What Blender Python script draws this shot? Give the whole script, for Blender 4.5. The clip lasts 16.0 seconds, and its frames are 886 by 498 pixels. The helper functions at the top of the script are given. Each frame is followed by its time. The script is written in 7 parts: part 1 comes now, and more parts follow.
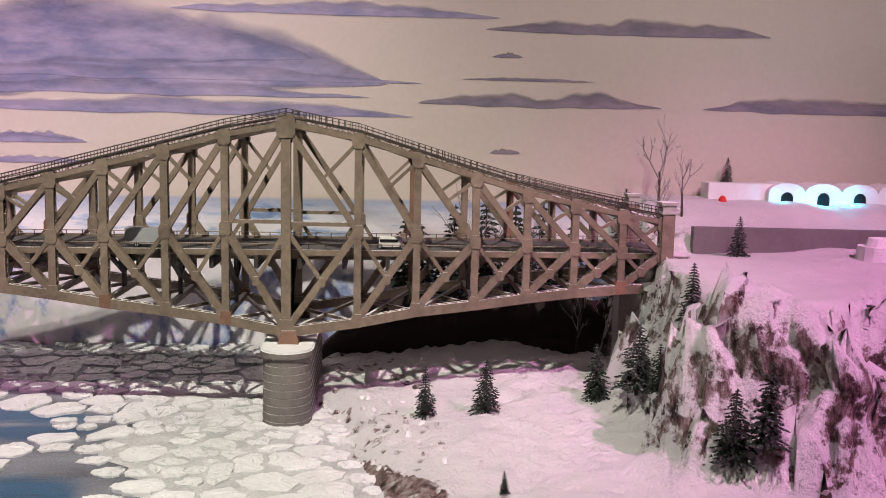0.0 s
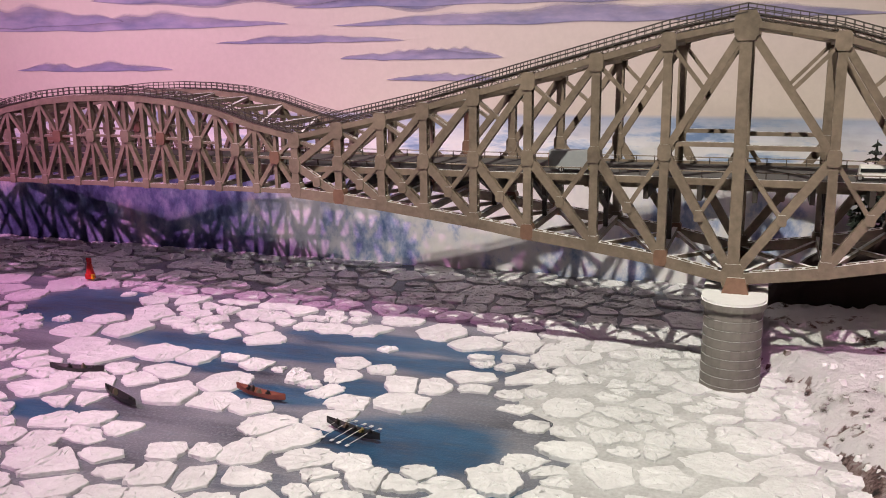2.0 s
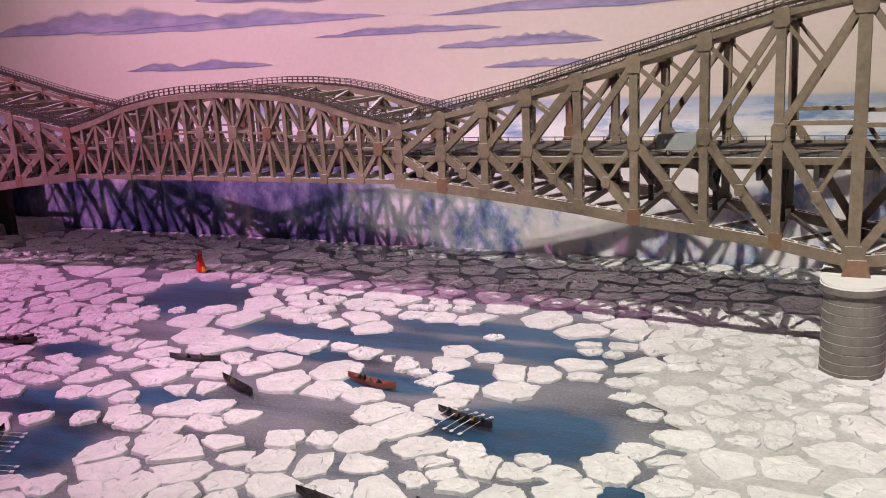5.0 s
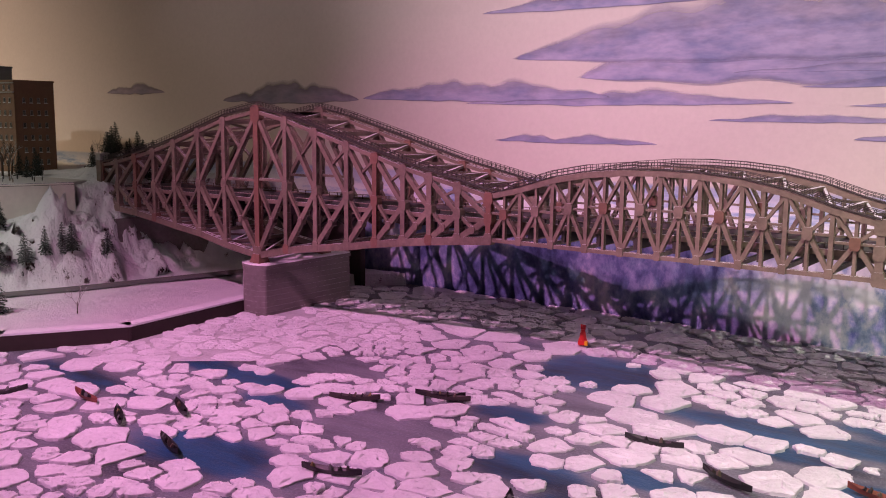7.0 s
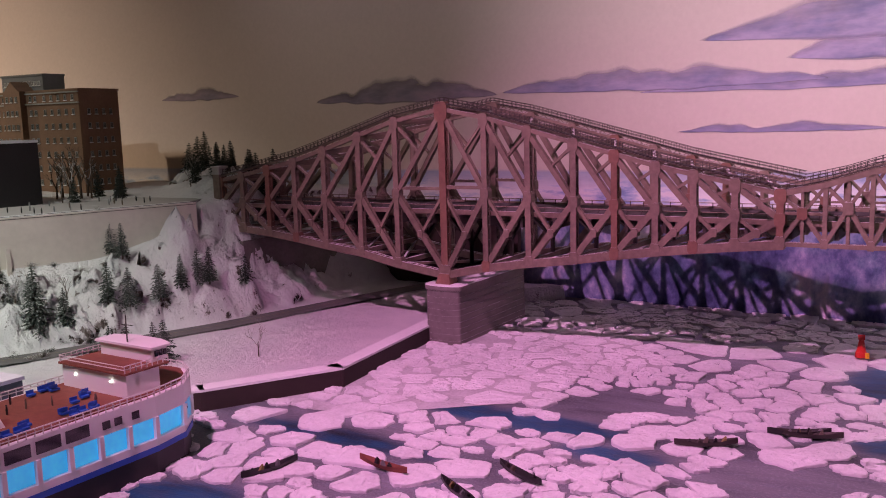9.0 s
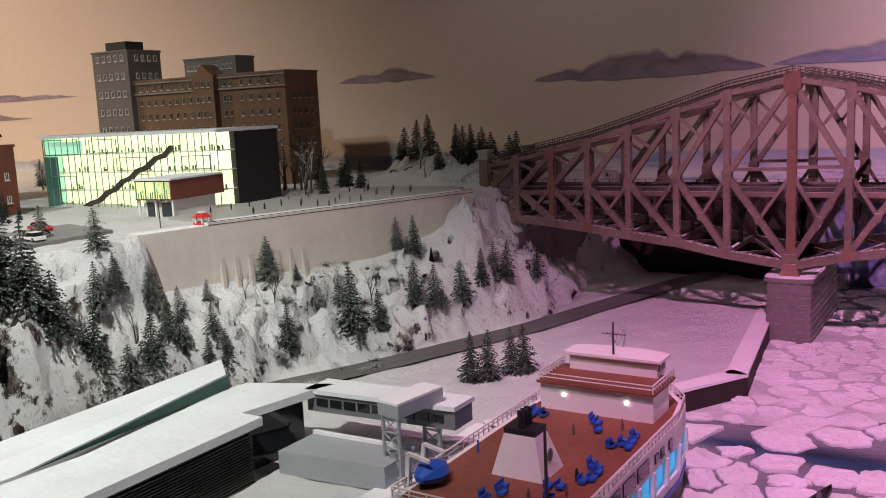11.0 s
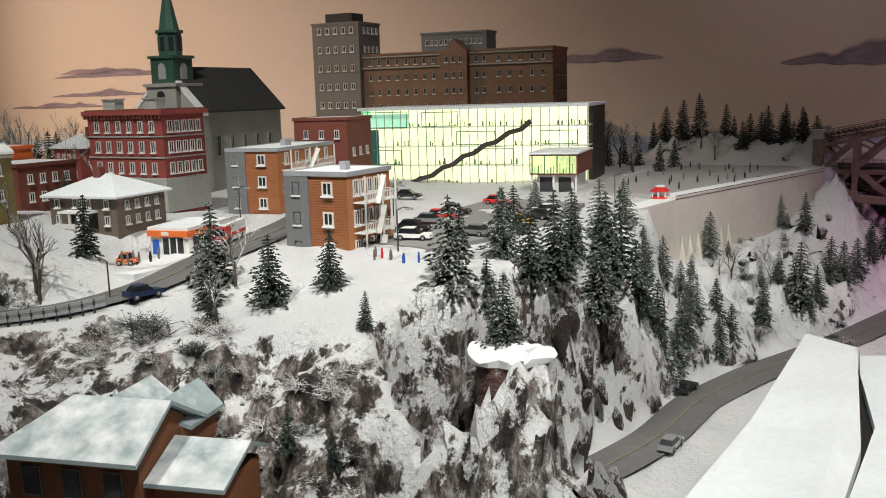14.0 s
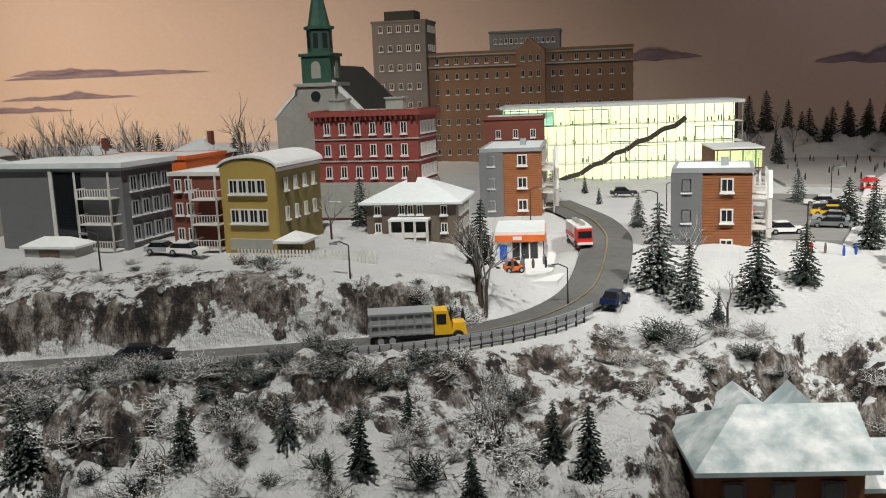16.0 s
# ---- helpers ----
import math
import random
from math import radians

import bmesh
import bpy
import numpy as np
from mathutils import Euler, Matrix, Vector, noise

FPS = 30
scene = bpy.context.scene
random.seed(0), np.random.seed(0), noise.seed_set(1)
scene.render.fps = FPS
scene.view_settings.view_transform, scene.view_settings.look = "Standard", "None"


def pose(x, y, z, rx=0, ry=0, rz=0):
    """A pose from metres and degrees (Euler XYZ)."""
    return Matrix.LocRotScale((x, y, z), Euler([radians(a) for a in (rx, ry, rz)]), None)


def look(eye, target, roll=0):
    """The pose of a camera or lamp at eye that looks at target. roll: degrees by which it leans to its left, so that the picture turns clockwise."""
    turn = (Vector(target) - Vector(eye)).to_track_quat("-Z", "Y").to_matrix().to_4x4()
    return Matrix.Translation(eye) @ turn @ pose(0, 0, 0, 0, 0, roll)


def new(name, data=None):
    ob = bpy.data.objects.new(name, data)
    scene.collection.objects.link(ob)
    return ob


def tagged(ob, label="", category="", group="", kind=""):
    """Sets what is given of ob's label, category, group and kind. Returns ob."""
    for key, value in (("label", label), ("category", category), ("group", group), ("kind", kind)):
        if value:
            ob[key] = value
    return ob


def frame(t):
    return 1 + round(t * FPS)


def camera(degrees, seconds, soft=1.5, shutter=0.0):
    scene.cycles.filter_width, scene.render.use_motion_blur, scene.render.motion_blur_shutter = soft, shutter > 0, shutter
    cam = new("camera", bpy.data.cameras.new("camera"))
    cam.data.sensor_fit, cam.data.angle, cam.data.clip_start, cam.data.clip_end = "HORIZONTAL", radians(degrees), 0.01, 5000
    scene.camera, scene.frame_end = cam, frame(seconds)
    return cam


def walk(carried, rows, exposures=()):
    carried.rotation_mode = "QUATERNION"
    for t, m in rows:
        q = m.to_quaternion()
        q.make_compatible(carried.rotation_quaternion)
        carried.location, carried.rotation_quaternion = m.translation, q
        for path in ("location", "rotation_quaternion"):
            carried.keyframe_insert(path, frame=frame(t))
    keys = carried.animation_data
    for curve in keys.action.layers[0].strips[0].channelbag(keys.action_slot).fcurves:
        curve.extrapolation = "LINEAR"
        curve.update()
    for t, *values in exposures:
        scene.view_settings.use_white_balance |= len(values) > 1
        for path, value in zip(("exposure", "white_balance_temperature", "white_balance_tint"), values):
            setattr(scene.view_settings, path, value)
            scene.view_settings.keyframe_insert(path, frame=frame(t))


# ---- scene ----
cam = camera(52.6, 16.0, soft=1.0)
METRES, EYE, TILT, LEAN, TURN = 4.0, 0.5, 0.0, -0.6, -4.0
ROWS = [
    (0.0, 0.0, 0.0, 0.0, 0.09, -7.44, -0.67),
    (0.5, -0.0208, 0.0023, -0.0011, 8.72, -8.54, -0.99),
    (1.0, -0.0288, 0.0183, -0.0019, 18.83, -10.24, 0.36),
    (1.5, -0.0303, 0.0416, -0.0031, 22.46, -9.87, 1.53),
    (2.0, -0.0348, 0.0532, -0.0059, 23.83, -12.21, 1.25),
    (2.5, -0.0353, 0.0559, -0.005, 24.3, -13.27, 0.19),
    (3.0, -0.0347, 0.0572, -0.0049, 24.1, -14.6, 0.54),
    (5.5, -0.0455, 0.0449, -0.0048, 32.04, -11.74, 3.75),
    (6.0, -0.0746, 0.0297, -0.0013, 35.86, -9.51, 2.08),
    (6.5, -0.1091, 0.0096, 0.0004, 37.24, -8.95, 1.52),
    (7.0, -0.1383, -0.0089, 0.0007, 41.44, -7.9, -0.18),
    (7.5, -0.1776, -0.0145, -0.001, 42.14, -6.48, 0.88),
    (8.0, -0.2218, -0.0163, 0.0003, 41.58, -7.09, 0.97),
    (8.5, -0.2617, -0.0283, -0.001, 37.68, -6.93, 0.34),
    (9.0, -0.3079, -0.0546, -0.0004, 36.37, -7.84, 2.14),
    (9.5, -0.3432, -0.0705, -0.0027, 38.9, -8.46, -0.55),
    (10.0, -0.3876, -0.0777, -0.0011, 38.81, -8.6, 1.8),
    (12.5, -0.5789, -0.1661, 0.0041, 33.4, -8.93, 2.17),
    (13.0, -0.6076, -0.1768, 0.0056, 32.87, -9.48, 1.25),
    (13.5, -0.648, -0.2127, 0.0072, 28.17, -7.91, 2.95),
    (14.0, -0.6858, -0.2391, 0.0055, 30.19, -9.56, 2.15),
    (14.5, -0.728, -0.2522, 0.005, 27.06, -8.15, 3.7),
    (15.0, -0.7707, -0.2592, 0.009, 23.8, -9.28, 3.35),
    (15.5, -0.813, -0.2818, 0.0089, 19.39, -9.24, 2.81),
    (16.0, -0.856, -0.3071, 0.0115, 18.55, -9.95, 2.69),
]
walk(cam, [(t, pose(0, 0, EYE, TILT, LEAN, TURN) @ pose(METRES * x, METRES * y, METRES * z, 90 + pitch, roll, yaw)) for t, x, y, z, yaw, pitch, roll in ROWS])

# ---------------------------------------------------------------- world and lamps
world = bpy.data.worlds.new("world")
scene.world = world
world.use_nodes = True
world.node_tree.nodes["Background"].inputs[0].default_value = (0.9, 0.85, 1.0, 1)
world.node_tree.nodes["Background"].inputs[1].default_value = 0.003


def spot(eye, target, watts, colour, angle=60, blend=0.8, size=0.05):
    lamp = bpy.data.lights.new("ceiling_spot", "SPOT")
    lamp.energy, lamp.color, lamp.spot_size, lamp.spot_blend, lamp.shadow_soft_size = watts, colour, radians(angle), blend, size
    ob = new("ceiling_spot", lamp)
    ob.matrix_world = look(eye, target)
    return ob


PINK, WHITE, COOL, AMBER = (1.0, 0.39, 0.76), (1.0, 0.93, 0.80), (1.0, 0.985, 0.915), (1.0, 0.72, 0.47)
spot((-0.30, 0.15, 2.3), (-0.33, 1.45, 0.1), 305, WHITE, 52, 1.0, 0.02)      # warm white on the near tower
spot((-1.95, -0.25, 2.1), (-1.76, 1.26, 0.1), 290, PINK, 57, 1.0, 0.015)      # pink on the ice and the far arm
spot((1.35, 0.0, 2.2), (0.88, 1.30, 0.2), 290, PINK, 42, 0.9, 0.02)           # pink on the headland
spot((-3.7, -0.9, 2.3), (-4.22, 0.22, 0.3), 164, COOL, 76, 0.9, 0.03)       # white on the town
spot((-3.4, -1.0, 2.2), (-2.55, 2.05, 1.15), 82, (1.0, 0.80, 0.68), 40, 1.0, 0.04)      # faint added wash, no lamp known, lifting the painted sky past the western tower
spot((-2.4, -0.7, 2.1), (-3.12, 0.40, 0.12), 230, COOL, 48, 1.0, 0.03)      # white on the bluff
spot((-6.4, 0.2, 1.9), (-5.3, 2.05, 0.62), 258, AMBER, 74, 1.0, 0.02)       # amber on the painted sky, past the hospital
spot((-1.15, -1.2, 2.2), (-1.20, 2.05, 1.50), 680, (1.0, 0.77, 0.82), 51, 1.0, 0.04)      # wash on the painted sky over the river
spot((0.45, -1.2, 2.2), (0.60, 2.05, 1.28), 330, (1.0, 0.88, 0.76), 44, 1.0, 0.04)      # wash on the painted sky over the headland

# ---------------------------------------------------------------- materials


def nodes_of(name):
    m = bpy.data.materials.new(name)
    m.use_nodes = True
    t = m.node_tree
    return m, t.nodes, t.links, t.nodes["Principled BSDF"]


def noise_node(N, L, vec, scale, detail=5.0, rough=0.6):
    n = N.new("ShaderNodeTexNoise")
    n.inputs["Scale"].default_value, n.inputs["Detail"].default_value, n.inputs["Roughness"].default_value = scale, detail, rough
    L.new(vec, n.inputs["Vector"])
    return n.outputs["Fac"]


def ramp_node(N, L, fac, stops):
    r = N.new("ShaderNodeValToRGB")
    e = r.color_ramp.elements
    while len(e) < len(stops):
        e.new(0.5)
    for k, (p, c) in zip(e, stops):
        k.position, k.color = p, (*c, 1) if len(c) == 3 else c
    L.new(fac, r.inputs["Fac"])
    return r.outputs["Color"]


def mix_node(N, L, fac, a, b, mode="MIX"):
    m = N.new("ShaderNodeMix")
    m.data_type, m.blend_type = "RGBA", mode
    for s, v in ((m.inputs["Factor"], fac), (m.inputs["A"], a), (m.inputs["B"], b)):
        if isinstance(v, (int, float)):
            s.default_value = v
        elif isinstance(v, tuple):
            s.default_value = (*v, 1)
        else:
            L.new(v, s)
    return m.outputs["Result"]


def math_node(N, L, op, a, b=0.0, clamp=False):
    m = N.new("ShaderNodeMath")
    m.operation, m.use_clamp = op, clamp
    for s, v in zip(m.inputs, (a, b)):
        if isinstance(v, (int, float)):
            s.default_value = v
        else:
            L.new(v, s)
    return m.outputs[0]


def bump_node(N, L, height, strength, distance, B):
    b = N.new("ShaderNodeBump")
    b.inputs["Strength"].default_value, b.inputs["Distance"].default_value = strength, distance
    L.new(height, b.inputs["Height"])
    L.new(b.outputs["Normal"], B.inputs["Normal"])


def vec_node(N, L, kind="Object", scale=(1, 1, 1)):
    c = N.new("ShaderNodeTexCoord")
    m = N.new("ShaderNodeMapping")
    m.inputs["Scale"].default_value = scale
    L.new(c.outputs[kind], m.inputs["Vector"])
    return m.outputs["Vector"]


def snow_factor(N, L, vec, low, high, patch=0.35, scale=70.0):
    """How much snow lies on a face: more on what faces up, broken by noise."""
    g = N.new("ShaderNodeNewGeometry")
    s = N.new("ShaderNodeSeparateXYZ")
    L.new(g.outputs["Normal"], s.inputs[0])
    n = noise_node(N, L, vec, scale, 4.0)
    f = math_node(N, L, "ADD", s.outputs["Z"], math_node(N, L, "MULTIPLY", math_node(N, L, "SUBTRACT", n, 0.5), patch * 2))
    m = N.new("ShaderNodeMapRange")
    m.inputs["From Min"].default_value, m.inputs["From Max"].default_value = low, high
    L.new(f, m.inputs["Value"])
    return m.outputs["Result"]


def plain(name, colour, rough=0.6, metal=0.0, vary=0.25, scale=60.0, bump=0.3, snow=None, emit=0.0, depth=0.001):
    """A painted, cast or printed surface with grain and blotches at two scales, and snow on what faces up if asked."""
    m, N, L, B = nodes_of(name)
    v = vec_node(N, L)
    big, fine = noise_node(N, L, v, scale * 0.25), noise_node(N, L, v, scale * 3)
    dark = tuple(c * (1 - vary) for c in colour)
    lite = tuple(min(1, c * (1 + vary * 0.6)) for c in colour)
    col = ramp_node(N, L, math_node(N, L, "ADD", math_node(N, L, "MULTIPLY", big, 0.6), math_node(N, L, "MULTIPLY", fine, 0.4)), [(0.3, dark), (0.7, lite)])
    if snow:
        col = mix_node(N, L, snow_factor(N, L, v, *snow), col, (0.82, 0.83, 0.84))
    L.new(col, B.inputs["Base Color"])
    B.inputs["Roughness"].default_value, B.inputs["Metallic"].default_value = rough, metal
    if emit:
        L.new(col, B.inputs["Emission Color"])
        B.inputs["Emission Strength"].default_value = emit
    if bump:
        bump_node(N, L, fine, bump, depth, B)
    return m


SNOW = plain("snow", (0.80, 0.81, 0.82), 0.75, vary=0.10, scale=25, bump=0.6, depth=0.003)
STEEL = plain("bridge_steel", (0.235, 0.185, 0.140), 0.55, 0.1, 0.55, 30, 0.35, snow=(0.70, 1.0, 0.3, 120))
RUST = plain("rusty_steel", (0.225, 0.125, 0.085), 0.65, 0.1, 0.4, 40, 0.35, snow=(0.85, 1.1, 0.3, 120))
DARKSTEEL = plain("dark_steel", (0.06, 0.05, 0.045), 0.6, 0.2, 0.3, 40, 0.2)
DECK = plain("deck_asphalt", (0.09, 0.085, 0.085), 0.9, vary=0.3, scale=60)
ASPHALT = plain("asphalt", (0.13, 0.128, 0.125), 0.85, vary=0.35, scale=30, bump=0.5)
STONE = plain("pier_stone", (0.20, 0.185, 0.17), 0.85, vary=0.4, scale=35, bump=0.7, snow=(0.7, 0.95, 0.2, 80))
PALECONCRETE = plain("pale_concrete", (0.66, 0.62, 0.56), 0.85, vary=0.15, scale=18, bump=0.5, snow=(0.45, 0.8, 0.5, 60))
CONCRETE = plain("concrete", (0.36, 0.34, 0.31), 0.85, vary=0.2, scale=15, bump=0.4, snow=(0.75, 1.0, 0.2, 60))
BLACK = plain("black_paint", (0.015, 0.015, 0.017), 0.5, vary=0.3)
# dark timber of the quay, also the dark sheets that stand in for shade
PLINTH = plain("quay_board_and_shade", (0.035, 0.022, 0.02), 0.8, vary=0.3, scale=20)
TRIM = plain("white_trim", (0.72, 0.71, 0.68), 0.6, vary=0.08)
ROOFSNOW = plain("snowy_roof", (0.76, 0.80, 0.82), 0.7, vary=0.12, scale=40, bump=0.5, depth=0.002)
DARKROOF = plain("dark_shingle", (0.035, 0.037, 0.035), 0.8, vary=0.3, scale=50, snow=(1.0, 1.5, 0.4, 60))
GREYBRICK = plain("grey_brick", (0.19, 0.175, 0.165), 0.85, vary=0.2, scale=50)
BROWNBRICK = plain("brown_brick", (0.23, 0.135, 0.085), 0.85, vary=0.25, scale=50)
REDBRICK = plain("red_brick", (0.30, 0.065, 0.055), 0.8, vary=0.25, scale=60)
ORANGE = plain("orange_siding", (0.42, 0.165, 0.06), 0.7, vary=0.15, scale=50)
SLATE = plain("slate_siding", (0.17, 0.175, 0.18), 0.75, vary=0.15, scale=50)
MAROON = plain("maroon_brick", (0.20, 0.06, 0.04), 0.8, vary=0.2, scale=60)
MUSTARD = plain("mustard_siding", (0.42, 0.30, 0.08), 0.7, vary=0.12, scale=50)
OLIVE = plain("olive_siding", (0.25, 0.20, 0.07), 0.75, vary=0.15, scale=50)
TAUPE = plain("taupe_siding", (0.15, 0.115, 0.09), 0.8, vary=0.2, scale=50)
BRIGHTORANGE = plain("bright_orange_paint", (0.75, 0.16, 0.03), 0.6, vary=0.1)
PALESTONE = plain("pale_stone", (0.36, 0.36, 0.33), 0.8, vary=0.2, scale=40, snow=(0.7, 0.95, 0.2, 80))
COPPER = plain("green_copper", (0.045, 0.115, 0.085), 0.5, 0.2, 0.3, 40, snow=(0.8, 1.0, 0.3, 90))
RED = plain("red_paint", (0.62, 0.03, 0.025), 0.4, vary=0.1)
BLUE = plain("blue_paint", (0.02, 0.10, 0.50), 0.45, vary=0.15)
YELLOW = plain("yellow_paint", (0.80, 0.46, 0.02), 0.4, vary=0.1)
WHITEPAINT = plain("white_paint", (0.80, 0.79, 0.78), 0.4, vary=0.06, scale=25, bump=0.1)
GREYPAINT = plain("grey_paint", (0.34, 0.36, 0.38), 0.5, vary=0.12)
SILVER = plain("silver_paint", (0.5, 0.5, 0.52), 0.3, 0.6, 0.1)
REDDECK = plain("red_brown_deck", (0.22, 0.075, 0.045), 0.75, vary=0.35, scale=50)
BARK = plain("bark", (0.075, 0.055, 0.04), 0.9, vary=0.3, scale=80, snow=(0.55, 0.95, 0.4, 90))
FROST = plain("frosted_twigs", (0.20, 0.18, 0.16), 0.85, vary=0.3, scale=80, snow=(-0.1, 0.9, 0.5, 120))
NEEDLES = plain("snowy_needles", (0.020, 0.034, 0.024), 0.85, vary=0.5, scale=60, bump=0.4, snow=(0.64, 1.08, 0.64, 40))
DARKNEEDLES = plain("dark_needles", (0.016, 0.026, 0.019), 0.85, vary=0.45, scale=60, bump=0.4, snow=(0.74, 1.15, 0.60, 34))
BRUSH = plain("dry_brush", (0.10, 0.075, 0.05), 0.9, vary=0.4, scale=80, snow=(0.25, 0.95, 0.5, 140))
ICE = plain("pale_ice", (0.76, 0.77, 0.79), 0.6, vary=0.22, scale=38, bump=1.0, depth=0.004)
LIGHTBLUE = plain("cabin_glow", (0.06, 0.45, 0.85), 0.4, vary=0.3, scale=25, bump=0, emit=0.55)
LAMPWHITE = plain("lit_lamp", (1.0, 0.95, 0.85), 0.4, vary=0.02, bump=0, emit=6.0)
CYANLAMP = plain("cyan_lamp", (0.02, 0.75, 0.95), 0.4, vary=0.05, bump=0, emit=3.5)
SLUSH = plain("crusted_ice", (0.55, 0.56, 0.57), 0.6, vary=0.45, scale=60, bump=0.8, depth=0.002)
DULLYELLOW = plain("faded_line_paint", (0.26, 0.225, 0.12), 0.8, vary=0.4, scale=60)
BACKWALL = plain("dark_room_wall", (0.05, 0.045, 0.05), 0.9, vary=0.2, scale=4)


def glass_material(name, colour, rough=0.08):
    m, N, L, B = nodes_of(name)
    B.inputs["Base Color"].default_value = (*colour, 1)
    B.inputs["Roughness"].default_value = rough
    B.inputs["Specular IOR Level"].default_value = 0.6
    return m


PANE = glass_material("window_glass", (0.03, 0.033, 0.036))
CARGLASS = glass_material("car_glass", (0.015, 0.017, 0.02))
GREENGLASS = glass_material("green_glass", (0.05, 0.16, 0.13), 0.15)


def terrain_material(name, rock_a, rock_b, low, high):
    """Snow on ledges and flats, streaked rock and dry brush on what is steep."""
    m, N, L, B = nodes_of(name)
    v = vec_node(N, L)
    streak = vec_node(N, L, scale=(1, 1, 0.35))
    n1, n2, n3 = noise_node(N, L, v, 9), noise_node(N, L, streak, 60, 7, 0.75), noise_node(N, L, v, 170, 4)
    rock = ramp_node(N, L, math_node(N, L, "ADD", math_node(N, L, "MULTIPLY", n1, 0.22), math_node(N, L, "MULTIPLY", n2, 0.78)),
                     [(0.40, (0.010, 0.009, 0.009)), (0.47, rock_a), (0.53, rock_b), (0.59, (0.36, 0.34, 0.33))])
    snow = ramp_node(N, L, n1, [(0.3, (0.72, 0.73, 0.75)), (0.7, (0.83, 0.83, 0.83))])
    g = N.new("ShaderNodeNewGeometry")
    nz = N.new("ShaderNodeSeparateXYZ")
    L.new(g.outputs["Normal"], nz.inputs[0])
    bare = N.new("ShaderNodeAttribute")
    bare.attribute_name = "bare"
    ledge = noise_node(N, L, vec_node(N, L, scale=(1.0, 1.0, 0.8)), 46, 7, 0.72)
    patch = math_node(N, L, "ADD", math_node(N, L, "MULTIPLY", ledge, 2.9), math_node(N, L, "MULTIPLY", noise_node(N, L, v, 24, 4), 1.5))
    amount = math_node(N, L, "ADD", nz.outputs["Z"], math_node(N, L, "SUBTRACT", patch, 2.12))
    amount = math_node(N, L, "SUBTRACT", amount, math_node(N, L, "MULTIPLY", bare.outputs["Fac"], 0.50))
    spread_ = N.new("ShaderNodeMapRange")
    spread_.inputs["From Min"].default_value, spread_.inputs["From Max"].default_value = low, high
    L.new(amount, spread_.inputs["Value"])
    f = spread_.outputs["Result"]
    L.new(mix_node(N, L, f, rock, snow), B.inputs["Base Color"])
    B.inputs["Roughness"].default_value = 0.85
    bump_node(N, L, math_node(N, L, "ADD", n2, math_node(N, L, "MULTIPLY", n3, 0.5)), 1.0, 0.010, B)
    return m


LAND = terrain_material("snowy_rock", (0.045, 0.034, 0.029), (0.18, 0.150, 0.132), 0.04, 0.24)
REDLAND = terrain_material("snowy_red_rock", (0.10, 0.06, 0.055), (0.26, 0.19, 0.18), -0.10, 0.16)


def water_material():
    """Painted river: grey slush between the floes, teal-blue lanes of open water with ripples."""
    m, N, L, B = nodes_of("painted_river")
    v, s = vec_node(N, L), vec_node(N, L, scale=(0.45, 1.6, 1))
    n1, n2, n3 = noise_node(N, L, s, 5.0, 4), noise_node(N, L, s, 45, 5, 0.7), noise_node(N, L, v, 240, 3)
    lane = N.new("ShaderNodeAttribute")
    lane.attribute_name = "lane"
    grey = ramp_node(N, L, n1, [(0.34, (0.035, 0.04, 0.055)), (0.46, (0.13, 0.14, 0.17)), (0.58, (0.20, 0.21, 0.245)), (0.68, (0.08, 0.10, 0.14))])
    crust = ramp_node(N, L, math_node(N, L, "ADD", math_node(N, L, "MULTIPLY", n3, 0.6), math_node(N, L, "MULTIPLY", n2, 0.4)), [(0.50, (0.0, 0.0, 0.0)), (0.60, (1.0, 1.0, 1.0))])
    grey = mix_node(N, L, math_node(N, L, "MULTIPLY", crust, 0.30), grey, (0.46, 0.46, 0.48))
    deep = ramp_node(N, L, math_node(N, L, "ADD", math_node(N, L, "MULTIPLY", n1, 0.65), math_node(N, L, "MULTIPLY", n2, 0.35)), [(0.38, (0.006, 0.012, 0.028)), (0.48, (0.012, 0.055, 0.12)), (0.57, (0.022, 0.095, 0.19)), (0.68, (0.07, 0.13, 0.21))])
    f = math_node(N, L, "ADD", lane.outputs["Fac"], math_node(N, L, "MULTIPLY", math_node(N, L, "SUBTRACT", n2, 0.5), 1.3), True)
    L.new(mix_node(N, L, f, grey, deep), B.inputs["Base Color"])
    B.inputs["Roughness"].default_value = 0.42
    bump_node(N, L, math_node(N, L, "ADD", n2, n3), 0.5, 0.002, B)
    return m


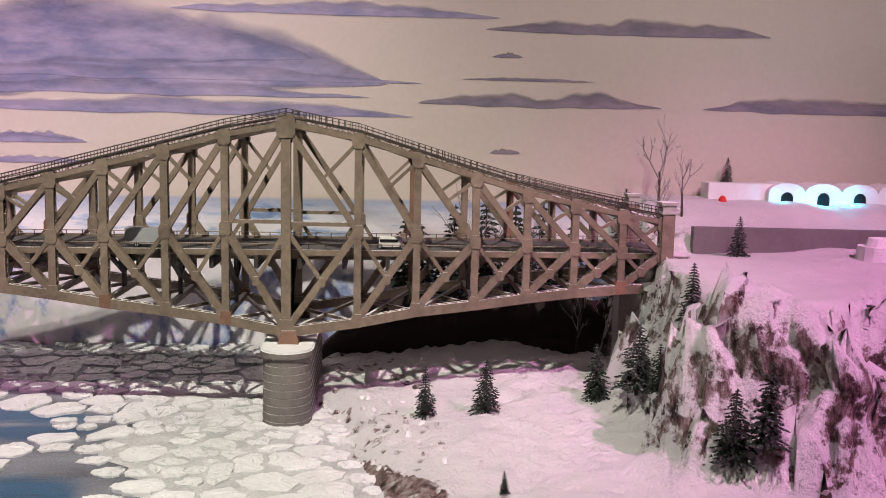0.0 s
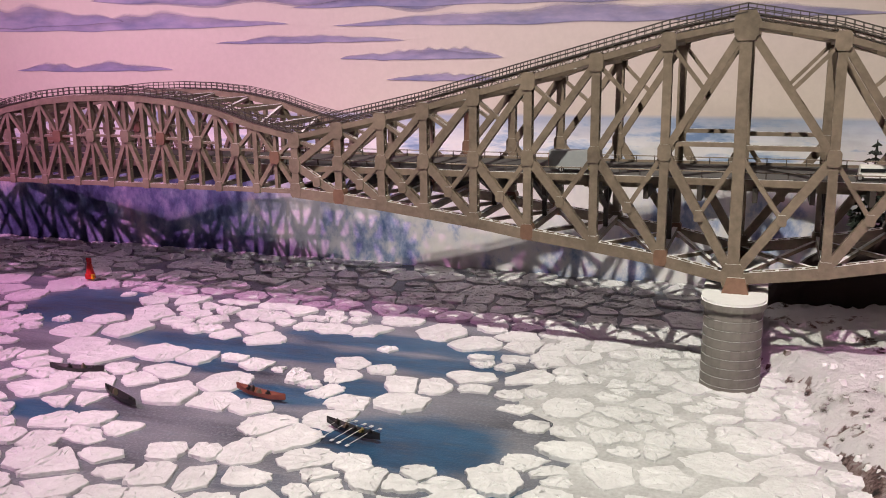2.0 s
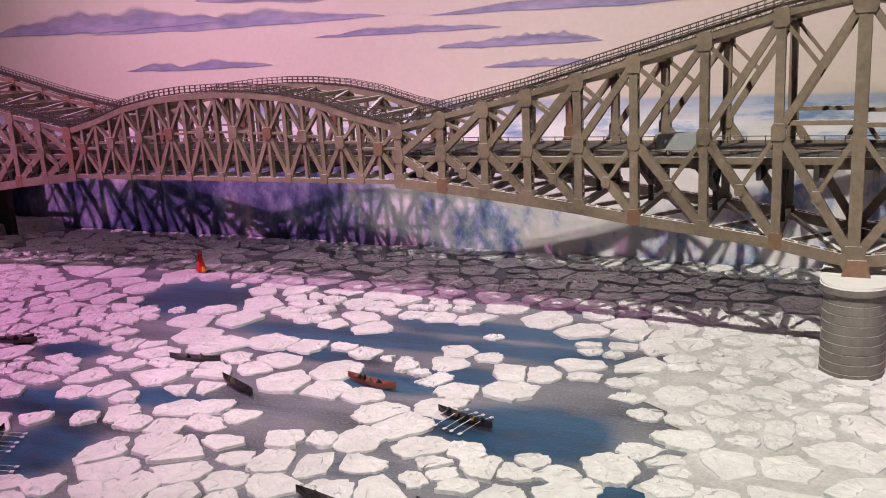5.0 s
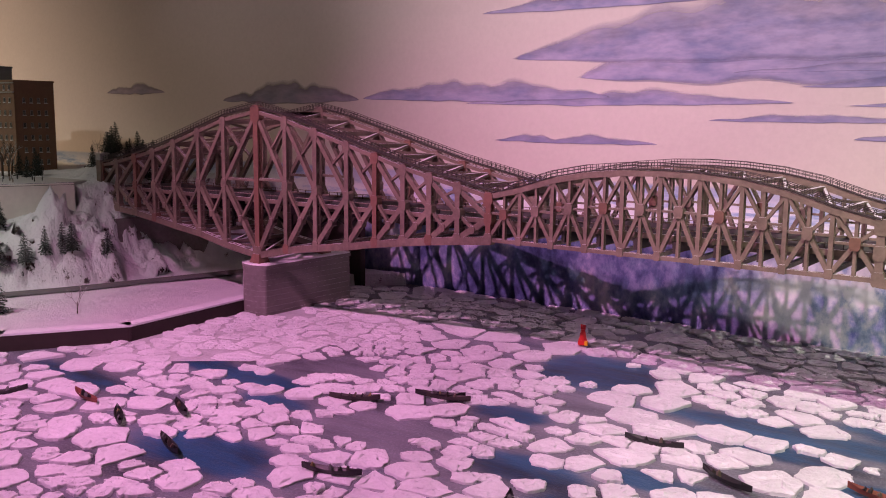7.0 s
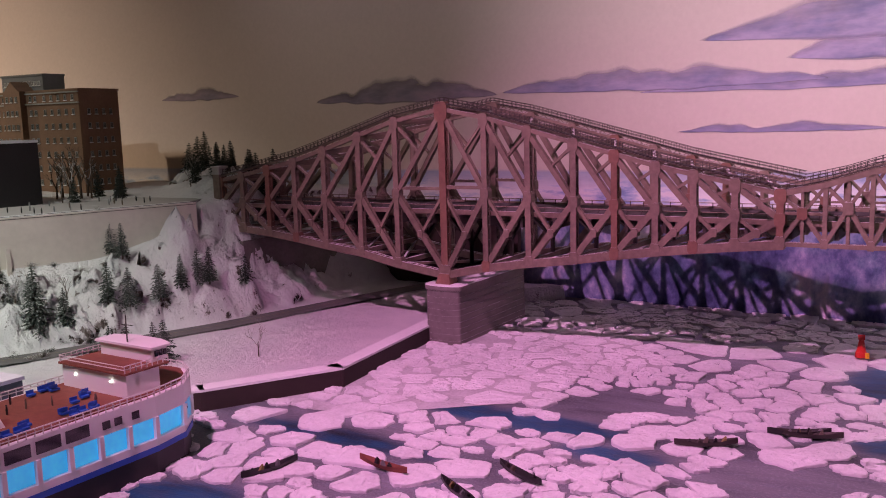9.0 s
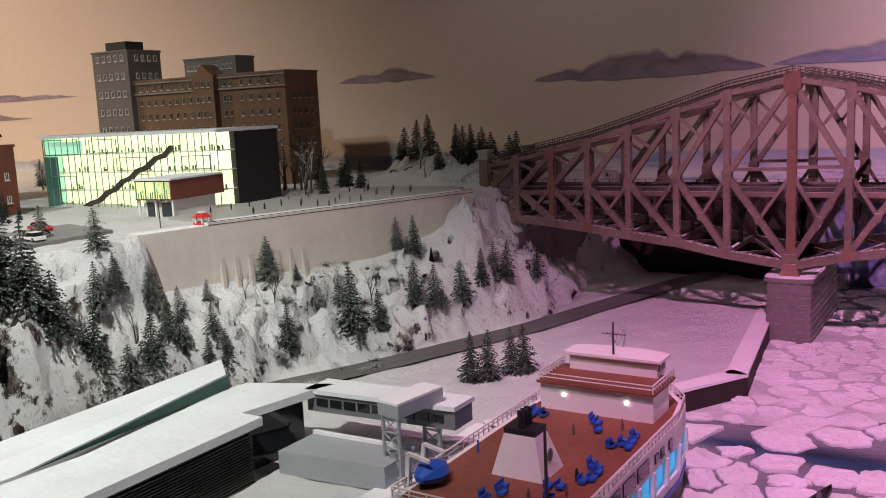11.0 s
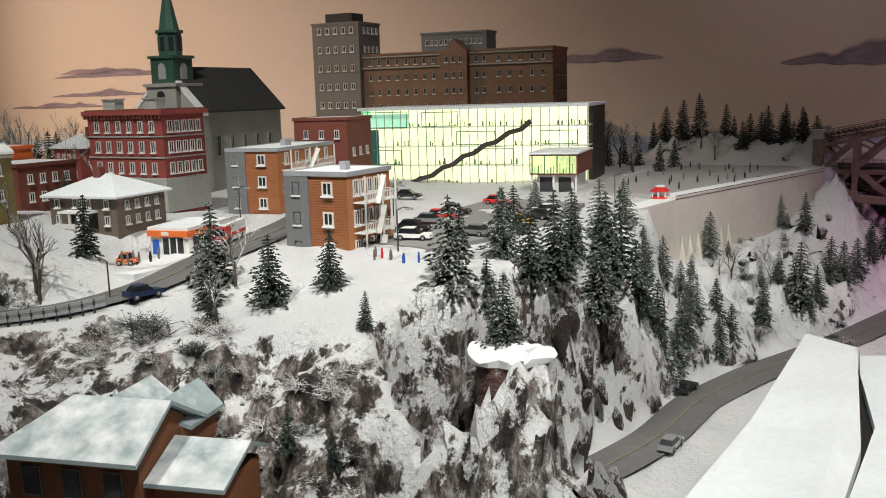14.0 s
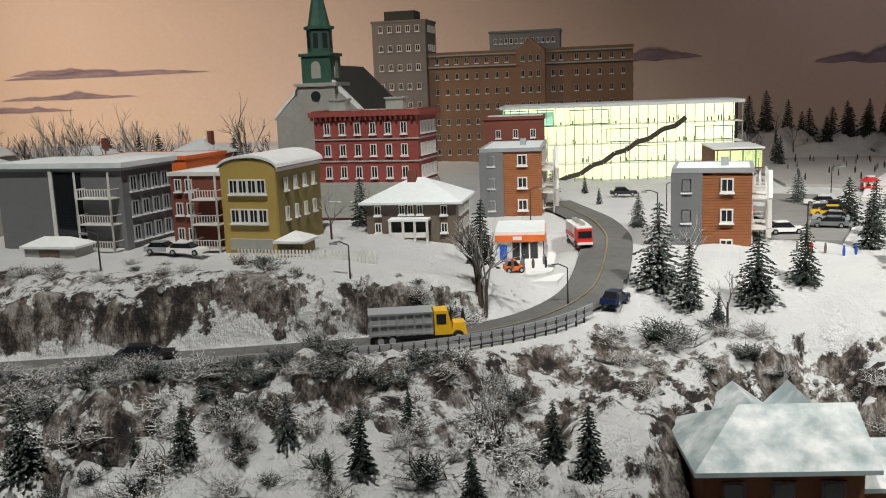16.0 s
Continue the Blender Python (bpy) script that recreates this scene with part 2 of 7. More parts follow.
def mural_material():
    """Painted wall: a peach and lilac sky over snowy shores and blue water."""
    m, N, L, B = nodes_of("painted_mural")
    v = vec_node(N, L)
    sep = N.new("ShaderNodeSeparateXYZ")
    L.new(v, sep.inputs[0])
    wob = noise_node(N, L, vec_node(N, L, scale=(1.3, 1, 3)), 3.0, 4)
    z = math_node(N, L, "ADD", sep.outputs["Z"], math_node(N, L, "MULTIPLY", math_node(N, L, "SUBTRACT", wob, 0.5), 0.10))
    sky = ramp_node(N, L, z, [(0.34, (0.62, 0.55, 0.50)), (0.50, (0.60, 0.52, 0.50)), (0.75, (0.55, 0.48, 0.47)), (1.0, (0.48, 0.42, 0.43))])
    shore = noise_node(N, L, vec_node(N, L, scale=(1.0, 1, 4.5)), 5.0, 6, 0.65)
    low = ramp_node(N, L, shore, [(0.36, (0.20, 0.30, 0.52)), (0.43, (0.42, 0.52, 0.70)), (0.50, (0.76, 0.77, 0.82)), (0.64, (0.82, 0.80, 0.82)), (0.74, (0.30, 0.48, 0.70))])
    brush = noise_node(N, L, vec_node(N, L, scale=(1.3, 1, 0.9)), 8.0, 6, 0.65)
    cliff = ramp_node(N, L, brush, [(0.32, (0.10, 0.16, 0.36)), (0.40, (0.34, 0.42, 0.64)), (0.48, (0.76, 0.76, 0.82)), (0.60, (0.84, 0.82, 0.83))])
    below = N.new("ShaderNodeMapRange")
    below.inputs["From Min"].default_value, below.inputs["From Max"].default_value = 0.235, 0.20
    L.new(math_node(N, L, "ADD", sep.outputs["Z"], math_node(N, L, "MULTIPLY", math_node(N, L, "SUBTRACT", shore, 0.5), 0.10)), below.inputs["Value"])
    # western foot painted darker: navy shore paint plus the truss's shade on the wall
    west = N.new("ShaderNodeMapRange")
    west.inputs["From Min"].default_value, west.inputs["From Max"].default_value = -0.75, -1.15
    L.new(math_node(N, L, "ADD", sep.outputs["X"], math_node(N, L, "MULTIPLY", shore, 0.3)), west.inputs["Value"])
    cliff = mix_node(N, L, math_node(N, L, "MULTIPLY", west.outputs["Result"], 0.9), cliff, ramp_node(N, L, brush, [(0.36, (0.012, 0.02, 0.08)), (0.47, (0.05, 0.085, 0.24)), (0.56, (0.22, 0.26, 0.46)), (0.66, (0.62, 0.60, 0.70))]))
    low = mix_node(N, L, below.outputs["Result"], low, cliff)
    edge = N.new("ShaderNodeMapRange")
    edge.inputs["From Min"].default_value, edge.inputs["From Max"].default_value = 0.338, 0.346
    L.new(sep.outputs["Z"], edge.inputs["Value"])
    far = N.new("ShaderNodeMapRange")
    far.inputs["From Min"].default_value, far.inputs["From Max"].default_value = 0.29, 0.34
    L.new(math_node(N, L, "ADD", sep.outputs["Z"], math_node(N, L, "MULTIPLY", math_node(N, L, "SUBTRACT", shore, 0.5), 0.12)), far.inputs["Value"])
    hills = mix_node(N, L, far.outputs["Result"], low, mix_node(N, L, shore, (0.20, 0.27, 0.44), (0.52, 0.54, 0.64)))
    col = mix_node(N, L, edge.outputs["Result"], hills, sky)
    grain = noise_node(N, L, v, 90, 3)
    L.new(mix_node(N, L, 0.10, col, ramp_node(N, L, grain, [(0.3, (0.3, 0.3, 0.3)), (0.7, (0.9, 0.9, 0.9))]), "MULTIPLY"), B.inputs["Base Color"])
    B.inputs["Roughness"].default_value = 0.8
    return m


RIVER, MURAL = water_material(), mural_material()


def cloud_material(name, low, high):
    """Brushed cloud paint that thins out towards its upper edge."""
    m, N, L, B = nodes_of(name)
    v = vec_node(N, L, scale=(1, 1, 3))
    L.new(ramp_node(N, L, noise_node(N, L, v, 9, 5), [(0.35, low), (0.65, high)]), B.inputs["Base Color"])
    B.inputs["Roughness"].default_value = 0.8
    e = N.new("ShaderNodeAttribute")
    e.attribute_name = "cover"
    L.new(math_node(N, L, "MULTIPLY", e.outputs["Fac"], math_node(N, L, "ADD", 0.55, noise_node(N, L, v, 16, 4)), True), B.inputs["Alpha"])
    return m


CLOUD = cloud_material("painted_cloud", (0.18, 0.18, 0.33), (0.36, 0.31, 0.47))
CLOUDDARK = cloud_material("painted_dark_cloud", (0.17, 0.15, 0.22), (0.30, 0.24, 0.32))
ROCK = plain("bluff_rock", (0.14, 0.10, 0.085), 0.9, vary=0.7, scale=3, bump=1.0, depth=0.02, snow=(0.10, 0.34, 0.9, 5))
REDROCK = plain("red_bluff_rock", (0.13, 0.068, 0.060), 0.9, vary=0.7, scale=70, bump=1.0, depth=0.006, snow=(0.30, 0.62, 1.0, 70))

# ---------------------------------------------------------------- mesh helpers


class Shape:
    """Collects simple solids into one mesh."""

    def __init__(self):
        self.v, self.f = [], []

    def add(self, verts, faces):
        n = len(self.v)
        self.v += [tuple(p) for p in verts]
        self.f += [tuple(n + i for i in f) for f in faces]
        return self

    def hull8(self, p):
        return self.add(p, [(0, 3, 2, 1), (4, 5, 6, 7), (0, 1, 5, 4), (1, 2, 6, 5), (2, 3, 7, 6), (3, 0, 4, 7)])

    def box(self, x0, y0, z0, x1, y1, z1, taper=0.0):
        t = taper
        return self.hull8([(x0, y0, z0), (x1, y0, z0), (x1, y1, z0), (x0, y1, z0), (x0 + t, y0 + t, z1), (x1 - t, y0 + t, z1), (x1 - t, y1 - t, z1), (x0 + t, y1 - t, z1)])

    def beam(self, p, q, w, h=None, up=(0, 0, 1)):
        h = h or w
        p, q = Vector(p), Vector(q)
        d = (q - p).normalized()
        u = Vector(up)
        if abs(d.dot(u)) > 0.97:
            u = Vector((0, 1, 0))
        s = d.cross(u).normalized() * (w / 2)
        u = s.cross(d).normalized() * (h / 2)
        return self.hull8([p - s - u, p + s - u, p + s + u, p - s + u, q - s - u, q + s - u, q + s + u, q - s + u])

    def tube(self, p, q, r0, r1=None, n=8):
        r1 = r0 if r1 is None else r1
        p, q = Vector(p), Vector(q)
        d = (q - p).normalized()
        a = d.orthogonal().normalized()
        b = d.cross(a)
        ring = [(math.cos(2 * math.pi * i / n), math.sin(2 * math.pi * i / n)) for i in range(n)]
        vs = [p + (a * c + b * s) * r0 for c, s in ring] + [q + (a * c + b * s) * r1 for c, s in ring]
        return self.add(vs, [(i, (i + 1) % n, n + (i + 1) % n, n + i) for i in range(n)] + [tuple(range(n - 1, -1, -1)), tuple(range(n, 2 * n))])

    def prism(self, poly, z0, z1, inset=0.0):
        """An upright solid over an outline that runs anticlockwise; z1 may be a list."""
        n = len(poly)
        cx, cy = sum(p[0] for p in poly) / n, sum(p[1] for p in poly) / n
        zs = z1 if isinstance(z1, (list, tuple)) else [z1] * n
        top = [(x + (cx - x) * inset, y + (cy - y) * inset, z) for (x, y), z in zip(poly, zs)]
        return self.add([(x, y, z0) for x, y in poly] + top, [(i, (i + 1) % n, n + (i + 1) % n, n + i) for i in range(n)] + [tuple(range(n - 1, -1, -1)), tuple(range(n, 2 * n))])

    def dome(self, x, y, z, r, h, n=10, rings=4):
        vs = [(x + r * math.cos(a) * math.cos(2 * math.pi * i / n), y + r * math.cos(a) * math.sin(2 * math.pi * i / n), z + h * math.sin(a))
              for a in [k * math.pi / 2 / rings for k in range(rings)] for i in range(n)] + [(x, y, z + h)]
        fs = [(k * n + i, k * n + (i + 1) % n, (k + 1) * n + (i + 1) % n, (k + 1) * n + i) for k in range(rings - 1) for i in range(n)]
        fs += [((rings - 1) * n + i, (rings - 1) * n + (i + 1) % n, rings * n) for i in range(n)] + [tuple(range(n - 1, -1, -1))]
        return self.add(vs, fs)

    def mesh(self, name, material, smooth=False):
        me = bpy.data.meshes.new(name)
        me.from_pydata(self.v, [], self.f)
        me.materials.append(material)
        if smooth:
            me.polygons.foreach_set("use_smooth", [True] * len(me.polygons))
        me.update()
        return me

    def make(self, name, material, parent=None, label="", smooth=False):
        ob = new(name, self.mesh(name, material, smooth))
        ob.parent = parent
        return tagged(ob, label)


def thing(name, label, category, group="", m=None, kind=""):
    ob = tagged(new(name), label, category, group, kind)
    ob.empty_display_size = 0.01
    if m is not None:
        ob.matrix_basis = m
    return ob


def structure(ob, label, category):
    return tagged(ob, label, category, kind="structure")

# ---------------------------------------------------------------- land forms
_lat = np.random.RandomState(7).rand(256, 256)


def vnoise(x, y):
    """Smooth value noise, -1 to 1."""
    xi, yi = np.floor(x).astype(int), np.floor(y).astype(int)
    fx, fy = x - xi, y - yi
    fx, fy = fx * fx * (3 - 2 * fx), fy * fy * (3 - 2 * fy)
    g = lambda a, b: _lat[a % 256, b % 256]
    return 2 * ((g(xi, yi) * (1 - fx) + g(xi + 1, yi) * fx) * (1 - fy) + (g(xi, yi + 1) * (1 - fx) + g(xi + 1, yi + 1) * fx) * fy) - 1


def fbm(x, y, s, octaves=4):
    return sum(vnoise(x * s * 2 ** k + 17 * k, y * s * 2 ** k + 31 * k) * 0.5 ** k for k in range(octaves))


def ridge(x, y, s):
    return sum((1 - 2 * np.abs(vnoise(x * s * 2 ** k + 9 * k, y * s * 2 ** k + 5 * k))) * 0.5 ** k for k in range(4))


def ss(t):
    t = np.clip(t, 0, 1)
    return t * t * (3 - 2 * t)


def outside(poly, x, y):
    """Signed distance to an outline: negative inside."""
    d, inside = np.full(np.shape(x), 1e9), np.zeros(np.shape(x), bool)
    for (ax, ay), (bx, by) in zip(poly, poly[1:] + poly[:1]):
        ex, ey = bx - ax, by - ay
        t = np.clip(((x - ax) * ex + (y - ay) * ey) / (ex * ex + ey * ey), 0, 1)
        d = np.minimum(d, np.hypot(x - ax - t * ex, y - ay - t * ey))
        inside ^= ((ay > y) != (by > y)) & (x < (bx - ax) * (y - ay) / (by - ay + 1e-12) + ax)
    return np.where(inside, -d, d)


def along(line, x, y):
    """Distance to a polyline of x, y, z and the z there."""
    best, zz = np.full(np.shape(x), 1e9), np.zeros(np.shape(x))
    for (ax, ay, az), (bx, by, bz) in zip(line, line[1:]):
        ex, ey = bx - ax, by - ay
        t = np.clip(((x - ax) * ex + (y - ay) * ey) / (ex * ex + ey * ey), 0, 1)
        d = np.hypot(x - ax - t * ex, y - ay - t * ey)
        zz = np.where(d < best, az + t * (bz - az), zz)
        best = np.minimum(best, d)
    return best, zz


PLATEAU = [(-6.6, -0.11), (-4.22, -0.108), (-3.90, -0.098), (-3.78, -0.072), (-3.66, -0.03), (-3.55, -0.06), (-3.47, -0.06), (-3.31, -0.03), (-3.19, -0.015),
           (-3.12, 0.03), (-3.125, 0.10), (-3.15, 0.29), (-3.17, 0.42), (-3.18, 0.55), (-3.13, 0.80), (-2.935, 1.373), (-2.93, 1.52), (-2.98, 1.8), (-2.85, 2.06), (-6.6, 2.06)]
QUAY = [(-6.6, -0.8), (-2.75, -0.8), (-2.60, 0.1), (-2.53, 0.25), (-2.53, 0.74), (-2.405, 0.90), (-2.275, 1.12), (-2.33, 1.58), (-2.36, 1.9), (-2.2, 2.06), (-6.6, 2.06)]
HIGH_ROAD = [(-6.6, -0.75, 0.23), (-4.5, -0.35, 0.235), (-4.17, -0.255, 0.24), (-3.96, -0.19, 0.243), (-3.76, -0.125, 0.248), (-3.65, -0.06, 0.255), (-3.595, 0.02, 0.268),
             (-3.59, 0.12, 0.285), (-3.595, 0.26, 0.296), (-3.63, 0.40, 0.299), (-3.72, 0.60, 0.301)]
LOW_ROAD = [(-3.2, 0.02, 0.04), (-3.10, 0.2, 0.04), (-3.05, 0.35, 0.04), (-3.035, 0.5, 0.04), (-2.97, 0.68, 0.04), (-2.86, 0.9, 0.04), (-2.73, 1.24, 0.04), (-2.60, 1.75, 0.04), (-2.5, 2.05, 0.04)]


def plaza_wall_zone(x, y):
    return ss((x + 3.23) / 0.03) * ss((y - 0.66) / 0.04) * ss((1.45 - y) / 0.1)


def left_land(x, y):
    jag = 0.022 * fbm(x, y, 14) + 0.010 * ridge(x, y, 40)
    cliff = ss((x + 3.24) / 0.06)
    wall = plaza_wall_zone(x, y)
    d = outside(PLATEAU, x, y) + jag * (1 - wall) * ss((y + 0.8) / 0.3) + 0.024 * wall
    zp = 0.297 + 0.020 * ss((-3.7 - x) / 0.25) * ss((0.5 - y) / 0.3) - 0.052 * ss((0.17 - y) / 0.24) * ss((x + 3.75) / 0.15)
    zp = zp + 0.002 * fbm(x, y, 18) + 0.004 * fbm(x, y, 5)
    hut = ss((x + 3.56) / 0.12)
    zl = 0.10 - 0.065 * cliff
    w = 0.55 - 0.40 * hut - 0.05 * cliff
    w = np.where(wall > 0.5, 0.012, w)
    g = np.clip(d / w, 0, 1)
    drop = zl + (zp - zl) * (1 - g)
    mid = 4 * g * (1 - g)
    steep = 0.028 * ridge(x, y, 11) + 0.016 * ridge(x, y, 33) + 0.006 * fbm(x, y, 90, 2)
    z = np.where(d < 0, zp, drop + mid * steep * (0.55 + 0.45 * cliff) * (1 - wall))
    # foot of the plaza wall: a rubble slope
    foot = outside(PLATEAU, x, y)
    slope = 0.196 + 0.035 * ss((y - 1.12) / 0.2) - 0.9 * foot + ss((foot - 0.01) / 0.04) * (0.022 * ridge(x, y, 22) + 0.014 * ridge(x, y, 50))
    z = np.where((wall > 0.3) & (foot > -0.008), np.maximum(z, np.maximum(slope, 0.035)), z)
    near = (1 - 0.8 * wall) * ss((foot - 0.0) / 0.05) * ss((0.24 - foot) / 0.10) * ss((y - 0.42) / 0.12) * ss((x + 3.2) / 0.05)
    z = np.maximum(z, np.where(foot > 0, (0.20 - 1.0 * foot + 0.02 * ridge(x, y, 22)) * near, -1))
    for cx, cy, r, h in ((-3.12, 1.60, 0.06, 0.035), (-3.03, 1.56, 0.06, 0.028), (-2.97, 1.54, 0.05, 0.045), (-3.20, 1.72, 0.07, 0.05), (-3.33, 1.75, 0.08, 0.04),
                         (-3.09, 0.95, 0.03, 0.0), (-2.88, 1.30, 0.05, 0.06), (-2.90, 1.15, 0.04, 0.05)):
        z = z + h * np.exp(-((x - cx) ** 2 + (y - cy) ** 2) / r ** 2) * (1 + 0.5 * ridge(x, y, 26))
    dr = np.hypot((x + 3.70) / 0.8, y - 0.17)
    z = z + (0.279 - z) * (1 - ss((dr - 0.075) / 0.05))
    dr, zr = along(HIGH_ROAD, x, y)
    z = z + (zr - z) * (1 - ss((dr - 0.042) / 0.035))
    dr, zr = along(LOW_ROAD, x, y)
    z = z + (zr - z) * (1 - ss((dr - 0.045) / 0.03))
    q = outside(QUAY, x, y)
    z = np.where(q > -0.016, -0.04, z)
    bank = np.where((q < 0) & (z < 0.06), 0.002 * fbm(x, y, 20), 0)
    return z + bank


SHORE = [(-0.16, 2.06), (-0.15, 1.66), (-0.08, 1.48), (-0.06, 1.36), (0.0, 1.15), (0.08, 0.85), (0.3, 0.2), (2.4, 0.2), (2.4, 2.06)]
HEADLAND = [(0.485, 1.38), (0.50, 1.26), (0.52, 1.19), (0.60, 1.13), (0.70, 1.16), (0.77, 1.30), (0.95, 1.40), (1.3, 1.34), (2.4, 1.3), (2.4, 2.06), (0.60, 2.06), (0.57, 1.62)]


def right_land(x, y):
    jag = 0.03 * fbm(x, y, 9) + 0.014 * ridge(x, y, 28)
    s = -outside(SHORE, x, y) + 0.3 * jag
    z = -0.03 + 0.055 * ss((s + 0.03) / 0.10) + 0.03 * ss((s - 0.1) / 0.4) + 0.005 * fbm(x, y, 22) + 0.004 * ridge(x, y, 45)
    d = outside(HEADLAND, x, y) + jag
    g = np.clip(d / 0.11, 0, 1)
    top = 0.285 + 0.006 * fbm(x, y, 8) + 0.032 * ss((y - 1.685) / 0.015) + 0.045 * ss((y - 1.74) / 0.2) + 0.02 * np.exp(-((x - 0.86) ** 2 + (y - 1.5) ** 2) / 0.02)
    rock = z + (top - z) * (1 - g) + 4 * g * (1 - g) * (0.026 * ridge(x, y, 10) + 0.020 * ridge(x, y, 34) + 0.006 * fbm(x, y, 90, 2))
    z = np.where(d < 0, top, np.maximum(z, rock))
    z = z + 0.10 * np.exp(-((x - 0.47) ** 2 + (y - 1.16) ** 2) / 0.0045) * (1 + 0.4 * ridge(x, y, 20)) * 0.5
    z = z + 0.05 * np.exp(-((x - 0.22) ** 2 + (y - 2.0) ** 2) / 0.018) * (1 + 0.2 * ridge(x, y, 12))
    return z


def bare_west(x, y):
    """Where scrub and rock show through the snow."""
    d = outside(PLATEAU, x, y)
    dr, _ = along(HIGH_ROAD, x, y)
    dl, _ = along(LOW_ROAD, x, y)
    bank = ss((d + 0.022) / 0.02) * ss((-3.20 - x) / 0.06) * ss((dr - 0.043) / 0.012)
    flats = ss((dr - 0.17 - 0.02 * fbm(x, y, 12)) / 0.04) * ss((-0.16 - y) / 0.05) * ss((-3.5 - x) / 0.08)
    bank = bank * (1 - 1.3 * flats)
    crag = ss((0.47 - y + 0.03 * fbm(x, y, 9)) / 0.07)
    cliff = ss((d - 0.005) / 0.02) * ss((0.16 - d) / 0.05) * ss((x + 3.2) / 0.06) * ss((dl - 0.06) / 0.03) * (0.85 * crag - 0.30 * (1 - crag))
    chute = np.exp(-((y - 0.28 - 0.10 * fbm(x, y, 3)) / 0.022) ** 2) + np.exp(-((y - 0.44) / 0.02) ** 2)
    return np.clip(1.7 * bank + cliff - 0.6 * chute * ss((x + 3.2) / 0.06), -0.6, 2.1)


def bare_east(x, y):
    d = outside(HEADLAND, x, y)
    path = ss((0.050 - np.abs(y - 1.235 + 1.7 * x)) / 0.03) * ss((0.10 - np.abs(x - 0.03)) / 0.03) * 2.6 + 1.9 * ss((fbm(x, y, 26) - 0.12) / 0.2) * ss((0.14 - np.abs(x + 0.02)) / 0.05)
    return np.clip(ss((d - 0.0) / 0.02) * ss((0.16 - d) / 0.05) * 0.7 + path, 0, 3.0)


def sheet(name, height, x0, x1, y0, y1, step, material, label, category, bare, calm=None):
    nx, ny = int((x1 - x0) / step) + 1, int((y1 - y0) / step) + 1
    X, Y = np.meshgrid(np.linspace(x0, x1, nx), np.linspace(y0, y1, ny))
    Z = height(X, Y)
    gy, gx = np.gradient(Z, (y1 - y0) / (ny - 1), (x1 - x0) / (nx - 1))
    steep = ss((np.hypot(gx, gy) - 0.8) / 1.2)
    if calm:
        steep = steep * (1 - calm(X, Y) * (outside(PLATEAU, X, Y) < 0.03)) * ss((-outside(QUAY, X, Y) - 0.03) / 0.03)
    bold = ss((X + 3.28) / 0.06)
    X = X + steep * (bold * (0.020 * fbm(Y, Z * 0.25, 11, 2) + 0.010 * fbm(Y + 7, Z * 1.2, 9, 2)) + 0.007 * fbm(Y + 3, Z * 0.8, 30, 3))
    Y = Y + steep * (0.012 * fbm(X + 5, Z, 13, 2) + 0.004 * fbm(X, Z + 2, 40, 2))
    Z = Z + steep * (0.007 * fbm(X * 1.3 + Y, Z * 1.5, 26, 3) + 0.004 * ridge(X + Y, X - Y, 24))
    v = np.stack([X.ravel(), Y.ravel(), Z.ravel()], 1)
    i = (np.arange(ny - 1)[:, None] * nx + np.arange(nx - 1)[None]).ravel()
    f = np.stack([i, i + 1, i + nx + 1, i + nx], 1)
    me = bpy.data.meshes.new(name)
    me.from_pydata(v.tolist(), [], f.tolist())
    me.materials.append(material)
    me.polygons.foreach_set("use_smooth", [True] * len(me.polygons))
    col = me.attributes.new("bare", "FLOAT", "POINT")
    col.data.foreach_set("value", bare(v[:, 0], v[:, 1]).astype(np.float32))
    return structure(new(name, me), label, category)


def ground(x, y):
    f = left_land if x < -1.2 else right_land
    return float(f(np.array([x]), np.array([y]))[0])


sheet("ground_west", left_land, -6.6, -2.1, -0.8, 2.06, 0.0075, LAND, "snow-covered model hillside with brown rock bluffs", "ground", bare_west, plaza_wall_zone)
sheet("ground_east", right_land, -0.4, 2.4, 0.2, 2.06, 0.009, REDLAND, "snowy model headland with reddish rock cliff", "ground", bare_east)

# open lanes in the ice: centre, half length, half width
LANES = [(-0.60, 1.45, 0.16, 0.035), (-0.53, 1.18, 0.13, 0.07), (-0.36, 1.40, 0.05, 0.035), (-0.66, 1.33, 0.06, 0.03), (-0.94, 1.44, 0.22, 0.045), (-0.76, 1.27, 0.10, 0.035), (-1.35, 1.57, 0.13, 0.11),
         (-0.35, 1.06, 0.08, 0.04), (-1.04, 1.12, 0.10, 0.03), (-1.60, 0.80, 0.14, 0.06), (-1.88, 1.11, 0.20, 0.035), (-1.21, 1.05, 0.09, 0.05), (-1.36, 1.24, 0.07, 0.04), (-0.95, 1.35, 0.14, 0.03),
         (-0.69, 1.53, 0.20, 0.035), (-1.08, 0.93, 0.07, 0.09), (-2.13, 0.91, 0.17, 0.032), (-1.71, 1.04, 0.08, 0.03), (-2.15, 0.60, 0.10, 0.08)]


def lane_depth(x, y):
    """One inside an open lane, falling to nought in the ice round it."""
    f = np.zeros(np.shape(x))
    for a, b, w, h in LANES:
        f = np.maximum(f, 1 - ss((np.hypot((x - a) / w, (y - b) / h) - 0.75 + 0.25 * vnoise(x * 16, y * 16)) / 0.6))
    return f


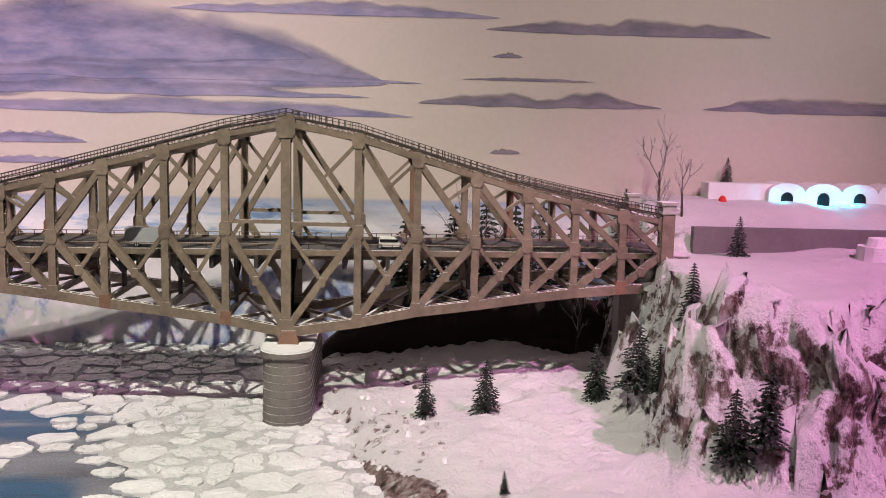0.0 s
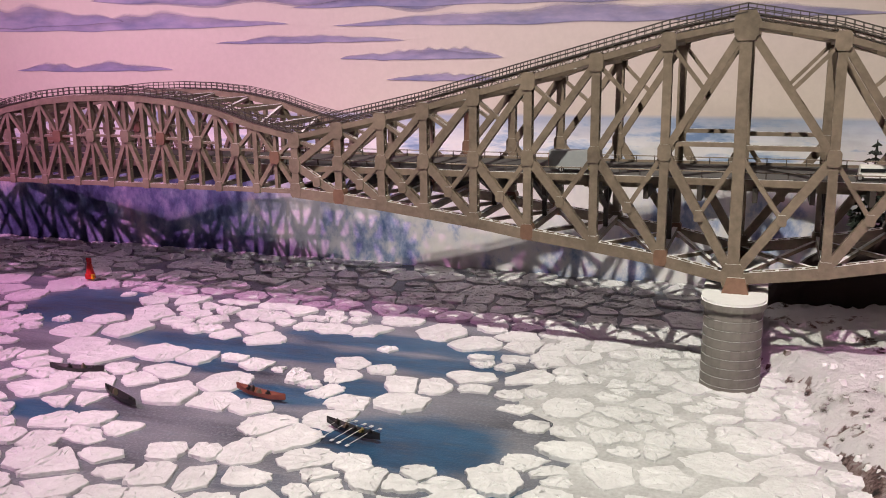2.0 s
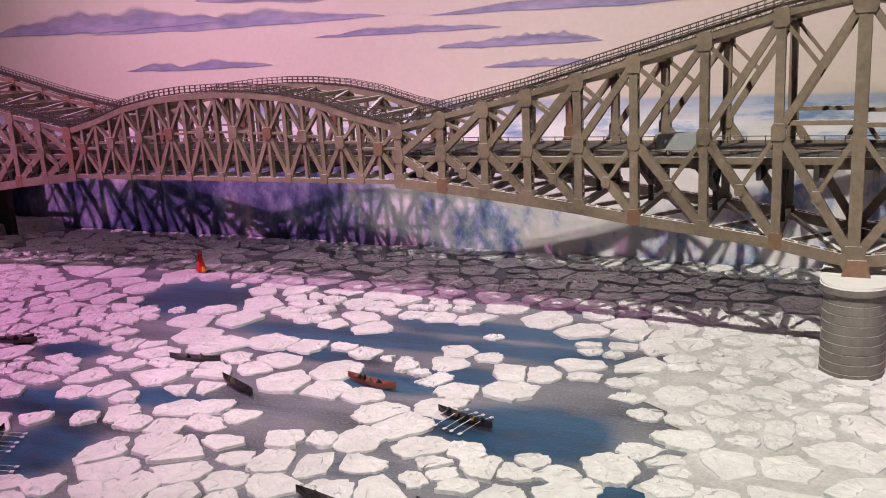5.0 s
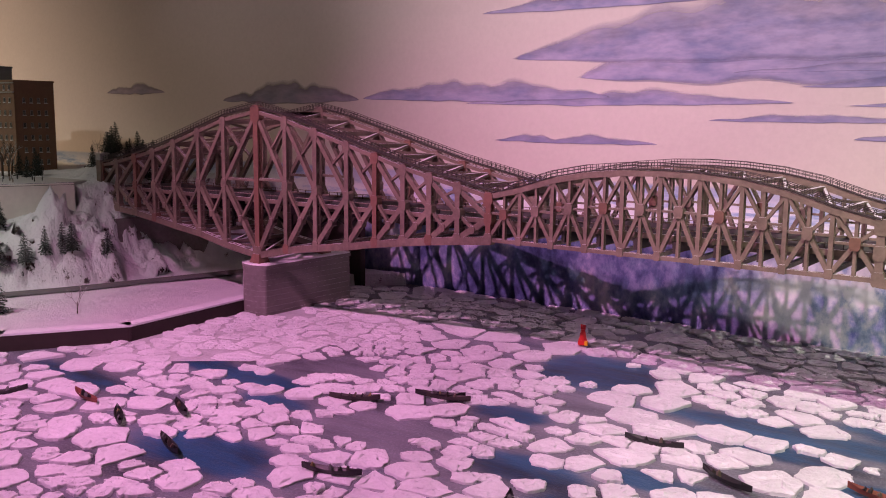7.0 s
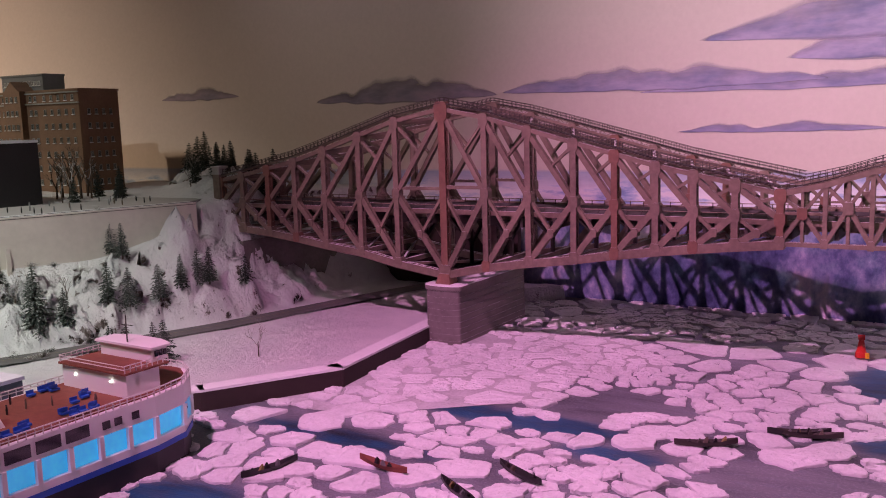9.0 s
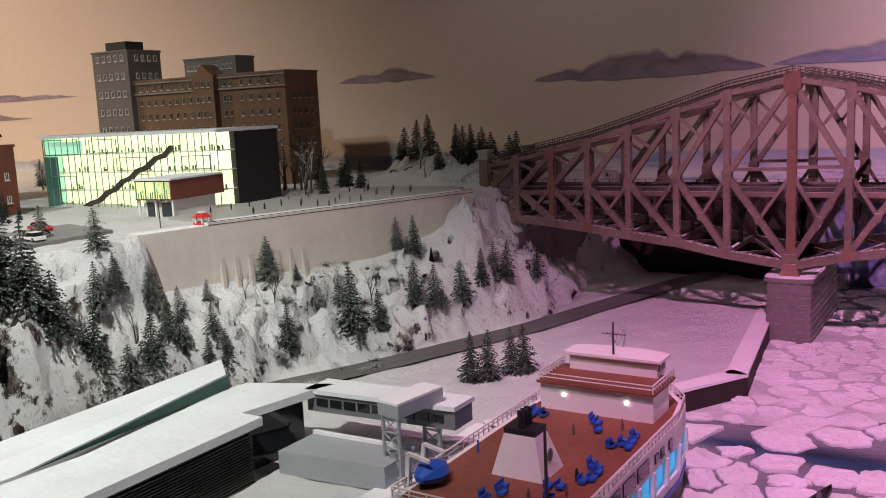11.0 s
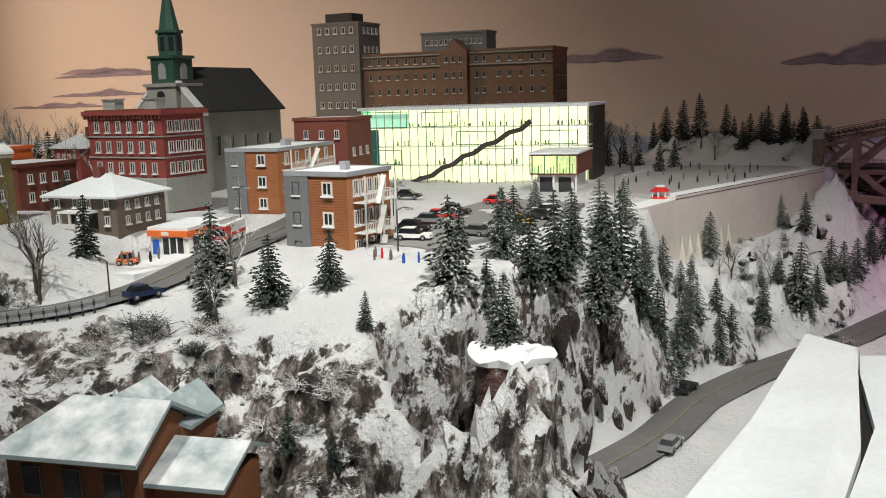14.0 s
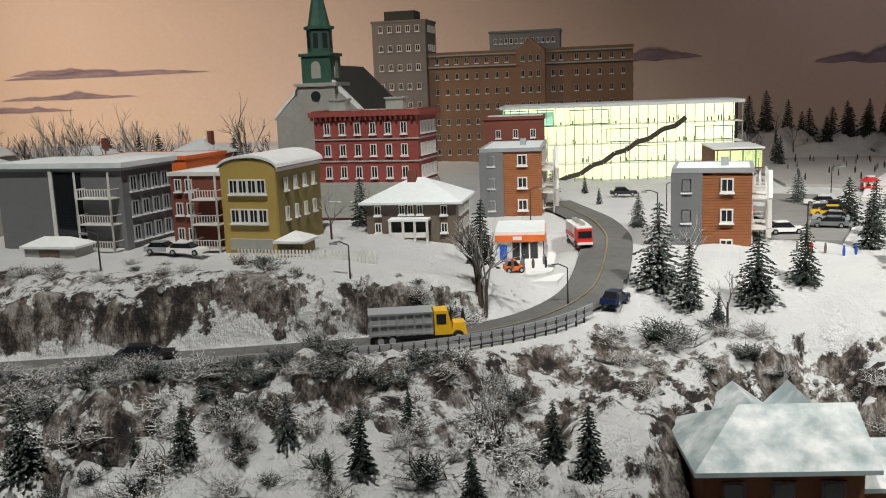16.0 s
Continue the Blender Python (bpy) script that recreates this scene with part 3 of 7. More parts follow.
NX, NY = 361, 245
GX, GY = np.meshgrid(np.linspace(-3.0, 2.4, NX), np.linspace(-1.6, 2.06, NY))
cells = (np.arange(NY - 1)[:, None] * NX + np.arange(NX - 1)[None]).ravel()
water = bpy.data.meshes.new("water")
water.from_pydata(np.stack([GX.ravel(), GY.ravel(), 0 * GX.ravel()], 1).tolist(), [], np.stack([cells, cells + 1, cells + NX + 1, cells + NX], 1).tolist())
water.materials.append(RIVER)
water.attributes.new("lane", "FLOAT", "POINT").data.foreach_set("value", lane_depth(GX.ravel(), GY.ravel()).astype(np.float32))
structure(new("water", water), "painted grey-blue model river between ice floes", "water")

# crusted ice along both shores
for nm, pts in (("ice_east", [(0.2, 0.3), (0.2, 1.74), (-0.40, 1.72), (-0.46, 1.62), (-0.38, 1.5), (-0.44, 1.36), (-0.30, 1.22), (-0.36, 1.08), (-0.22, 0.95), (-0.26, 0.8), (-0.1, 0.6), (-0.1, 0.3)]),
                ("ice_west", [(-2.42, 0.98), (-2.16, 1.0), (-2.02, 1.12), (-1.90, 1.22), (-1.92, 1.38), (-1.78, 1.5), (-1.9, 1.66), (-2.42, 1.7)])):
    ring_ = []
    for (ax, ay), (bx_, by_) in zip(pts, pts[1:] + pts[:1]):
        for k in range(14):
            t = k / 14
            x, y = ax + (bx_ - ax) * t, ay + (by_ - ay) * t
            w = 0.02 * noise.noise(Vector((x * 14, y * 14, 3))) + 0.010 * noise.noise(Vector((x * 50, y * 50, 7)))
            ring_.append((x + w, y + w * 0.8))
    cx, cy = (-0.05, 1.1) if nm == "ice_east" else (-2.15, 1.35)
    me = Shape().add([(x, y, 0.0012) for x, y in ring_] + [(cx, cy, 0.0016)], [(i, (i + 1) % len(ring_), len(ring_)) for i in range(len(ring_))])
    structure(me.make("ground_" + nm, SLUSH), "thin grey-white crusted ice along the shore", "ice")

# the painted wall and the room round the model
wall = Shape().box(-8.0, 2.06, -1.0, 3.0, 2.16, 2.6).make("wall_north", MURAL)
structure(wall, "curved painted mural of dusk sky and snowy shores", "wall")
for nm, b in (("wall_west", (-8.1, -4.0, -1.0, -8.0, 2.16, 2.6)), ("wall_east", (3.0, -4.0, -1.0, 3.1, 2.16, 2.6)), ("wall_south", (-8.0, -4.1, -1.0, 3.0, -4.0, 2.6)), ("floor", (-8.0, -4.0, -1.1, 3.0, 2.06, -1.0)), ("ceiling", (-8.0, -4.0, 2.5, 3.0, 2.06, 2.6))):
    structure(Shape().box(*b).make(nm, BACKWALL), "dark plain surface of the exhibition room", nm.split("_")[0])
structure(Shape().box(-6.6, -0.84, -1.0, -2.7, -0.8, 0.2).box(-2.7, -1.64, -1.0, 2.4, -1.6, 0.06).make("trim", BLACK), "black fascia board along the model's front edge", "trim")

# ---------------------------------------------------------------- painted clouds on the wall
SKY = [(-1.70, 0.02, 0.70, 0.23, 0), (-1.9, -0.15, 0.74, 0.20, 0), (-1.3, 0.10, 0.622, 0.035, 0), (-1.15, -0.02, 0.590, 0.040, 0), (-1.05, 0.08, 0.550, 0.042, 0), (0.08, 0.65, 0.581, 0.040, 1), (0.74, 1.36, 0.583, 0.045, 1),
       (0.25, 0.32, 0.461, 0.015, 1), (0.25, 0.32, 0.677, 0.013, 1), (0.18, 0.49, 0.624, 0.01, 1), (0.23, 0.90, 0.750, 0.045, 1), (-0.47, 0.27, 0.772, 0.037, 0),
       (-0.91, -0.66, 0.476, 0.027, 0), (-2.05, -1.15, 0.555, 0.04, 0), (-1.35, -0.87, 0.507, 0.02, 0), (-1.03, -0.65, 0.472, 0.027, 0), (-1.95, -1.47, 0.451, 0.028, 0)]
SKY += [(-0.92, -0.64, 0.423, 0.019, 0), (-2.44, -1.60, 0.585, 0.075, 0), (-3.1, -2.45, 0.585, 0.085, 1), (-3.81, -3.43, 0.600, 0.045, 1), (-2.0, -1.2, 0.80, 0.05, 0),
        (-6.04, -5.55, 0.632, 0.028, 1), (-6.08, -5.17, 0.618, 0.03, 1), (-6.1, -5.49, 0.536, 0.025, 1), (-6.37, -5.77, 0.491, 0.026, 1)]
for i, (x0, x1, z, h, dark) in enumerate(SKY):
    n, s, cover = 60, Shape(), []
    cols = []
    for k in range(n + 1):
        t = k / n
        body = max(0.0, math.sin(math.pi * t)) ** 0.8
        bump = 0.62 + 0.38 * noise.noise(Vector((t * 4 + i * 7.3, i, 0))) + 0.16 * noise.noise(Vector((t * 15, i * 3.1, 2)))
        top = h * 1.15 * body * max(0.12, bump)
        base = z - h * 0.42 - h * 0.14 * body * (1 + noise.noise(Vector((t * 9, i, 5))))
        x = x0 + (x1 - x0) * t
        cols.append([(x, base), (x, base + 0.12 * top), (x, base + 0.6 * top), (x, base + top), (x, base + top * 1.25)])
        cover += [0.25, 1.0, 0.85, 0.55, 0.0] if 0 < k < n else [0.0] * 5
    s.add([(x, 2.0585 - 0.00004 * i, zz) for c in cols for x, zz in c], [(5 * k + j, 5 * k + 5 + j, 5 * k + 6 + j, 5 * k + 1 + j) for k in range(n) for j in range(4)])
    ob = structure(s.make("painted_cloud", CLOUDDARK if dark else CLOUD), "flat purple-grey cloud painted on the mural wall", "mural")
    ob.data.attributes.new("cover", "FLOAT", "POINT").data.foreach_set("value", cover)

# ---------------------------------------------------------------- the cantilever bridge
bridge = thing("cantilever_bridge", "rusty brown steel cantilever truss model bridge dusted with snow", "bridge")
MID = -1.22
ARM = [(-0.16, 0.508, 0.150), (-0.262, 0.488, 0.172), (-0.362, 0.461, 0.187), (-0.462, 0.434, 0.200), (-0.547, 0.411, 0.214), (-0.628, 0.389, 0.225),
       (-0.700, 0.373, 0.234), (-0.775, 0.357, 0.242), (-0.853, 0.340, 0.249)]
SHOREARM = [(-0.16, 0.508, 0.150), (-0.038, 0.486, 0.167), (0.064, 0.455, 0.187), (0.166, 0.424, 0.199), (0.257, 0.398, 0.212), (0.342, 0.380, 0.222), (0.427, 0.363, 0.229), (0.500, 0.350, 0.233)]
WIDE = 0.22


def near_y(x):
    return 1.52 + 0.018 * (x + 1.2)


def member(name, p, q, w, h, material=STEEL):
    """A built-up girder: flat cover plates front and back with turned edges, a recessed web and batten plates between them."""
    s = Shape()
    p, q = Vector(p), Vector(q)
    d = (q - p)
    n = Vector((0, 1, 0))
    side = d.cross(n).normalized() * (w / 2)
    for k in (-1, 1):
        s.beam(p + n * h * 0.44 * k, q + n * h * 0.44 * k, w, h * 0.12, up=(0, 1, 0))
        for e in (-1, 1):
            s.beam(p + n * h * 0.34 * k + side * e * 0.88, q + n * h * 0.34 * k + side * e * 0.88, w * 0.12, h * 0.16, up=(0, 1, 0))
    s.beam(p, q, w * 0.42, h * 0.76, up=(0, 1, 0))
    steps = max(2, int(d.length / 0.016))
    for k in range(steps):
        a = p + d * ((k + 0.35) / steps)
        b = p + d * ((k + 0.60) / steps)
        for e in (-1, 1):
            s.beam(a + side * e * 0.88, b + side * e * 0.88, w * 0.10, h * 0.7, up=(0, 1, 0))
    return s.make(name, material, bridge)


def gusset(x, y, z, r, material):
    pts = [(x + r * 1.0 * c, z + r * 1.25 * t) for c, t in ((-0.7, -1), (0.7, -1), (1, -0.6), (1, 0.6), (0.7, 1), (-0.7, 1), (-1, 0.6), (-1, -0.6))]
    s = Shape()
    n = len(pts)
    s.add([(a, y - 0.0085, b) for a, b in pts] + [(a, y + 0.0085, b) for a, b in pts], [tuple(range(n)), tuple(range(2 * n - 1, n - 1, -1))] + [((i + 1) % n, i, n + i, n + (i + 1) % n) for i in range(n)])
    s.make("gusset_plate", material, bridge)


def rail(p, q):
    """Walkway with two handrails on short posts over a chord."""
    s = Shape()
    p, q = Vector(p), Vector(q)
    d = q - p
    up = Vector((0, 0, 1))
    s.beam(p, q, 0.017, 0.0018)
    for off in (-0.008, 0.008):
        o = Vector((0, off, 0))
        for hgt in (0.0065, 0.012):
            s.beam(p + o + up * hgt, q + o + up * hgt, 0.0011)
        k = max(2, int(d.length / 0.011))
        for i in range(k):
            a = p + o + d * (i / k)
            s.beam(a, a + up * 0.012, 0.001)
    s.make("walkway_railing", DARKSTEEL, bridge, "thin walkway railing with snow on its planks")


def lacing(p, q, depth):
    """Zigzag lattice under the walkway."""
    s = Shape()
    p, q = Vector(p), Vector(q)
    d = q - p
    k = max(3, int(d.length / 0.010))
    for i in range(k):
        z0, z1 = (0, -depth) if i % 2 else (-depth, 0)
        s.beam(p + d * (i / k) + Vector((0, 0, z0)), p + d * ((i + 1) / k) + Vector((0, 0, z1)), 0.0016)
    s.beam(p, q, 0.012, 0.002)
    s.make("lattice", STEEL, bridge)


def arm(nodes, flip, row):
    X = lambda x: 2 * MID - x if flip else x
    tone = random.Random(row * 10 + flip)
    for i, (x, t, b) in enumerate(nodes):
        x = X(x)
        y = near_y(x) + WIDE * row
        mid = t - (t - b) * 0.50
        w = 0.0165 if i == 0 else 0.0125
        mat = RUST if tone.random() < 0.25 else STEEL
        if not (i == 0 and nodes is SHOREARM):
            member("vertical_post", (x, y, b), (x, y, t), w, 0.014, mat)
            gusset(x, y, t - 0.004, 0.0105 if i else 0.016, mat)
            gusset(x, y, b + 0.004, 0.0095 if i else 0.015, RUST if tone.random() < 0.4 else STEEL)
        if i:
            px, pt, pb = nodes[i - 1]
            px = X(px)
            py = near_y(px) + WIDE * row
            member("bottom_chord", (px, py, pb), (x, y, b), 0.0165, 0.016, STEEL)
            member("top_chord", (px, py, pt), (x, y, t), 0.0085, 0.014, STEEL)
            lacing((px, py, pt + 0.011), (x, y, t + 0.011), 0.010)
            rail((px, py, pt + 0.0135), (x, y, t + 0.0135))
            gusset(x, y, mid, 0.0095, mat)
            member("diagonal", (x, y, mid), (px, py, pt - 0.004), 0.0105, 0.012, STEEL)
            member("diagonal", (x, y, mid), (px, py, pb + 0.004), 0.0125, 0.012, STEEL)
            hx, hz = (x + px) / 2, (mid + pb) / 2
            pm = pt - (pt - pb) * 0.50
            member("sub_strut", (hx, (y + py) / 2, hz), (px, py, pm), 0.0065, 0.008, STEEL)
            member("sub_strut", (hx, (y + py) / 2, (mid + pt) / 2 - 0.002), (x, y, t - 0.005), 0.0055, 0.008, STEEL)
            gusset(hx, (y + py) / 2, hz, 0.0065, STEEL)
            if i == 1:
                member("strut", (x, y, mid + 0.012), (px, py, mid + 0.012), 0.0065, 0.008, STEEL)


for row in (0, 1):
    for flip in (False, True):
        arm(ARM, flip, row)
        arm(SHOREARM, flip, row)
    # suspended span
    xs = [-0.853 - (2 * (-MID - 0.853)) * k / 10 for k in range(11)]
    tops = [0.340, 0.357, 0.380, 0.394, 0.401, 0.403, 0.401, 0.394, 0.380, 0.357, 0.340]
    for k in range(11):
        x, y = xs[k], near_y(xs[k]) + WIDE * row
        if 0 < k < 10:
            member("vertical_post", (x, y, 0.252), (x, y, tops[k]), 0.0075, 0.010)
            gusset(x, y, 0.254, 0.0065, STEEL)
        if k < 10:
            x2, y2 = xs[k + 1], near_y(xs[k + 1]) + WIDE * row
            hx, hy, ht = (x + x2) / 2, (y + y2) / 2, (tops[k] + tops[k + 1]) / 2
            hub = 0.252 + (ht - 0.252) * 0.56
            member("bottom_chord", (x, y, 0.251), (x2, y2, 0.251), 0.0075, 0.012)
            member("top_chord", (x, y, tops[k]), (x2, y2, tops[k + 1]), 0.011, 0.014)
            rail((x, y, tops[k] + 0.0075), (x2, y2, tops[k + 1] + 0.0075))
            member("vertical_post", (hx, hy, 0.252), (hx, hy, ht), 0.0055, 0.009)
            for cx, cy, cz, w in ((x, y, 0.253, 0.0075), (x2, y2, 0.253, 0.0075), (x, y, tops[k] - 0.002, 0.0055), (x2, y2, tops[k + 1] - 0.002, 0.0055)):
                member("diagonal", (hx, hy, hub), (cx, cy, cz), w, 0.009)
            member("strut", (x, y, hub), (x2, y2, hub), 0.004, 0.007)
            gusset(hx, hy, hub, 0.0085, RUST if k % 3 == 0 else STEEL)
# bracing between the two trusses
for nodes in (ARM, SHOREARM):
    for flip in (False, True):
        for i, (x, t, b) in enumerate(nodes):
            x = 2 * MID - x if flip else x
            y = near_y(x)
            for z in (t - 0.004, b + 0.004):
                Shape().beam((x, y, z), (x, y + WIDE, z), 0.008, 0.010).make("cross_beam", STEEL, bridge)
            if i:
                px, pt, pb = nodes[i - 1]
                px = 2 * MID - px if flip else px
                for e, g in ((0, WIDE), (WIDE, 0)):
                    Shape().beam((px, near_y(px) + e, pt - 0.004), (x, y + g, t - 0.004), 0.006).make("lateral_brace", STEEL, bridge)
                    Shape().beam((px, near_y(px) + e, pb), (x, y + g, b), 0.006).make("lateral_brace", STEEL, bridge)
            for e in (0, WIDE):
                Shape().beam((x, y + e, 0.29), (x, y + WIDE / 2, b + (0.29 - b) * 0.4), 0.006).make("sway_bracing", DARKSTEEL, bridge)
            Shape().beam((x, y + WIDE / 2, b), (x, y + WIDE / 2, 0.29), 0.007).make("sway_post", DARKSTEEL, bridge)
for k in range(11):
    x, t = xs[k], tops[k]
    for z in (t - 0.003, 0.256):
        Shape().beam((x, near_y(x), z), (x, near_y(x) + WIDE, z), 0.008).make("cross_beam", STEEL, bridge)
    if k < 10:
        for e, g in ((0, WIDE), (WIDE, 0)):
            Shape().beam((x, near_y(x) + e, t - 0.003), (xs[k + 1], near_y(xs[k + 1]) + g, tops[k + 1] - 0.003), 0.005).make("lateral_brace", STEEL, bridge)
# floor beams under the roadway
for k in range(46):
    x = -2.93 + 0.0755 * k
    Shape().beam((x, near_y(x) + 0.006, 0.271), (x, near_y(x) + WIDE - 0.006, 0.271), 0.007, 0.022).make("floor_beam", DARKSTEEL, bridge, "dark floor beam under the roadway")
# roadway
a, e = -2.96, 0.52
s = Shape()
s.hull8([(a, near_y(a) + 0.014, 0.282), (e, near_y(e) + 0.014, 0.282), (e, near_y(e) + WIDE - 0.014, 0.282), (a, near_y(a) + WIDE - 0.014, 0.282),
         (a, near_y(a) + 0.014, 0.290), (e, near_y(e) + 0.014, 0.290), (e, near_y(e) + WIDE - 0.014, 0.290), (a, near_y(a) + WIDE - 0.014, 0.290)])
s.make("roadway", DECK, bridge, "grey asphalt roadway deck")
for off, z, w, h in ((0.016, 0.287, 0.005, 0.010), (0.06, 0.276, 0.005, 0.014), (0.16, 0.276, 0.005, 0.014), (WIDE - 0.016, 0.286, 0.005, 0.016), (0.022, 0.301, 0.0016, 0.0016), (WIDE - 0.022, 0.301, 0.0016, 0.0016)):
    Shape().beam((a, near_y(a) + off, z), (e, near_y(e) + off, z), w, h).make("stringer", STEEL, bridge)
s = Shape()
for k in range(120):
    x = a + (e - a) * k / 119
    for off in (0.022, WIDE - 0.022):
        s.box(x - 0.0007, near_y(x) + off - 0.0007, 0.289, x + 0.0007, near_y(x) + off + 0.0007, 0.302)
tagged(s.make("railing_post", DARKSTEEL, bridge), kind="stuff")


def pier(x, y, w, length, z1, round_front):
    """Stone river pier with courses, a rounded cutwater and a snowy cap."""
    p = thing("bridge_pier", "grey coursed stone bridge pier with snowy cap", "pier", "bridge piers")
    n = 10

    def outline(r, grow):
        front = [(x + r * math.cos(math.pi + math.pi * i / n), y + (r if round_front else r * 0.35) * math.sin(math.pi + math.pi * i / n)) for i in range(n + 1)]
        return front + [(x + r, y + length), (x - r, y + length)]
    courses, z0 = 11, -0.03
    for k in range(courses):
        za, zb = z0 + (z1 - 0.012 - z0) * k / courses, z0 + (z1 - 0.012 - z0) * (k + 1) / courses
        r = w / 2 * (1.03 - 0.05 * k / courses)
        Shape().prism(outline(r, 0), za, zb - 0.0012).prism(outline(r - 0.001, 0), zb - 0.0012, zb).make("stone_course", STONE, p)
    Shape().prism(outline(w / 2 + 0.004, 0), z1 - 0.012, z1 - 0.003).make("cap", STONE, p)
    Shape().prism(outline(w / 2 + 0.002, 0), z1 - 0.003, z1).make("cap_snow", SNOW, p, "snow lying on the cap")
    for off in (0, WIDE):
        Shape().box(x - 0.019, near_y(x) + off - 0.019, z1 - 0.002, x + 0.019, near_y(x) + off + 0.019, z1 + 0.022, 0.007).make("bearing", RUST, p, "rusty steel bearing shoe")
    return p


pier(-0.155, 1.505, 0.082, 0.29, 0.132, True)
pier(2 * MID + 0.16, 1.485, 0.085, 0.30, 0.132, False)


def end_post(x, row):
    y = near_y(x) + WIDE * row
    p = thing("bridge_portal_post", "stone and steel end post of the bridge with capped top", "post", "bridge end posts")
    Shape().box(x - 0.024, y - 0.024, -0.02, x + 0.024, y + 0.024, 0.205).make("pedestal", PALESTONE, p)
    Shape().box(x - 0.032, y - 0.032, 0.205, x + 0.032, y + 0.032, 0.213).box(x - 0.027, y - 0.027, 0.213, x + 0.027, y + 0.027, 0.219).make("ledge", SNOW, p, "snow-covered ledge")
    Shape().box(x - 0.017, y - 0.017, 0.219, x + 0.017, y + 0.017, 0.245, 0.006).make("base", PALESTONE, p)
    Shape().box(x - 0.011, y - 0.013, 0.245, x + 0.011, y + 0.013, 0.365).make("column", STEEL, p)
    Shape().box(x - 0.014, y - 0.015, 0.365, x + 0.014, y + 0.015, 0.369).box(x - 0.012, y - 0.013, 0.369, x + 0.012, y + 0.013, 0.381).box(x - 0.015, y - 0.016, 0.381, x + 0.015, y + 0.016, 0.386).make("capital", PALESTONE, p)


for row in (0, 1):
    end_post(0.507, row)
    end_post(-2.947, row)
for x0, x1 in ((-2.99, -2.915), (0.48, 0.56)):
    ab = Shape().box(x0, near_y(x0) + 0.03, -0.02, x1, near_y(x0) + WIDE - 0.03, 0.285).make("wall_abutment", STONE)
    structure(ab, "dark stone abutment wall beneath the bridge end", "wall")

# ---------------------------------------------------------------- ice on the river
rng = random.Random(11)


def open_water(x, y):
    return any(((x - a) / w) ** 2 + ((y - b) / h) ** 2 < 0.72 + 0.5 * noise.noise(Vector((x * 9, y * 9, 1))) for a, b, w, h in LANES)


def is_river(x, y):
    p, q = np.array([x]), np.array([y])
    return outside(QUAY, p, q)[0] > 0.012 and outside(SHORE, p, q)[0] > -0.02


seeds, cell = [], {}
for _ in range(30000):
    x, y = rng.uniform(-2.6, 0.15), rng.uniform(0.25, 2.05)
    r = (0.024 + 0.030 * (0.5 + 0.5 * noise.noise(Vector((x * 4, y * 4, 9))))) * rng.choice((0.55, 0.8, 1.0, 1.25, 1.6)) * rng.uniform(0.85, 1.15) + (0.008 if x > -1.2 and y < 1.3 else 0)
    if y > 1.66:
        r *= 1.35
    elif x > -0.35 and y > 1.2:
        r *= 0.7
    gx, gy = int(x / 0.08), int(y / 0.08)
    if all((x - a) ** 2 + (y - b) ** 2 > max(r, c) ** 2 for i in range(-1, 2) for j in range(-1, 2) for a, b, c in cell.get((gx + i, gy + j), ())):
        cell.setdefault((gx, gy), []).append((x, y, r))
        seeds.append((x, y, r))


def floe_outline(x, y, r, near):
    wide, deep, sides = rng.uniform(0.9, 1.4), rng.uniform(0.75, 1.0), rng.choice((5, 6, 6, 7, 8))
    poly = [(x + r * wide * math.cos(a), y + r * deep * math.sin(a)) for a in [2 * math.pi * (k + rng.uniform(-0.3, 0.3)) / sides for k in range(sides)]]
    for a, b, _ in near:
        dx, dy = a - x, b - y
        dist = math.hypot(dx, dy)
        lim = dist * rng.uniform(0.43, 0.56) - rng.uniform(-0.002, 0.006)
        cut = []
        for (px, py), (qx, qy) in zip(poly, poly[1:] + poly[:1]):
            u, v = ((px - x) * dx + (py - y) * dy) / dist - lim, ((qx - x) * dx + (qy - y) * dy) / dist - lim
            if u <= 0:
                cut.append((px, py))
            if u * v < 0:
                t = u / (u - v)
                cut.append((px + (qx - px) * t, py + (qy - py) * t))
        poly = cut
        if len(poly) < 3:
            return None
    out = []
    for (px, py), (qx, qy) in zip(poly, poly[1:] + poly[:1]):
        if math.hypot(qx - px, qy - py) < 0.003:
            continue
        out += [(px + (qx - px) * t, py + (qy - py) * t) for t in (0.0, 0.25, 0.5, 0.75)]
    n = len(out)
    if n < 6:
        return None
    soft = [tuple((out[i - 1][c] + 7 * out[i][c] + out[(i + 1) % n][c]) / 9 for c in (0, 1)) for i in range(n)]
    return [(a + rng.uniform(-0.0024, 0.0024), b + rng.uniform(-0.0024, 0.0024)) for a, b in soft]


def floe(shape, x, y, pts, h):
    n = len(pts)
    t0 = rng.uniform(-0.03, 0.03), rng.uniform(-0.03, 0.03)
    lift = lambda a, b: h + (a - x) * t0[0] + (b - y) * t0[1] + rng.uniform(-0.0006, 0.0006)
    rings = [[(x + (a - x) * 1.01, y + (b - y) * 1.01, -0.002) for a, b in pts], [(a, b, lift(a, b) * 0.85) for a, b in pts],
             [(x + (a - x) * 0.965, y + (b - y) * 0.965, lift(a, b)) for a, b in pts], [(x + (a - x) * 0.5, y + (b - y) * 0.5, lift(a, b) + rng.uniform(-0.0014, 0.0026)) for a, b in pts]]
    faces = [(k * n + i, k * n + (i + 1) % n, (k + 1) * n + (i + 1) % n, (k + 1) * n + i) for k in range(3) for i in range(n)] + [tuple(range(3 * n, 4 * n))]
    shape.add([p for r in rings for p in r], faces)


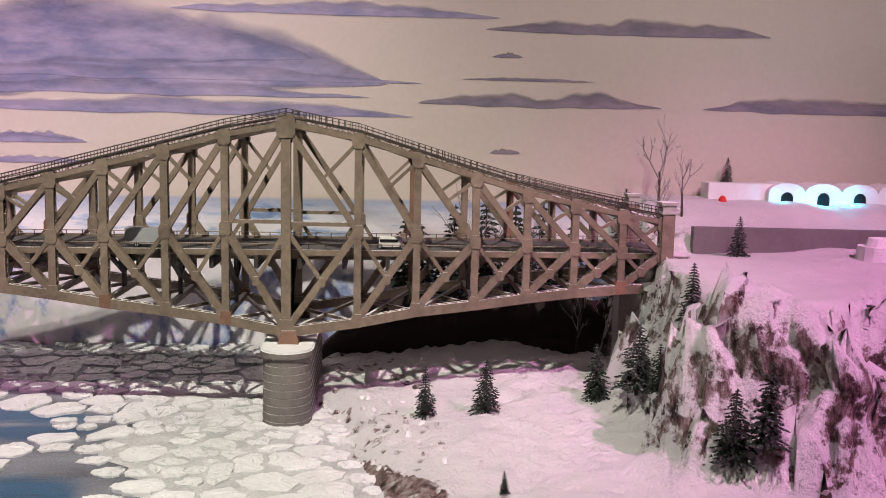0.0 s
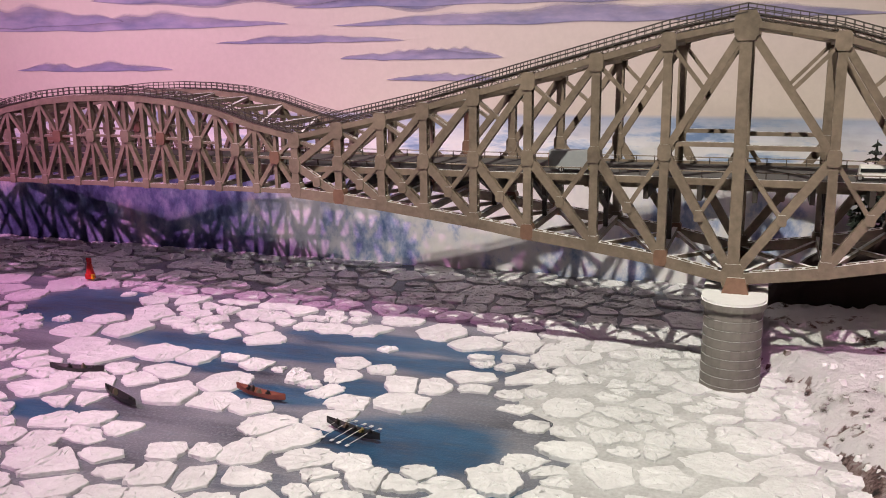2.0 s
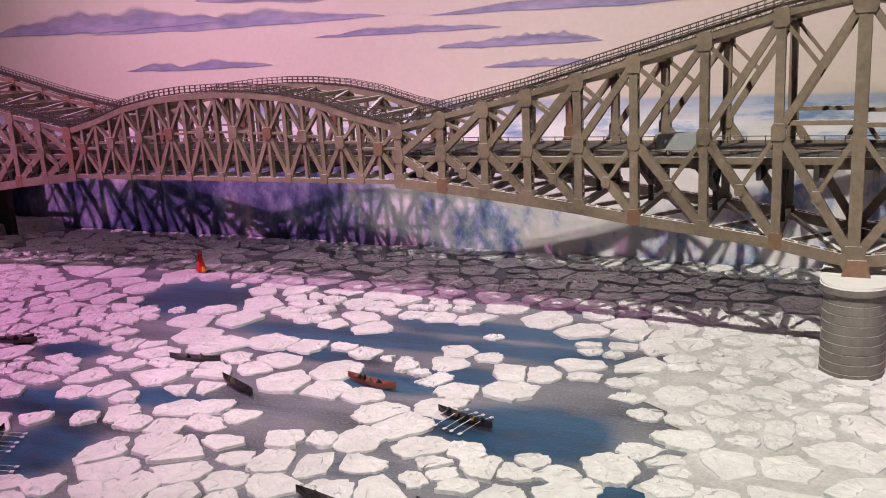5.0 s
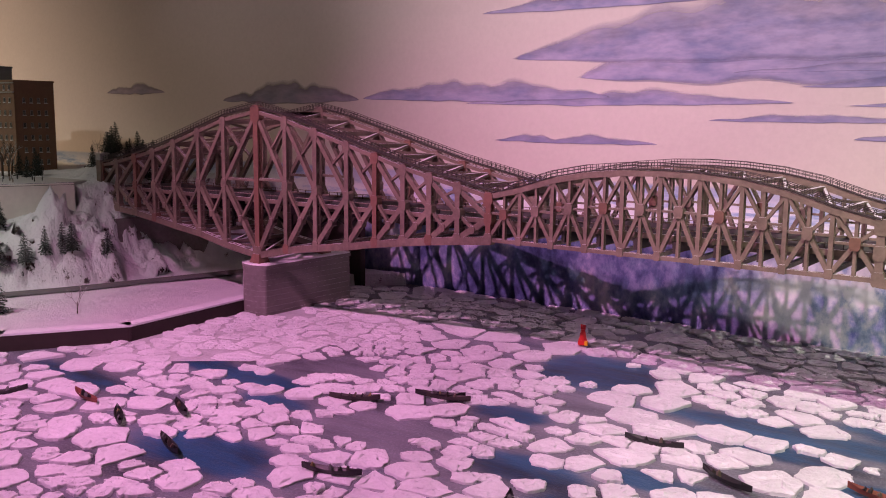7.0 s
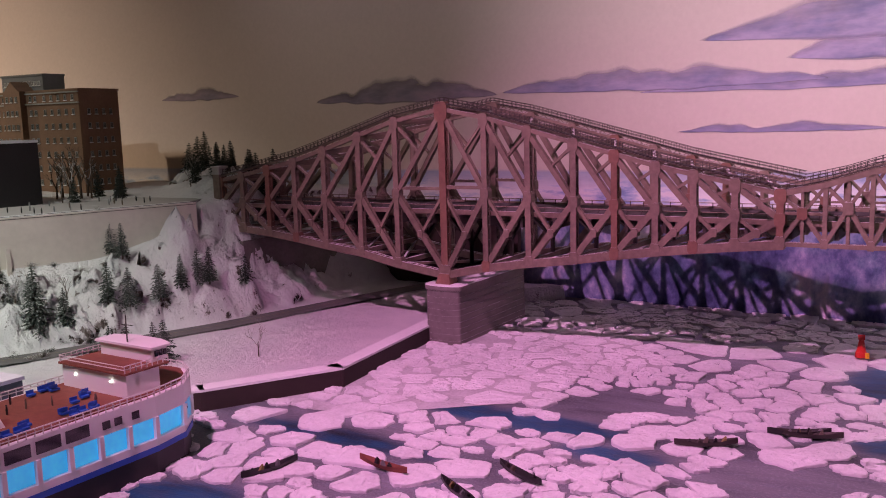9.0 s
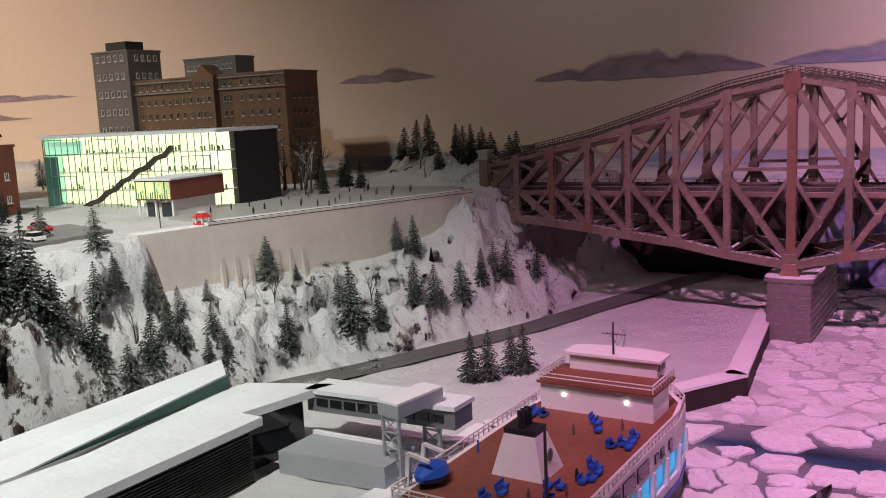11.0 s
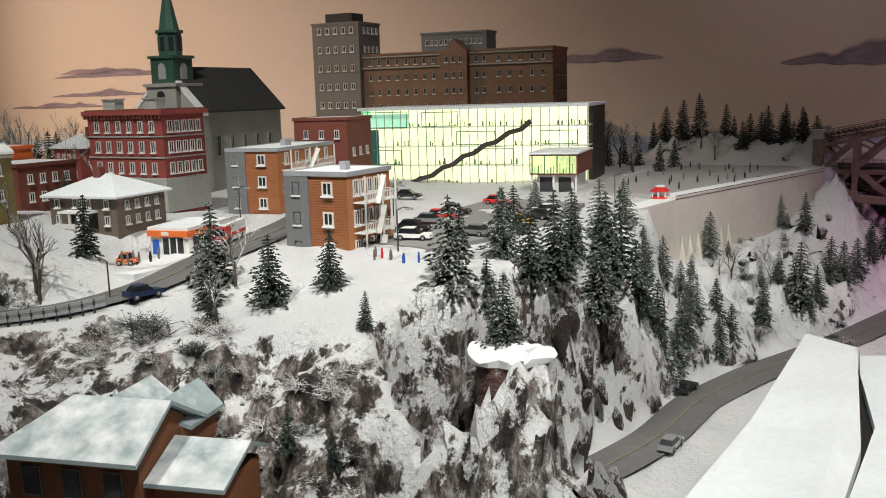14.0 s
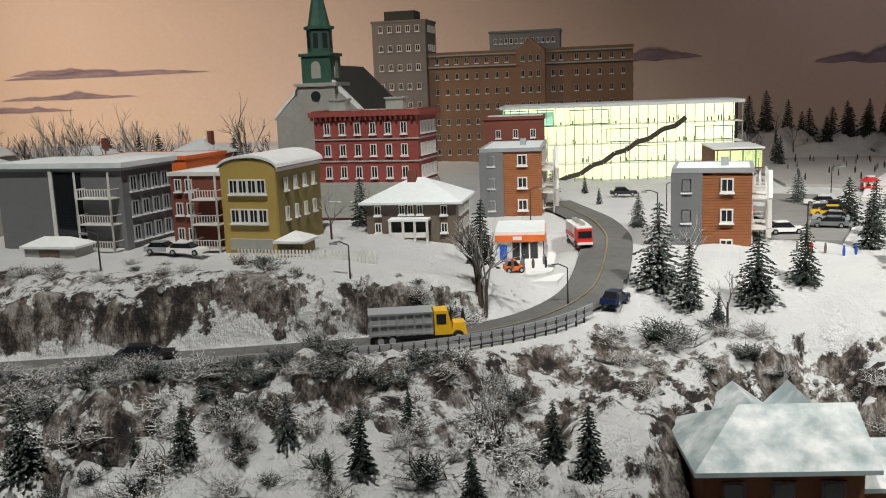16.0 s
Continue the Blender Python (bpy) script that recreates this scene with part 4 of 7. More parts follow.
rest, count = Shape(), 0
for x, y, r in seeds:
    if not is_river(x, y) or open_water(x, y):
        continue
    if noise.noise(Vector((x * 3.1, y * 5.5, 4))) > 0.42 and y < 1.6 and x < -0.4:
        continue
    gx, gy = int(x / 0.08), int(y / 0.08)
    near = [p for i in range(-2, 3) for j in range(-2, 3) for p in cell.get((gx + i, gy + j), ()) if 0 < (p[0] - x) ** 2 + (p[1] - y) ** 2 < 0.024]
    pts = floe_outline(x, y, r * 1.0, near)
    if not pts:
        continue
    h = rng.uniform(0.0022, 0.0055)
    if y < 1.32 and count < 290:
        s = Shape()
        floe(s, x, y, pts, h)
        tagged(s.make("ice_floe", ICE), "flat white ice floe lying on the river", "ice floe", "ice floes on the river")
        count += 1
    else:
        floe(rest, x, y, pts, h)
tagged(rest.make("drift_ice", ICE), "packed white drift ice along the river", "drift ice", kind="stuff")

# ---------------------------------------------------------------- trees
def conifer_meshes(seed, needles, whorls=19, wide=0.25):
    """Trunk and crown of a model fir, one metre tall: uneven whorls of boughs, each a spray of ragged needle tufts."""
    r = random.Random(seed)
    trunk = Shape().tube((0, 0, -0.06), (0, 0, 0.93), 0.026, 0.006, 6)
    crown = Shape()
    for k in range(whorls):
        t = k / (whorls - 1)
        z = 0.07 + 0.87 * t ** 0.95
        reach = (wide * (1 - t) ** 0.68 + 0.018) * r.uniform(0.80, 1.15)
        boughs = max(5, int(12 - 6 * t))
        for i in range(boughs):
            a = 2 * math.pi * (i + r.random() * 0.9) / boughs + 2.4 * k
            L = reach * r.uniform(0.55, 1.18)
            d, n = Vector((math.cos(a), math.sin(a), 0)), Vector((-math.sin(a), math.cos(a), 0))
            droop = r.uniform(0.10, 0.42)
            tufts = max(2, int(2 + 5 * L / wide))
            for j in range(tufts):
                u = (j + 0.75) / tufts
                c = d * L * u + n * r.uniform(-0.16, 0.16) * L * u + Vector((0, 0, z + 0.03 - droop * L * u * u + r.uniform(-0.006, 0.006)))
                q = r.uniform(0.026, 0.044) * (1.15 - 0.5 * t)
                out = (d + n * r.uniform(-0.9, 0.9)).normalized()
                side = Vector((-out.y, out.x, 0)) * q * r.uniform(0.45, 0.75)
                tip = c + out * q * 1.25 - Vector((0, 0, q * r.uniform(0.15, 0.6)))
                crown.add([c - out * q * 0.5, c + side - Vector((0, 0, q * 0.30)), c - side - Vector((0, 0, q * 0.30)), tip, c + Vector((0, 0, q * r.uniform(0.25, 0.45))), c - Vector((0, 0, q * 0.45))],
                          [(0, 4, 2), (0, 1, 4), (1, 3, 4), (4, 3, 2), (0, 5, 1), (0, 2, 5), (1, 5, 3), (5, 2, 3)])
    crown.tube((0, 0, 0.90), (0, 0, 1.0), 0.014, 0.003, 5)
    return trunk.mesh("trunk", BARK), crown.mesh("crown", needles)


def bare_meshes(seed, bark, spread=0.75, levels=4):
    """A leafless tree one metre tall: limbs that fork down to twigs."""
    r = random.Random(seed)
    trunk, crown = Shape(), Shape()

    def grow(p, d, length, rad, level, target):
        q = p + d * length
        target.tube(p, q, rad, rad * 0.62, 5 if level < 2 else 3)
        if level >= levels:
            return
        for k in range(3 if level < 2 else r.choice((2, 3))):
            ax = Vector((r.gauss(0, 1), r.gauss(0, 1), r.gauss(0, 0.5)))
            nd = (d + ax.normalized() * spread * r.uniform(0.5, 1.1) + Vector((0, 0, 0.12))).normalized()
            start = p + d * length * r.uniform(0.55, 1.0)
            grow(start, nd, length * r.uniform(0.55, 0.78), rad * 0.55, level + 1, crown)
    grow(Vector((0, 0, -0.03)), Vector((r.uniform(-0.06, 0.06), r.uniform(-0.06, 0.06), 1)).normalized(), 0.40, 0.026, 0, trunk)
    return trunk.mesh("trunk", BARK), crown.mesh("crown", bark)


FIRS = [conifer_meshes(s, NEEDLES, wide=w) for s, w in ((1, 0.25), (2, 0.28), (3, 0.22), (4, 0.26), (8, 0.24))]
DARKFIRS = [conifer_meshes(s, DARKNEEDLES, wide=w) for s, w in ((5, 0.23), (6, 0.19), (7, 0.26))]
BARES = [bare_meshes(s, b, sp) for s, b, sp in ((1, FROST, 0.75), (2, FROST, 0.6), (3, BARK, 0.7), (4, FROST, 0.9))]
pick = random.Random(5)


def tree(name, meshes, x, y, h, label, group, sink=0.004, z=None, fat=1.0):
    o = thing(name, label, "tree", group)
    o.matrix_basis = Matrix.LocRotScale((x, y, (ground(x, y) if z is None else z) - sink), Euler((pick.uniform(-0.04, 0.04), pick.uniform(-0.04, 0.04), pick.uniform(0, 6.28))), (h * fat, h * fat, h))
    for nm, me in zip(("trunk", "crown"), meshes):
        new(nm, me).parent = o
    return o


BLUFF = [(-3.174, 0.21, 0.111), (-3.155, 0.25, 0.131), (-3.148, 0.283, 0.098), (-3.167, 0.355, 0.081), (-3.138, 0.396, 0.135), (-3.124, 0.438, 0.147), (-3.162, 0.594, 0.079), (-3.11, 0.473, 0.12), (-3.133, 0.599, 0.079), (-3.115, 0.651, 0.082), (-3.095, 0.52, 0.112),
         (-3.087, 0.524, 0.109), (-3.074, 0.562, 0.088), (-3.103, 0.507, 0.067), (-3.072, 0.642, 0.072), (-3.204, 0.15, 0.076), (-3.214, 0.22, 0.097), (-3.13, 0.34, 0.11), (-3.07, 0.603, 0.105), (-3.03, 0.687, 0.092), (-3.15, 0.42, 0.11), (-3.15, 0.47, 0.10), (-3.12, 0.55, 0.09), (-3.23, 0.112, 0.125)]
SLOPE = [(-3.087, 0.894, 0.093), (-3.059, 0.944, 0.041), (-2.999, 1.183, 0.087), (-2.945, 1.176, 0.085), (-2.981, 1.202, 0.036), (-3.114, 0.675, 0.038), (-3.093, 0.688, 0.072), (-3.062, 0.656, 0.075), (-3.042, 0.711, 0.087), (-3.09, 0.746, 0.055), (-3.018, 0.713, 0.092), (-2.981, 0.826, 0.097), (-3.006, 0.929, 0.075),
         (-2.972, 0.958, 0.065), (-2.933, 0.944, 0.138), (-2.906, 0.991, 0.087), (-2.915, 0.938, 0.064), (-2.891, 1.088, 0.101), (-2.866, 1.125, 0.097), (-2.844, 1.191, 0.088), (-2.824, 1.234, 0.089), (-2.799, 1.296, 0.091), (-2.822, 1.282, 0.097), (-2.774, 1.387, 0.075),
         (-2.67, 0.92, 0.099), (-2.65, 0.94, 0.10), (-2.63, 0.99, 0.093), (-2.61, 1.0, 0.098)]
PLAZA = [(-3.269, 1.292, 0.082), (-3.263, 1.428, 0.08), (-3.124, 1.569, 0.078), (-3.023, 1.56, 0.099), (-2.986, 1.55, 0.091), (-3.40, 1.80, 0.10), (-3.36, 1.76, 0.115), (-3.31, 1.75, 0.125), (-3.17, 1.72, 0.08), (-3.07, 1.60, 0.113), (-3.10, 1.68, 0.13), (-3.02, 1.66, 0.115), (-2.96, 1.63, 0.13), (-3.26, 1.74, 0.13), (-3.20, 1.78, 0.12), (-3.05, 1.70, 0.14), (-2.93, 1.66, 0.12),
         (-3.45, 1.50, 0.09), (-3.42, 1.55, 0.08), (-3.38, 1.52, 0.10), (-3.14, 1.80, 0.13), (-3.00, 1.74, 0.14)]
FIELD = [(-3.417, 0.032, 0.090), (-3.363, 0.072, 0.078), (-3.278, 0.006, 0.048), (-3.736, 0.063, 0.092), (-3.49, 0.013, 0.088), (-3.46, -0.02, 0.045), (-3.523, 0.061, 0.112), (-3.944, 0.221, 0.08), (-3.309, 0.594, 0.066), (-3.745, 0.798, 0.065), (-3.681, 0.794, 0.041), (-3.637, 0.604, 0.036), (-3.266, 0.391, 0.081), (-3.269, 0.214, 0.078), (-3.56, 0.36, 0.06), (-3.247, 0.30, 0.085)]
FRONT = [(-4.032, -0.386, 0.079), (-4.008, -0.356, 0.036), (-3.958, -0.383, 0.027), (-3.933, -0.377, 0.034), (-3.884, -0.383, 0.059), (-3.743, -0.359, 0.061), (-3.697, -0.342, 0.033), (-3.655, -0.345, 0.047), (-3.601, -0.277, 0.055), (-3.569, -0.293, 0.073), (-3.763, -0.379, 0.028), (-3.819, -0.329, 0.05), (-4.10, -0.40, 0.06),
         (-3.287, -0.125, 0.052), (-3.19, -0.09, 0.05), (-3.24, -0.12, 0.045), (-3.85, -0.36, 0.04), (-3.72, -0.30, 0.045)]
EAST = [(0.08, 1.45, 0.099), (0.18, 1.45, 0.104), (0.37, 1.45, 0.111), (0.41, 1.36, 0.119), (0.42, 1.28, 0.086), (0.47, 1.30, 0.10), (0.46, 1.09, 0.115), (0.49, 1.06, 0.125), (0.17, 1.13, 0.036), (0.66, 1.60, 0.085), (0.80, 2.03, 0.105),
        (0.50, 1.95, 0.12), (0.56, 2.0, 0.13), (0.05, 1.96, 0.30), (0.10, 1.97, 0.27), (0.16, 1.99, 0.29), (0.30, 1.96, 0.31), (0.24, 1.98, 0.30), (0.36, 1.99, 0.33), (0.42, 1.97, 0.30)]
for rows, group, kinds, lab in ((BLUFF, "firs on the bluff", FIRS, "snow-dusted green fir on the rocky bluff"), (SLOPE, "firs below the plaza", FIRS, "snow-dusted green fir on the slope"), (PLAZA, "dark firs behind the plaza", DARKFIRS, "dark slim fir behind the skating plaza"),
                                (FIELD, "firs in the snow field", DARKFIRS + FIRS, "dark green fir standing in open snow"), (FRONT, "firs under the road", DARKFIRS + FIRS, "small dark fir below the guard rail"), (EAST, "firs by the headland", DARKFIRS, "dark fir on the snowy bank")):
    for x, y, h in rows:
        tree("fir_tree", pick.choice(kinds), x, y, h * 0.93, lab, group, fat=pick.uniform(0.85, 1.10))

BAREROWS = [(-3.713, -0.033, 0.13), (-3.709, -0.036, 0.125), (-3.718, -0.030, 0.12), (-3.714, -0.034, 0.135), (-3.205, 0.128, 0.143), (-3.249, 0.073, 0.05), (-3.488, 0.059, 0.098), (-3.176, 0.197, 0.108), (-3.653, -0.283, 0.08), (-3.66, -0.275, 0.075), (-3.645, -0.29, 0.07), (-3.244, 1.664, 0.108), (-3.342, 1.334, 0.163), (-3.45, -0.02, 0.085), (-2.98, 0.93, 0.09), (-3.0, 0.98, 0.08), (-3.24, 0.10, 0.05), (-2.482, 1.119, 0.085), (-3.05, 0.80, 0.09), (-3.04, 0.86, 0.08), (-3.10, 0.60, 0.08), (-3.09, 0.66, 0.09),
            (-4.42, 1.35, 0.12), (-3.47, 1.42, 0.14), (-3.50, 1.50, 0.15), (-3.33, 1.30, 0.10), (-3.20, 1.62, 0.10), (-2.95, 1.03, 0.08), (-2.9, 1.1, 0.07), (-3.40, -0.09, 0.05), (-3.86, 0.30, 0.07), (-3.95, 0.12, 0.09), (-4.10, 0.2, 0.09), (-3.96, 0.30, 0.08)]
for x, y, h in BAREROWS:
    tree("bare_tree", pick.choice(BARES), x, y, h, "leafless tree with frost on its twigs", "bare trees", fat=pick.uniform(0.7, 0.95))
for k in range(54):
    x, y = pick.uniform(-5.2, -4.35), pick.uniform(0.5, 1.1)
    tree("bare_tree", pick.choice(BARES), x, y, pick.uniform(0.15, 0.23), "leafless frosted tree behind the houses", "trees behind the houses", fat=0.8)
for k in range(16):
    x, y = pick.uniform(-5.4, -4.3), pick.uniform(0.6, 1.6)
    tree("fir_tree", pick.choice(DARKFIRS), x, y, pick.uniform(0.08, 0.14), "dark fir behind the houses", "trees behind the houses")
for x, y, h in ((-3.50, 1.42, 0.17), (-3.46, 1.45, 0.19), (-3.43, 1.40, 0.15), (-3.47, 1.38, 0.13), (-3.40, 1.44, 0.14)):
    tree("bare_tree", BARES[2], x, y, h, "dark leafless tree beside the hospital", "trees beside the hospital", fat=0.9)
for x, y, h in ((0.20, 1.94, 0.36), (0.33, 1.95, 0.35), (0.27, 1.93, 0.33)):
    tree("bare_tree", BARES[3], x, y, h, "round frosted tree behind the bridge deck", "trees by the bridge end", fat=0.55)
for k in range(7):
    tree("bare_tree", BARES[(0, 1, 3)[k % 3]], 0.42 + 0.035 * k + pick.uniform(-0.01, 0.01), 1.9 + pick.uniform(-0.1, 0.1), pick.uniform(0.15, 0.21), "tall frosted tree near the bridge end", "trees by the bridge end", fat=0.7)


def bush_mesh(seed, material):
    r = random.Random(seed)
    s = Shape()
    for k in range(60):
        a, e = r.uniform(0, 6.28), r.uniform(0.1, 1.4)
        d = Vector((math.cos(a) * math.cos(e), math.sin(a) * math.cos(e), math.sin(e)))
        L = r.uniform(0.5, 1.0)
        p = Vector((r.uniform(-0.25, 0.25), r.uniform(-0.25, 0.25), 0))
        q = p + d * L * 0.6
        s.tube(p, q, 0.022, 0.012, 3)
        for j in range(3):
            o = q + Vector((r.gauss(0, 0.22), r.gauss(0, 0.22), abs(r.gauss(0.1, 0.15))))
            s.tube(q, o, 0.013, 0.004, 3)
            s.dome(o.x, o.y, o.z, r.uniform(0.012, 0.034), r.uniform(0.012, 0.03), 5, 2)
    return s.mesh("bush", material)


BUSHES = [bush_mesh(1, BRUSH), bush_mesh(2, FROST), bush_mesh(3, BRUSH), bush_mesh(4, DARKNEEDLES)]


def bush(x, y, h, k=None):
    o = tagged(new("bush", BUSHES[pick.randrange(4) if k is None else k]), "low leafless bush with frost and snow", "bush", "bushes on the banks")
    o.matrix_basis = Matrix.LocRotScale((x, y, ground(x, y) - 0.002), Euler((0, 0, pick.uniform(0, 6.28))), (h, h, h * pick.uniform(0.6, 1.0)))


for k in range(115):                                        # bank under the guard rail
    bush(pick.uniform(-4.25, -3.45), pick.uniform(-0.45, -0.24), pick.uniform(0.014, 0.034))
for k in range(30):                                         # bank over the road
    bush(pick.uniform(-4.3, -3.75), pick.uniform(-0.13, -0.05), pick.uniform(0.010, 0.024))
for x, y, h, k in ((-3.653, -0.283, 0.046, 1), (-3.668, -0.275, 0.040, 1), (-3.640, -0.292, 0.036, 1), (-3.52, -0.058, 0.046, 3), (-3.51, -0.066, 0.036, 3), (-3.75, -0.058, 0.032, 3), (-3.78, -0.064, 0.026, 0), (-3.72, -0.048, 0.028, 0), (-3.46, -0.02, 0.026, 3)):
    bush(x, y, h, k)
for k in range(90):                                         # scrub close under the rail
    u = pick.random()
    bush(-4.25 + 0.62 * u, -0.345 + 0.165 * u + pick.uniform(-0.03, 0.012), pick.uniform(0.012, 0.028), pick.choice((0, 2, 3, 3)))
for k in range(60):
    bush(pick.uniform(-3.58, -3.18), pick.uniform(-0.19, -0.04), pick.uniform(0.012, 0.026))
for k in range(30):
    bush(pick.uniform(-3.06, -2.85), pick.uniform(0.75, 1.2), pick.uniform(0.012, 0.024))
for k in range(50):                                         # stones and scrub by the pier
    bush(pick.uniform(-0.13, 0.10), pick.uniform(1.1, 1.5), pick.uniform(0.005, 0.011), 0)

# ---------------------------------------------------------------- boulders and crags
def boulder_mesh(seed, material):
    """An angular block: a cut sphere with flat facets."""
    r = random.Random(seed)
    bm = bmesh.new()
    bmesh.ops.create_icosphere(bm, subdivisions=2, radius=1)
    cuts = [Vector((r.gauss(0, 1), r.gauss(0, 1), r.gauss(0, 0.7))).normalized() for _ in range(9)]
    for v in bm.verts:
        for c in cuts:
            d = v.co.dot(c)
            if d > 0.62:
                v.co -= c * (d - 0.62) * 0.92
        v.co *= 1 + 0.10 * noise.noise(v.co * 2.3 + Vector((seed, 0, 0)))
    me = bpy.data.meshes.new("boulder")
    bm.to_mesh(me)
    bm.free()
    me.materials.append(material)
    return me


BOULDERS = [boulder_mesh(k, ROCK) for k in range(6)]
REDBOULDERS = [boulder_mesh(k + 10, REDROCK) for k in range(6)]


def boulder(x, y, z, sx, sy, sz, kinds, label="angular brown rock with snow on its ledges", group="rocks of the bluff"):
    o = tagged(new("boulder", pick.choice(kinds)), label, "rock", group)
    o.matrix_basis = Matrix.LocRotScale((x, y, z), Euler((pick.uniform(-0.35, 0.35), pick.uniform(-0.35, 0.35), pick.uniform(0, 6.28))), (sx, sy, sz))


def crags(n, x0, x1, y0, y1, lo, hi, smin, smax, kinds, group, tall=1.3):
    made, tries = 0, 0
    while made < n and tries < 9000:
        tries += 1
        x, y = pick.uniform(x0, x1), pick.uniform(y0, y1)
        z = ground(x, y)
        if lo < z < hi:
            s = pick.uniform(smin, smax)
            boulder(x, y, z - s * 0.45, s * pick.uniform(0.6, 1.1), s * pick.uniform(0.6, 1.1), s * tall * pick.uniform(0.7, 1.3), kinds, group=group)
            made += 1


crags(40, -3.2, -3.04, 0.10, 0.46, 0.05, 0.22, 0.008, 0.017, BOULDERS, "rocks of the bluff", 2.2)
crags(38, -3.1, -2.85, 0.75, 1.4, 0.06, 0.22, 0.008, 0.022, BOULDERS, "rocks below the plaza", 0.9)
crags(20, 0.42, 0.85, 1.0, 1.45, 0.05, 0.27, 0.006, 0.017, REDBOULDERS, "rocks of the headland", 1.4)
crags(26, -3.55, -3.18, -0.16, -0.05, 0.12, 0.235, 0.003, 0.007, BOULDERS, "rocks above the chalet", 0.9)
crags(22, -4.3, -3.75, -0.14, -0.05, 0.255, 0.31, 0.004, 0.009, BOULDERS, "rocks over the road", 0.9)
crags(20, -4.2, -3.5, -0.42, -0.25, 0.12, 0.235, 0.006, 0.013, BOULDERS, "rocks under the road", 0.8)
crags(16, -3.35, -2.93, 1.5, 1.78, 0.29, 0.38, 0.018, 0.034, BOULDERS, "rocks behind the plaza", 0.7)
rub = Shape()
for k in range(60):
    x, y, q = pick.uniform(-0.13, 0.10), pick.uniform(1.22, 1.62), pick.uniform(0.003, 0.0075)
    z = ground(x, y)
    rub.prism([(x + q * math.cos(a) * pick.uniform(0.7, 1.2), y + q * math.sin(a) * pick.uniform(0.7, 1.2)) for a in [math.pi * i / 3 for i in range(6)]], z - 0.003, z + q * pick.uniform(0.4, 1.0), 0.45)
tagged(rub.make("rubble", ROCK), "scattered small brown stones by the pier", "rubble", kind="stuff")
# the outcrop under its snow cap
prow = thing("rock_outcrop", "dark red rock column under a round snow cap", "rock")
for k in range(7):
    z0, z1 = 0.03 + 0.028 * k, 0.03 + 0.028 * (k + 1)
    r = 0.042 - 0.0015 * k
    ringp = lambda q, e: [(-3.135 + q * math.cos(a) * (1 + 0.32 * noise.noise(Vector((math.cos(a) * 2.6, math.sin(a) * 2.6, 0.6 * k + e)))), 0.048 + q * math.sin(a) * (1 + 0.18 * noise.noise(Vector((math.cos(a) * 2, math.sin(a) * 2, k + e + 9))))) for a in [2 * math.pi * i / 14 for i in range(14)]]
    Shape().prism(ringp(r, 0), z0, z1 + 0.002, 0.06).make("rock_slab", REDROCK, prow)
cap = Shape()
edge_ = [(-3.139 + 0.043 * math.cos(a) * (1 + 0.16 * math.sin(3 * a) + 0.10 * noise.noise(Vector((math.cos(a) * 3, math.sin(a) * 3, 2)))), 0.050 + 0.041 * math.sin(a) * (1 + 0.16 * math.cos(2 * a) + 0.12 * noise.noise(Vector((math.cos(a) * 3, math.sin(a) * 3, 8))))) for a in [2 * math.pi * i / 30 for i in range(30)]]
cap.prism(edge_, 0.226, [0.232 + 0.003 * math.sin(5 * i) for i in range(30)], -0.03).prism(edge_, 0.230, [0.238 + 0.003 * math.sin(2.3 * i) for i in range(30)], 0.30)
cap.make("snow_cap", SNOW, prow, "thick overhanging snow cap")
tree("fir_tree", FIRS[1], -3.148, 0.062, 0.078, "full dark fir on the snow-capped outcrop", "firs on the bluff", z=0.238)

# ---------------------------------------------------------------- roads


def ribbon(name, line, half, lift, material, label, category="road", off=0.0):
    s = Shape()
    pts = []
    for (ax, ay, az), (bx, by, bz) in zip(line, line[1:]):
        n = max(2, int(math.hypot(bx - ax, by - ay) / 0.02))
        pts += [(ax + (bx - ax) * k / n, ay + (by - ay) * k / n, az + (bz - az) * k / n) for k in range(n)]
    pts.append(line[-1])
    for _ in range(6):
        pts = [pts[0]] + [tuple((a + 2 * b + c) / 4 for a, b, c in zip(pts[i - 1], pts[i], pts[i + 1])) for i in range(1, len(pts) - 1)] + [pts[-1]]
    vs = []
    for i, (x, y, z) in enumerate(pts):
        a, b = pts[max(0, i - 1)], pts[min(len(pts) - 1, i + 1)]
        d = Vector((b[0] - a[0], b[1] - a[1])).normalized()
        nx, ny = -d.y, d.x
        vs += [(x + nx * (off + half), y + ny * (off + half), z + lift), (x + nx * (off - half), y + ny * (off - half), z + lift)]
    fs = [(2 * i + 1, 2 * i + 3, 2 * i + 2, 2 * i) for i in range(len(pts) - 1)]
    s.add(vs, fs)
    structure(s.make(name, material), label, category)
    return pts


road_pts = ribbon("road_1", HIGH_ROAD, 0.034, 0.004, ASPHALT, "grey asphalt road curving down through the snow")
ribbon("road_2", LOW_ROAD, 0.034, 0.004, ASPHALT, "grey asphalt road along the foot of the bluff")
ribbon("road_line", HIGH_ROAD, 0.0010, 0.0055, DULLYELLOW, "yellow centre line", "road")
ribbon("road_line", LOW_ROAD, 0.0008, 0.0055, DULLYELLOW, "yellow centre line", "road")
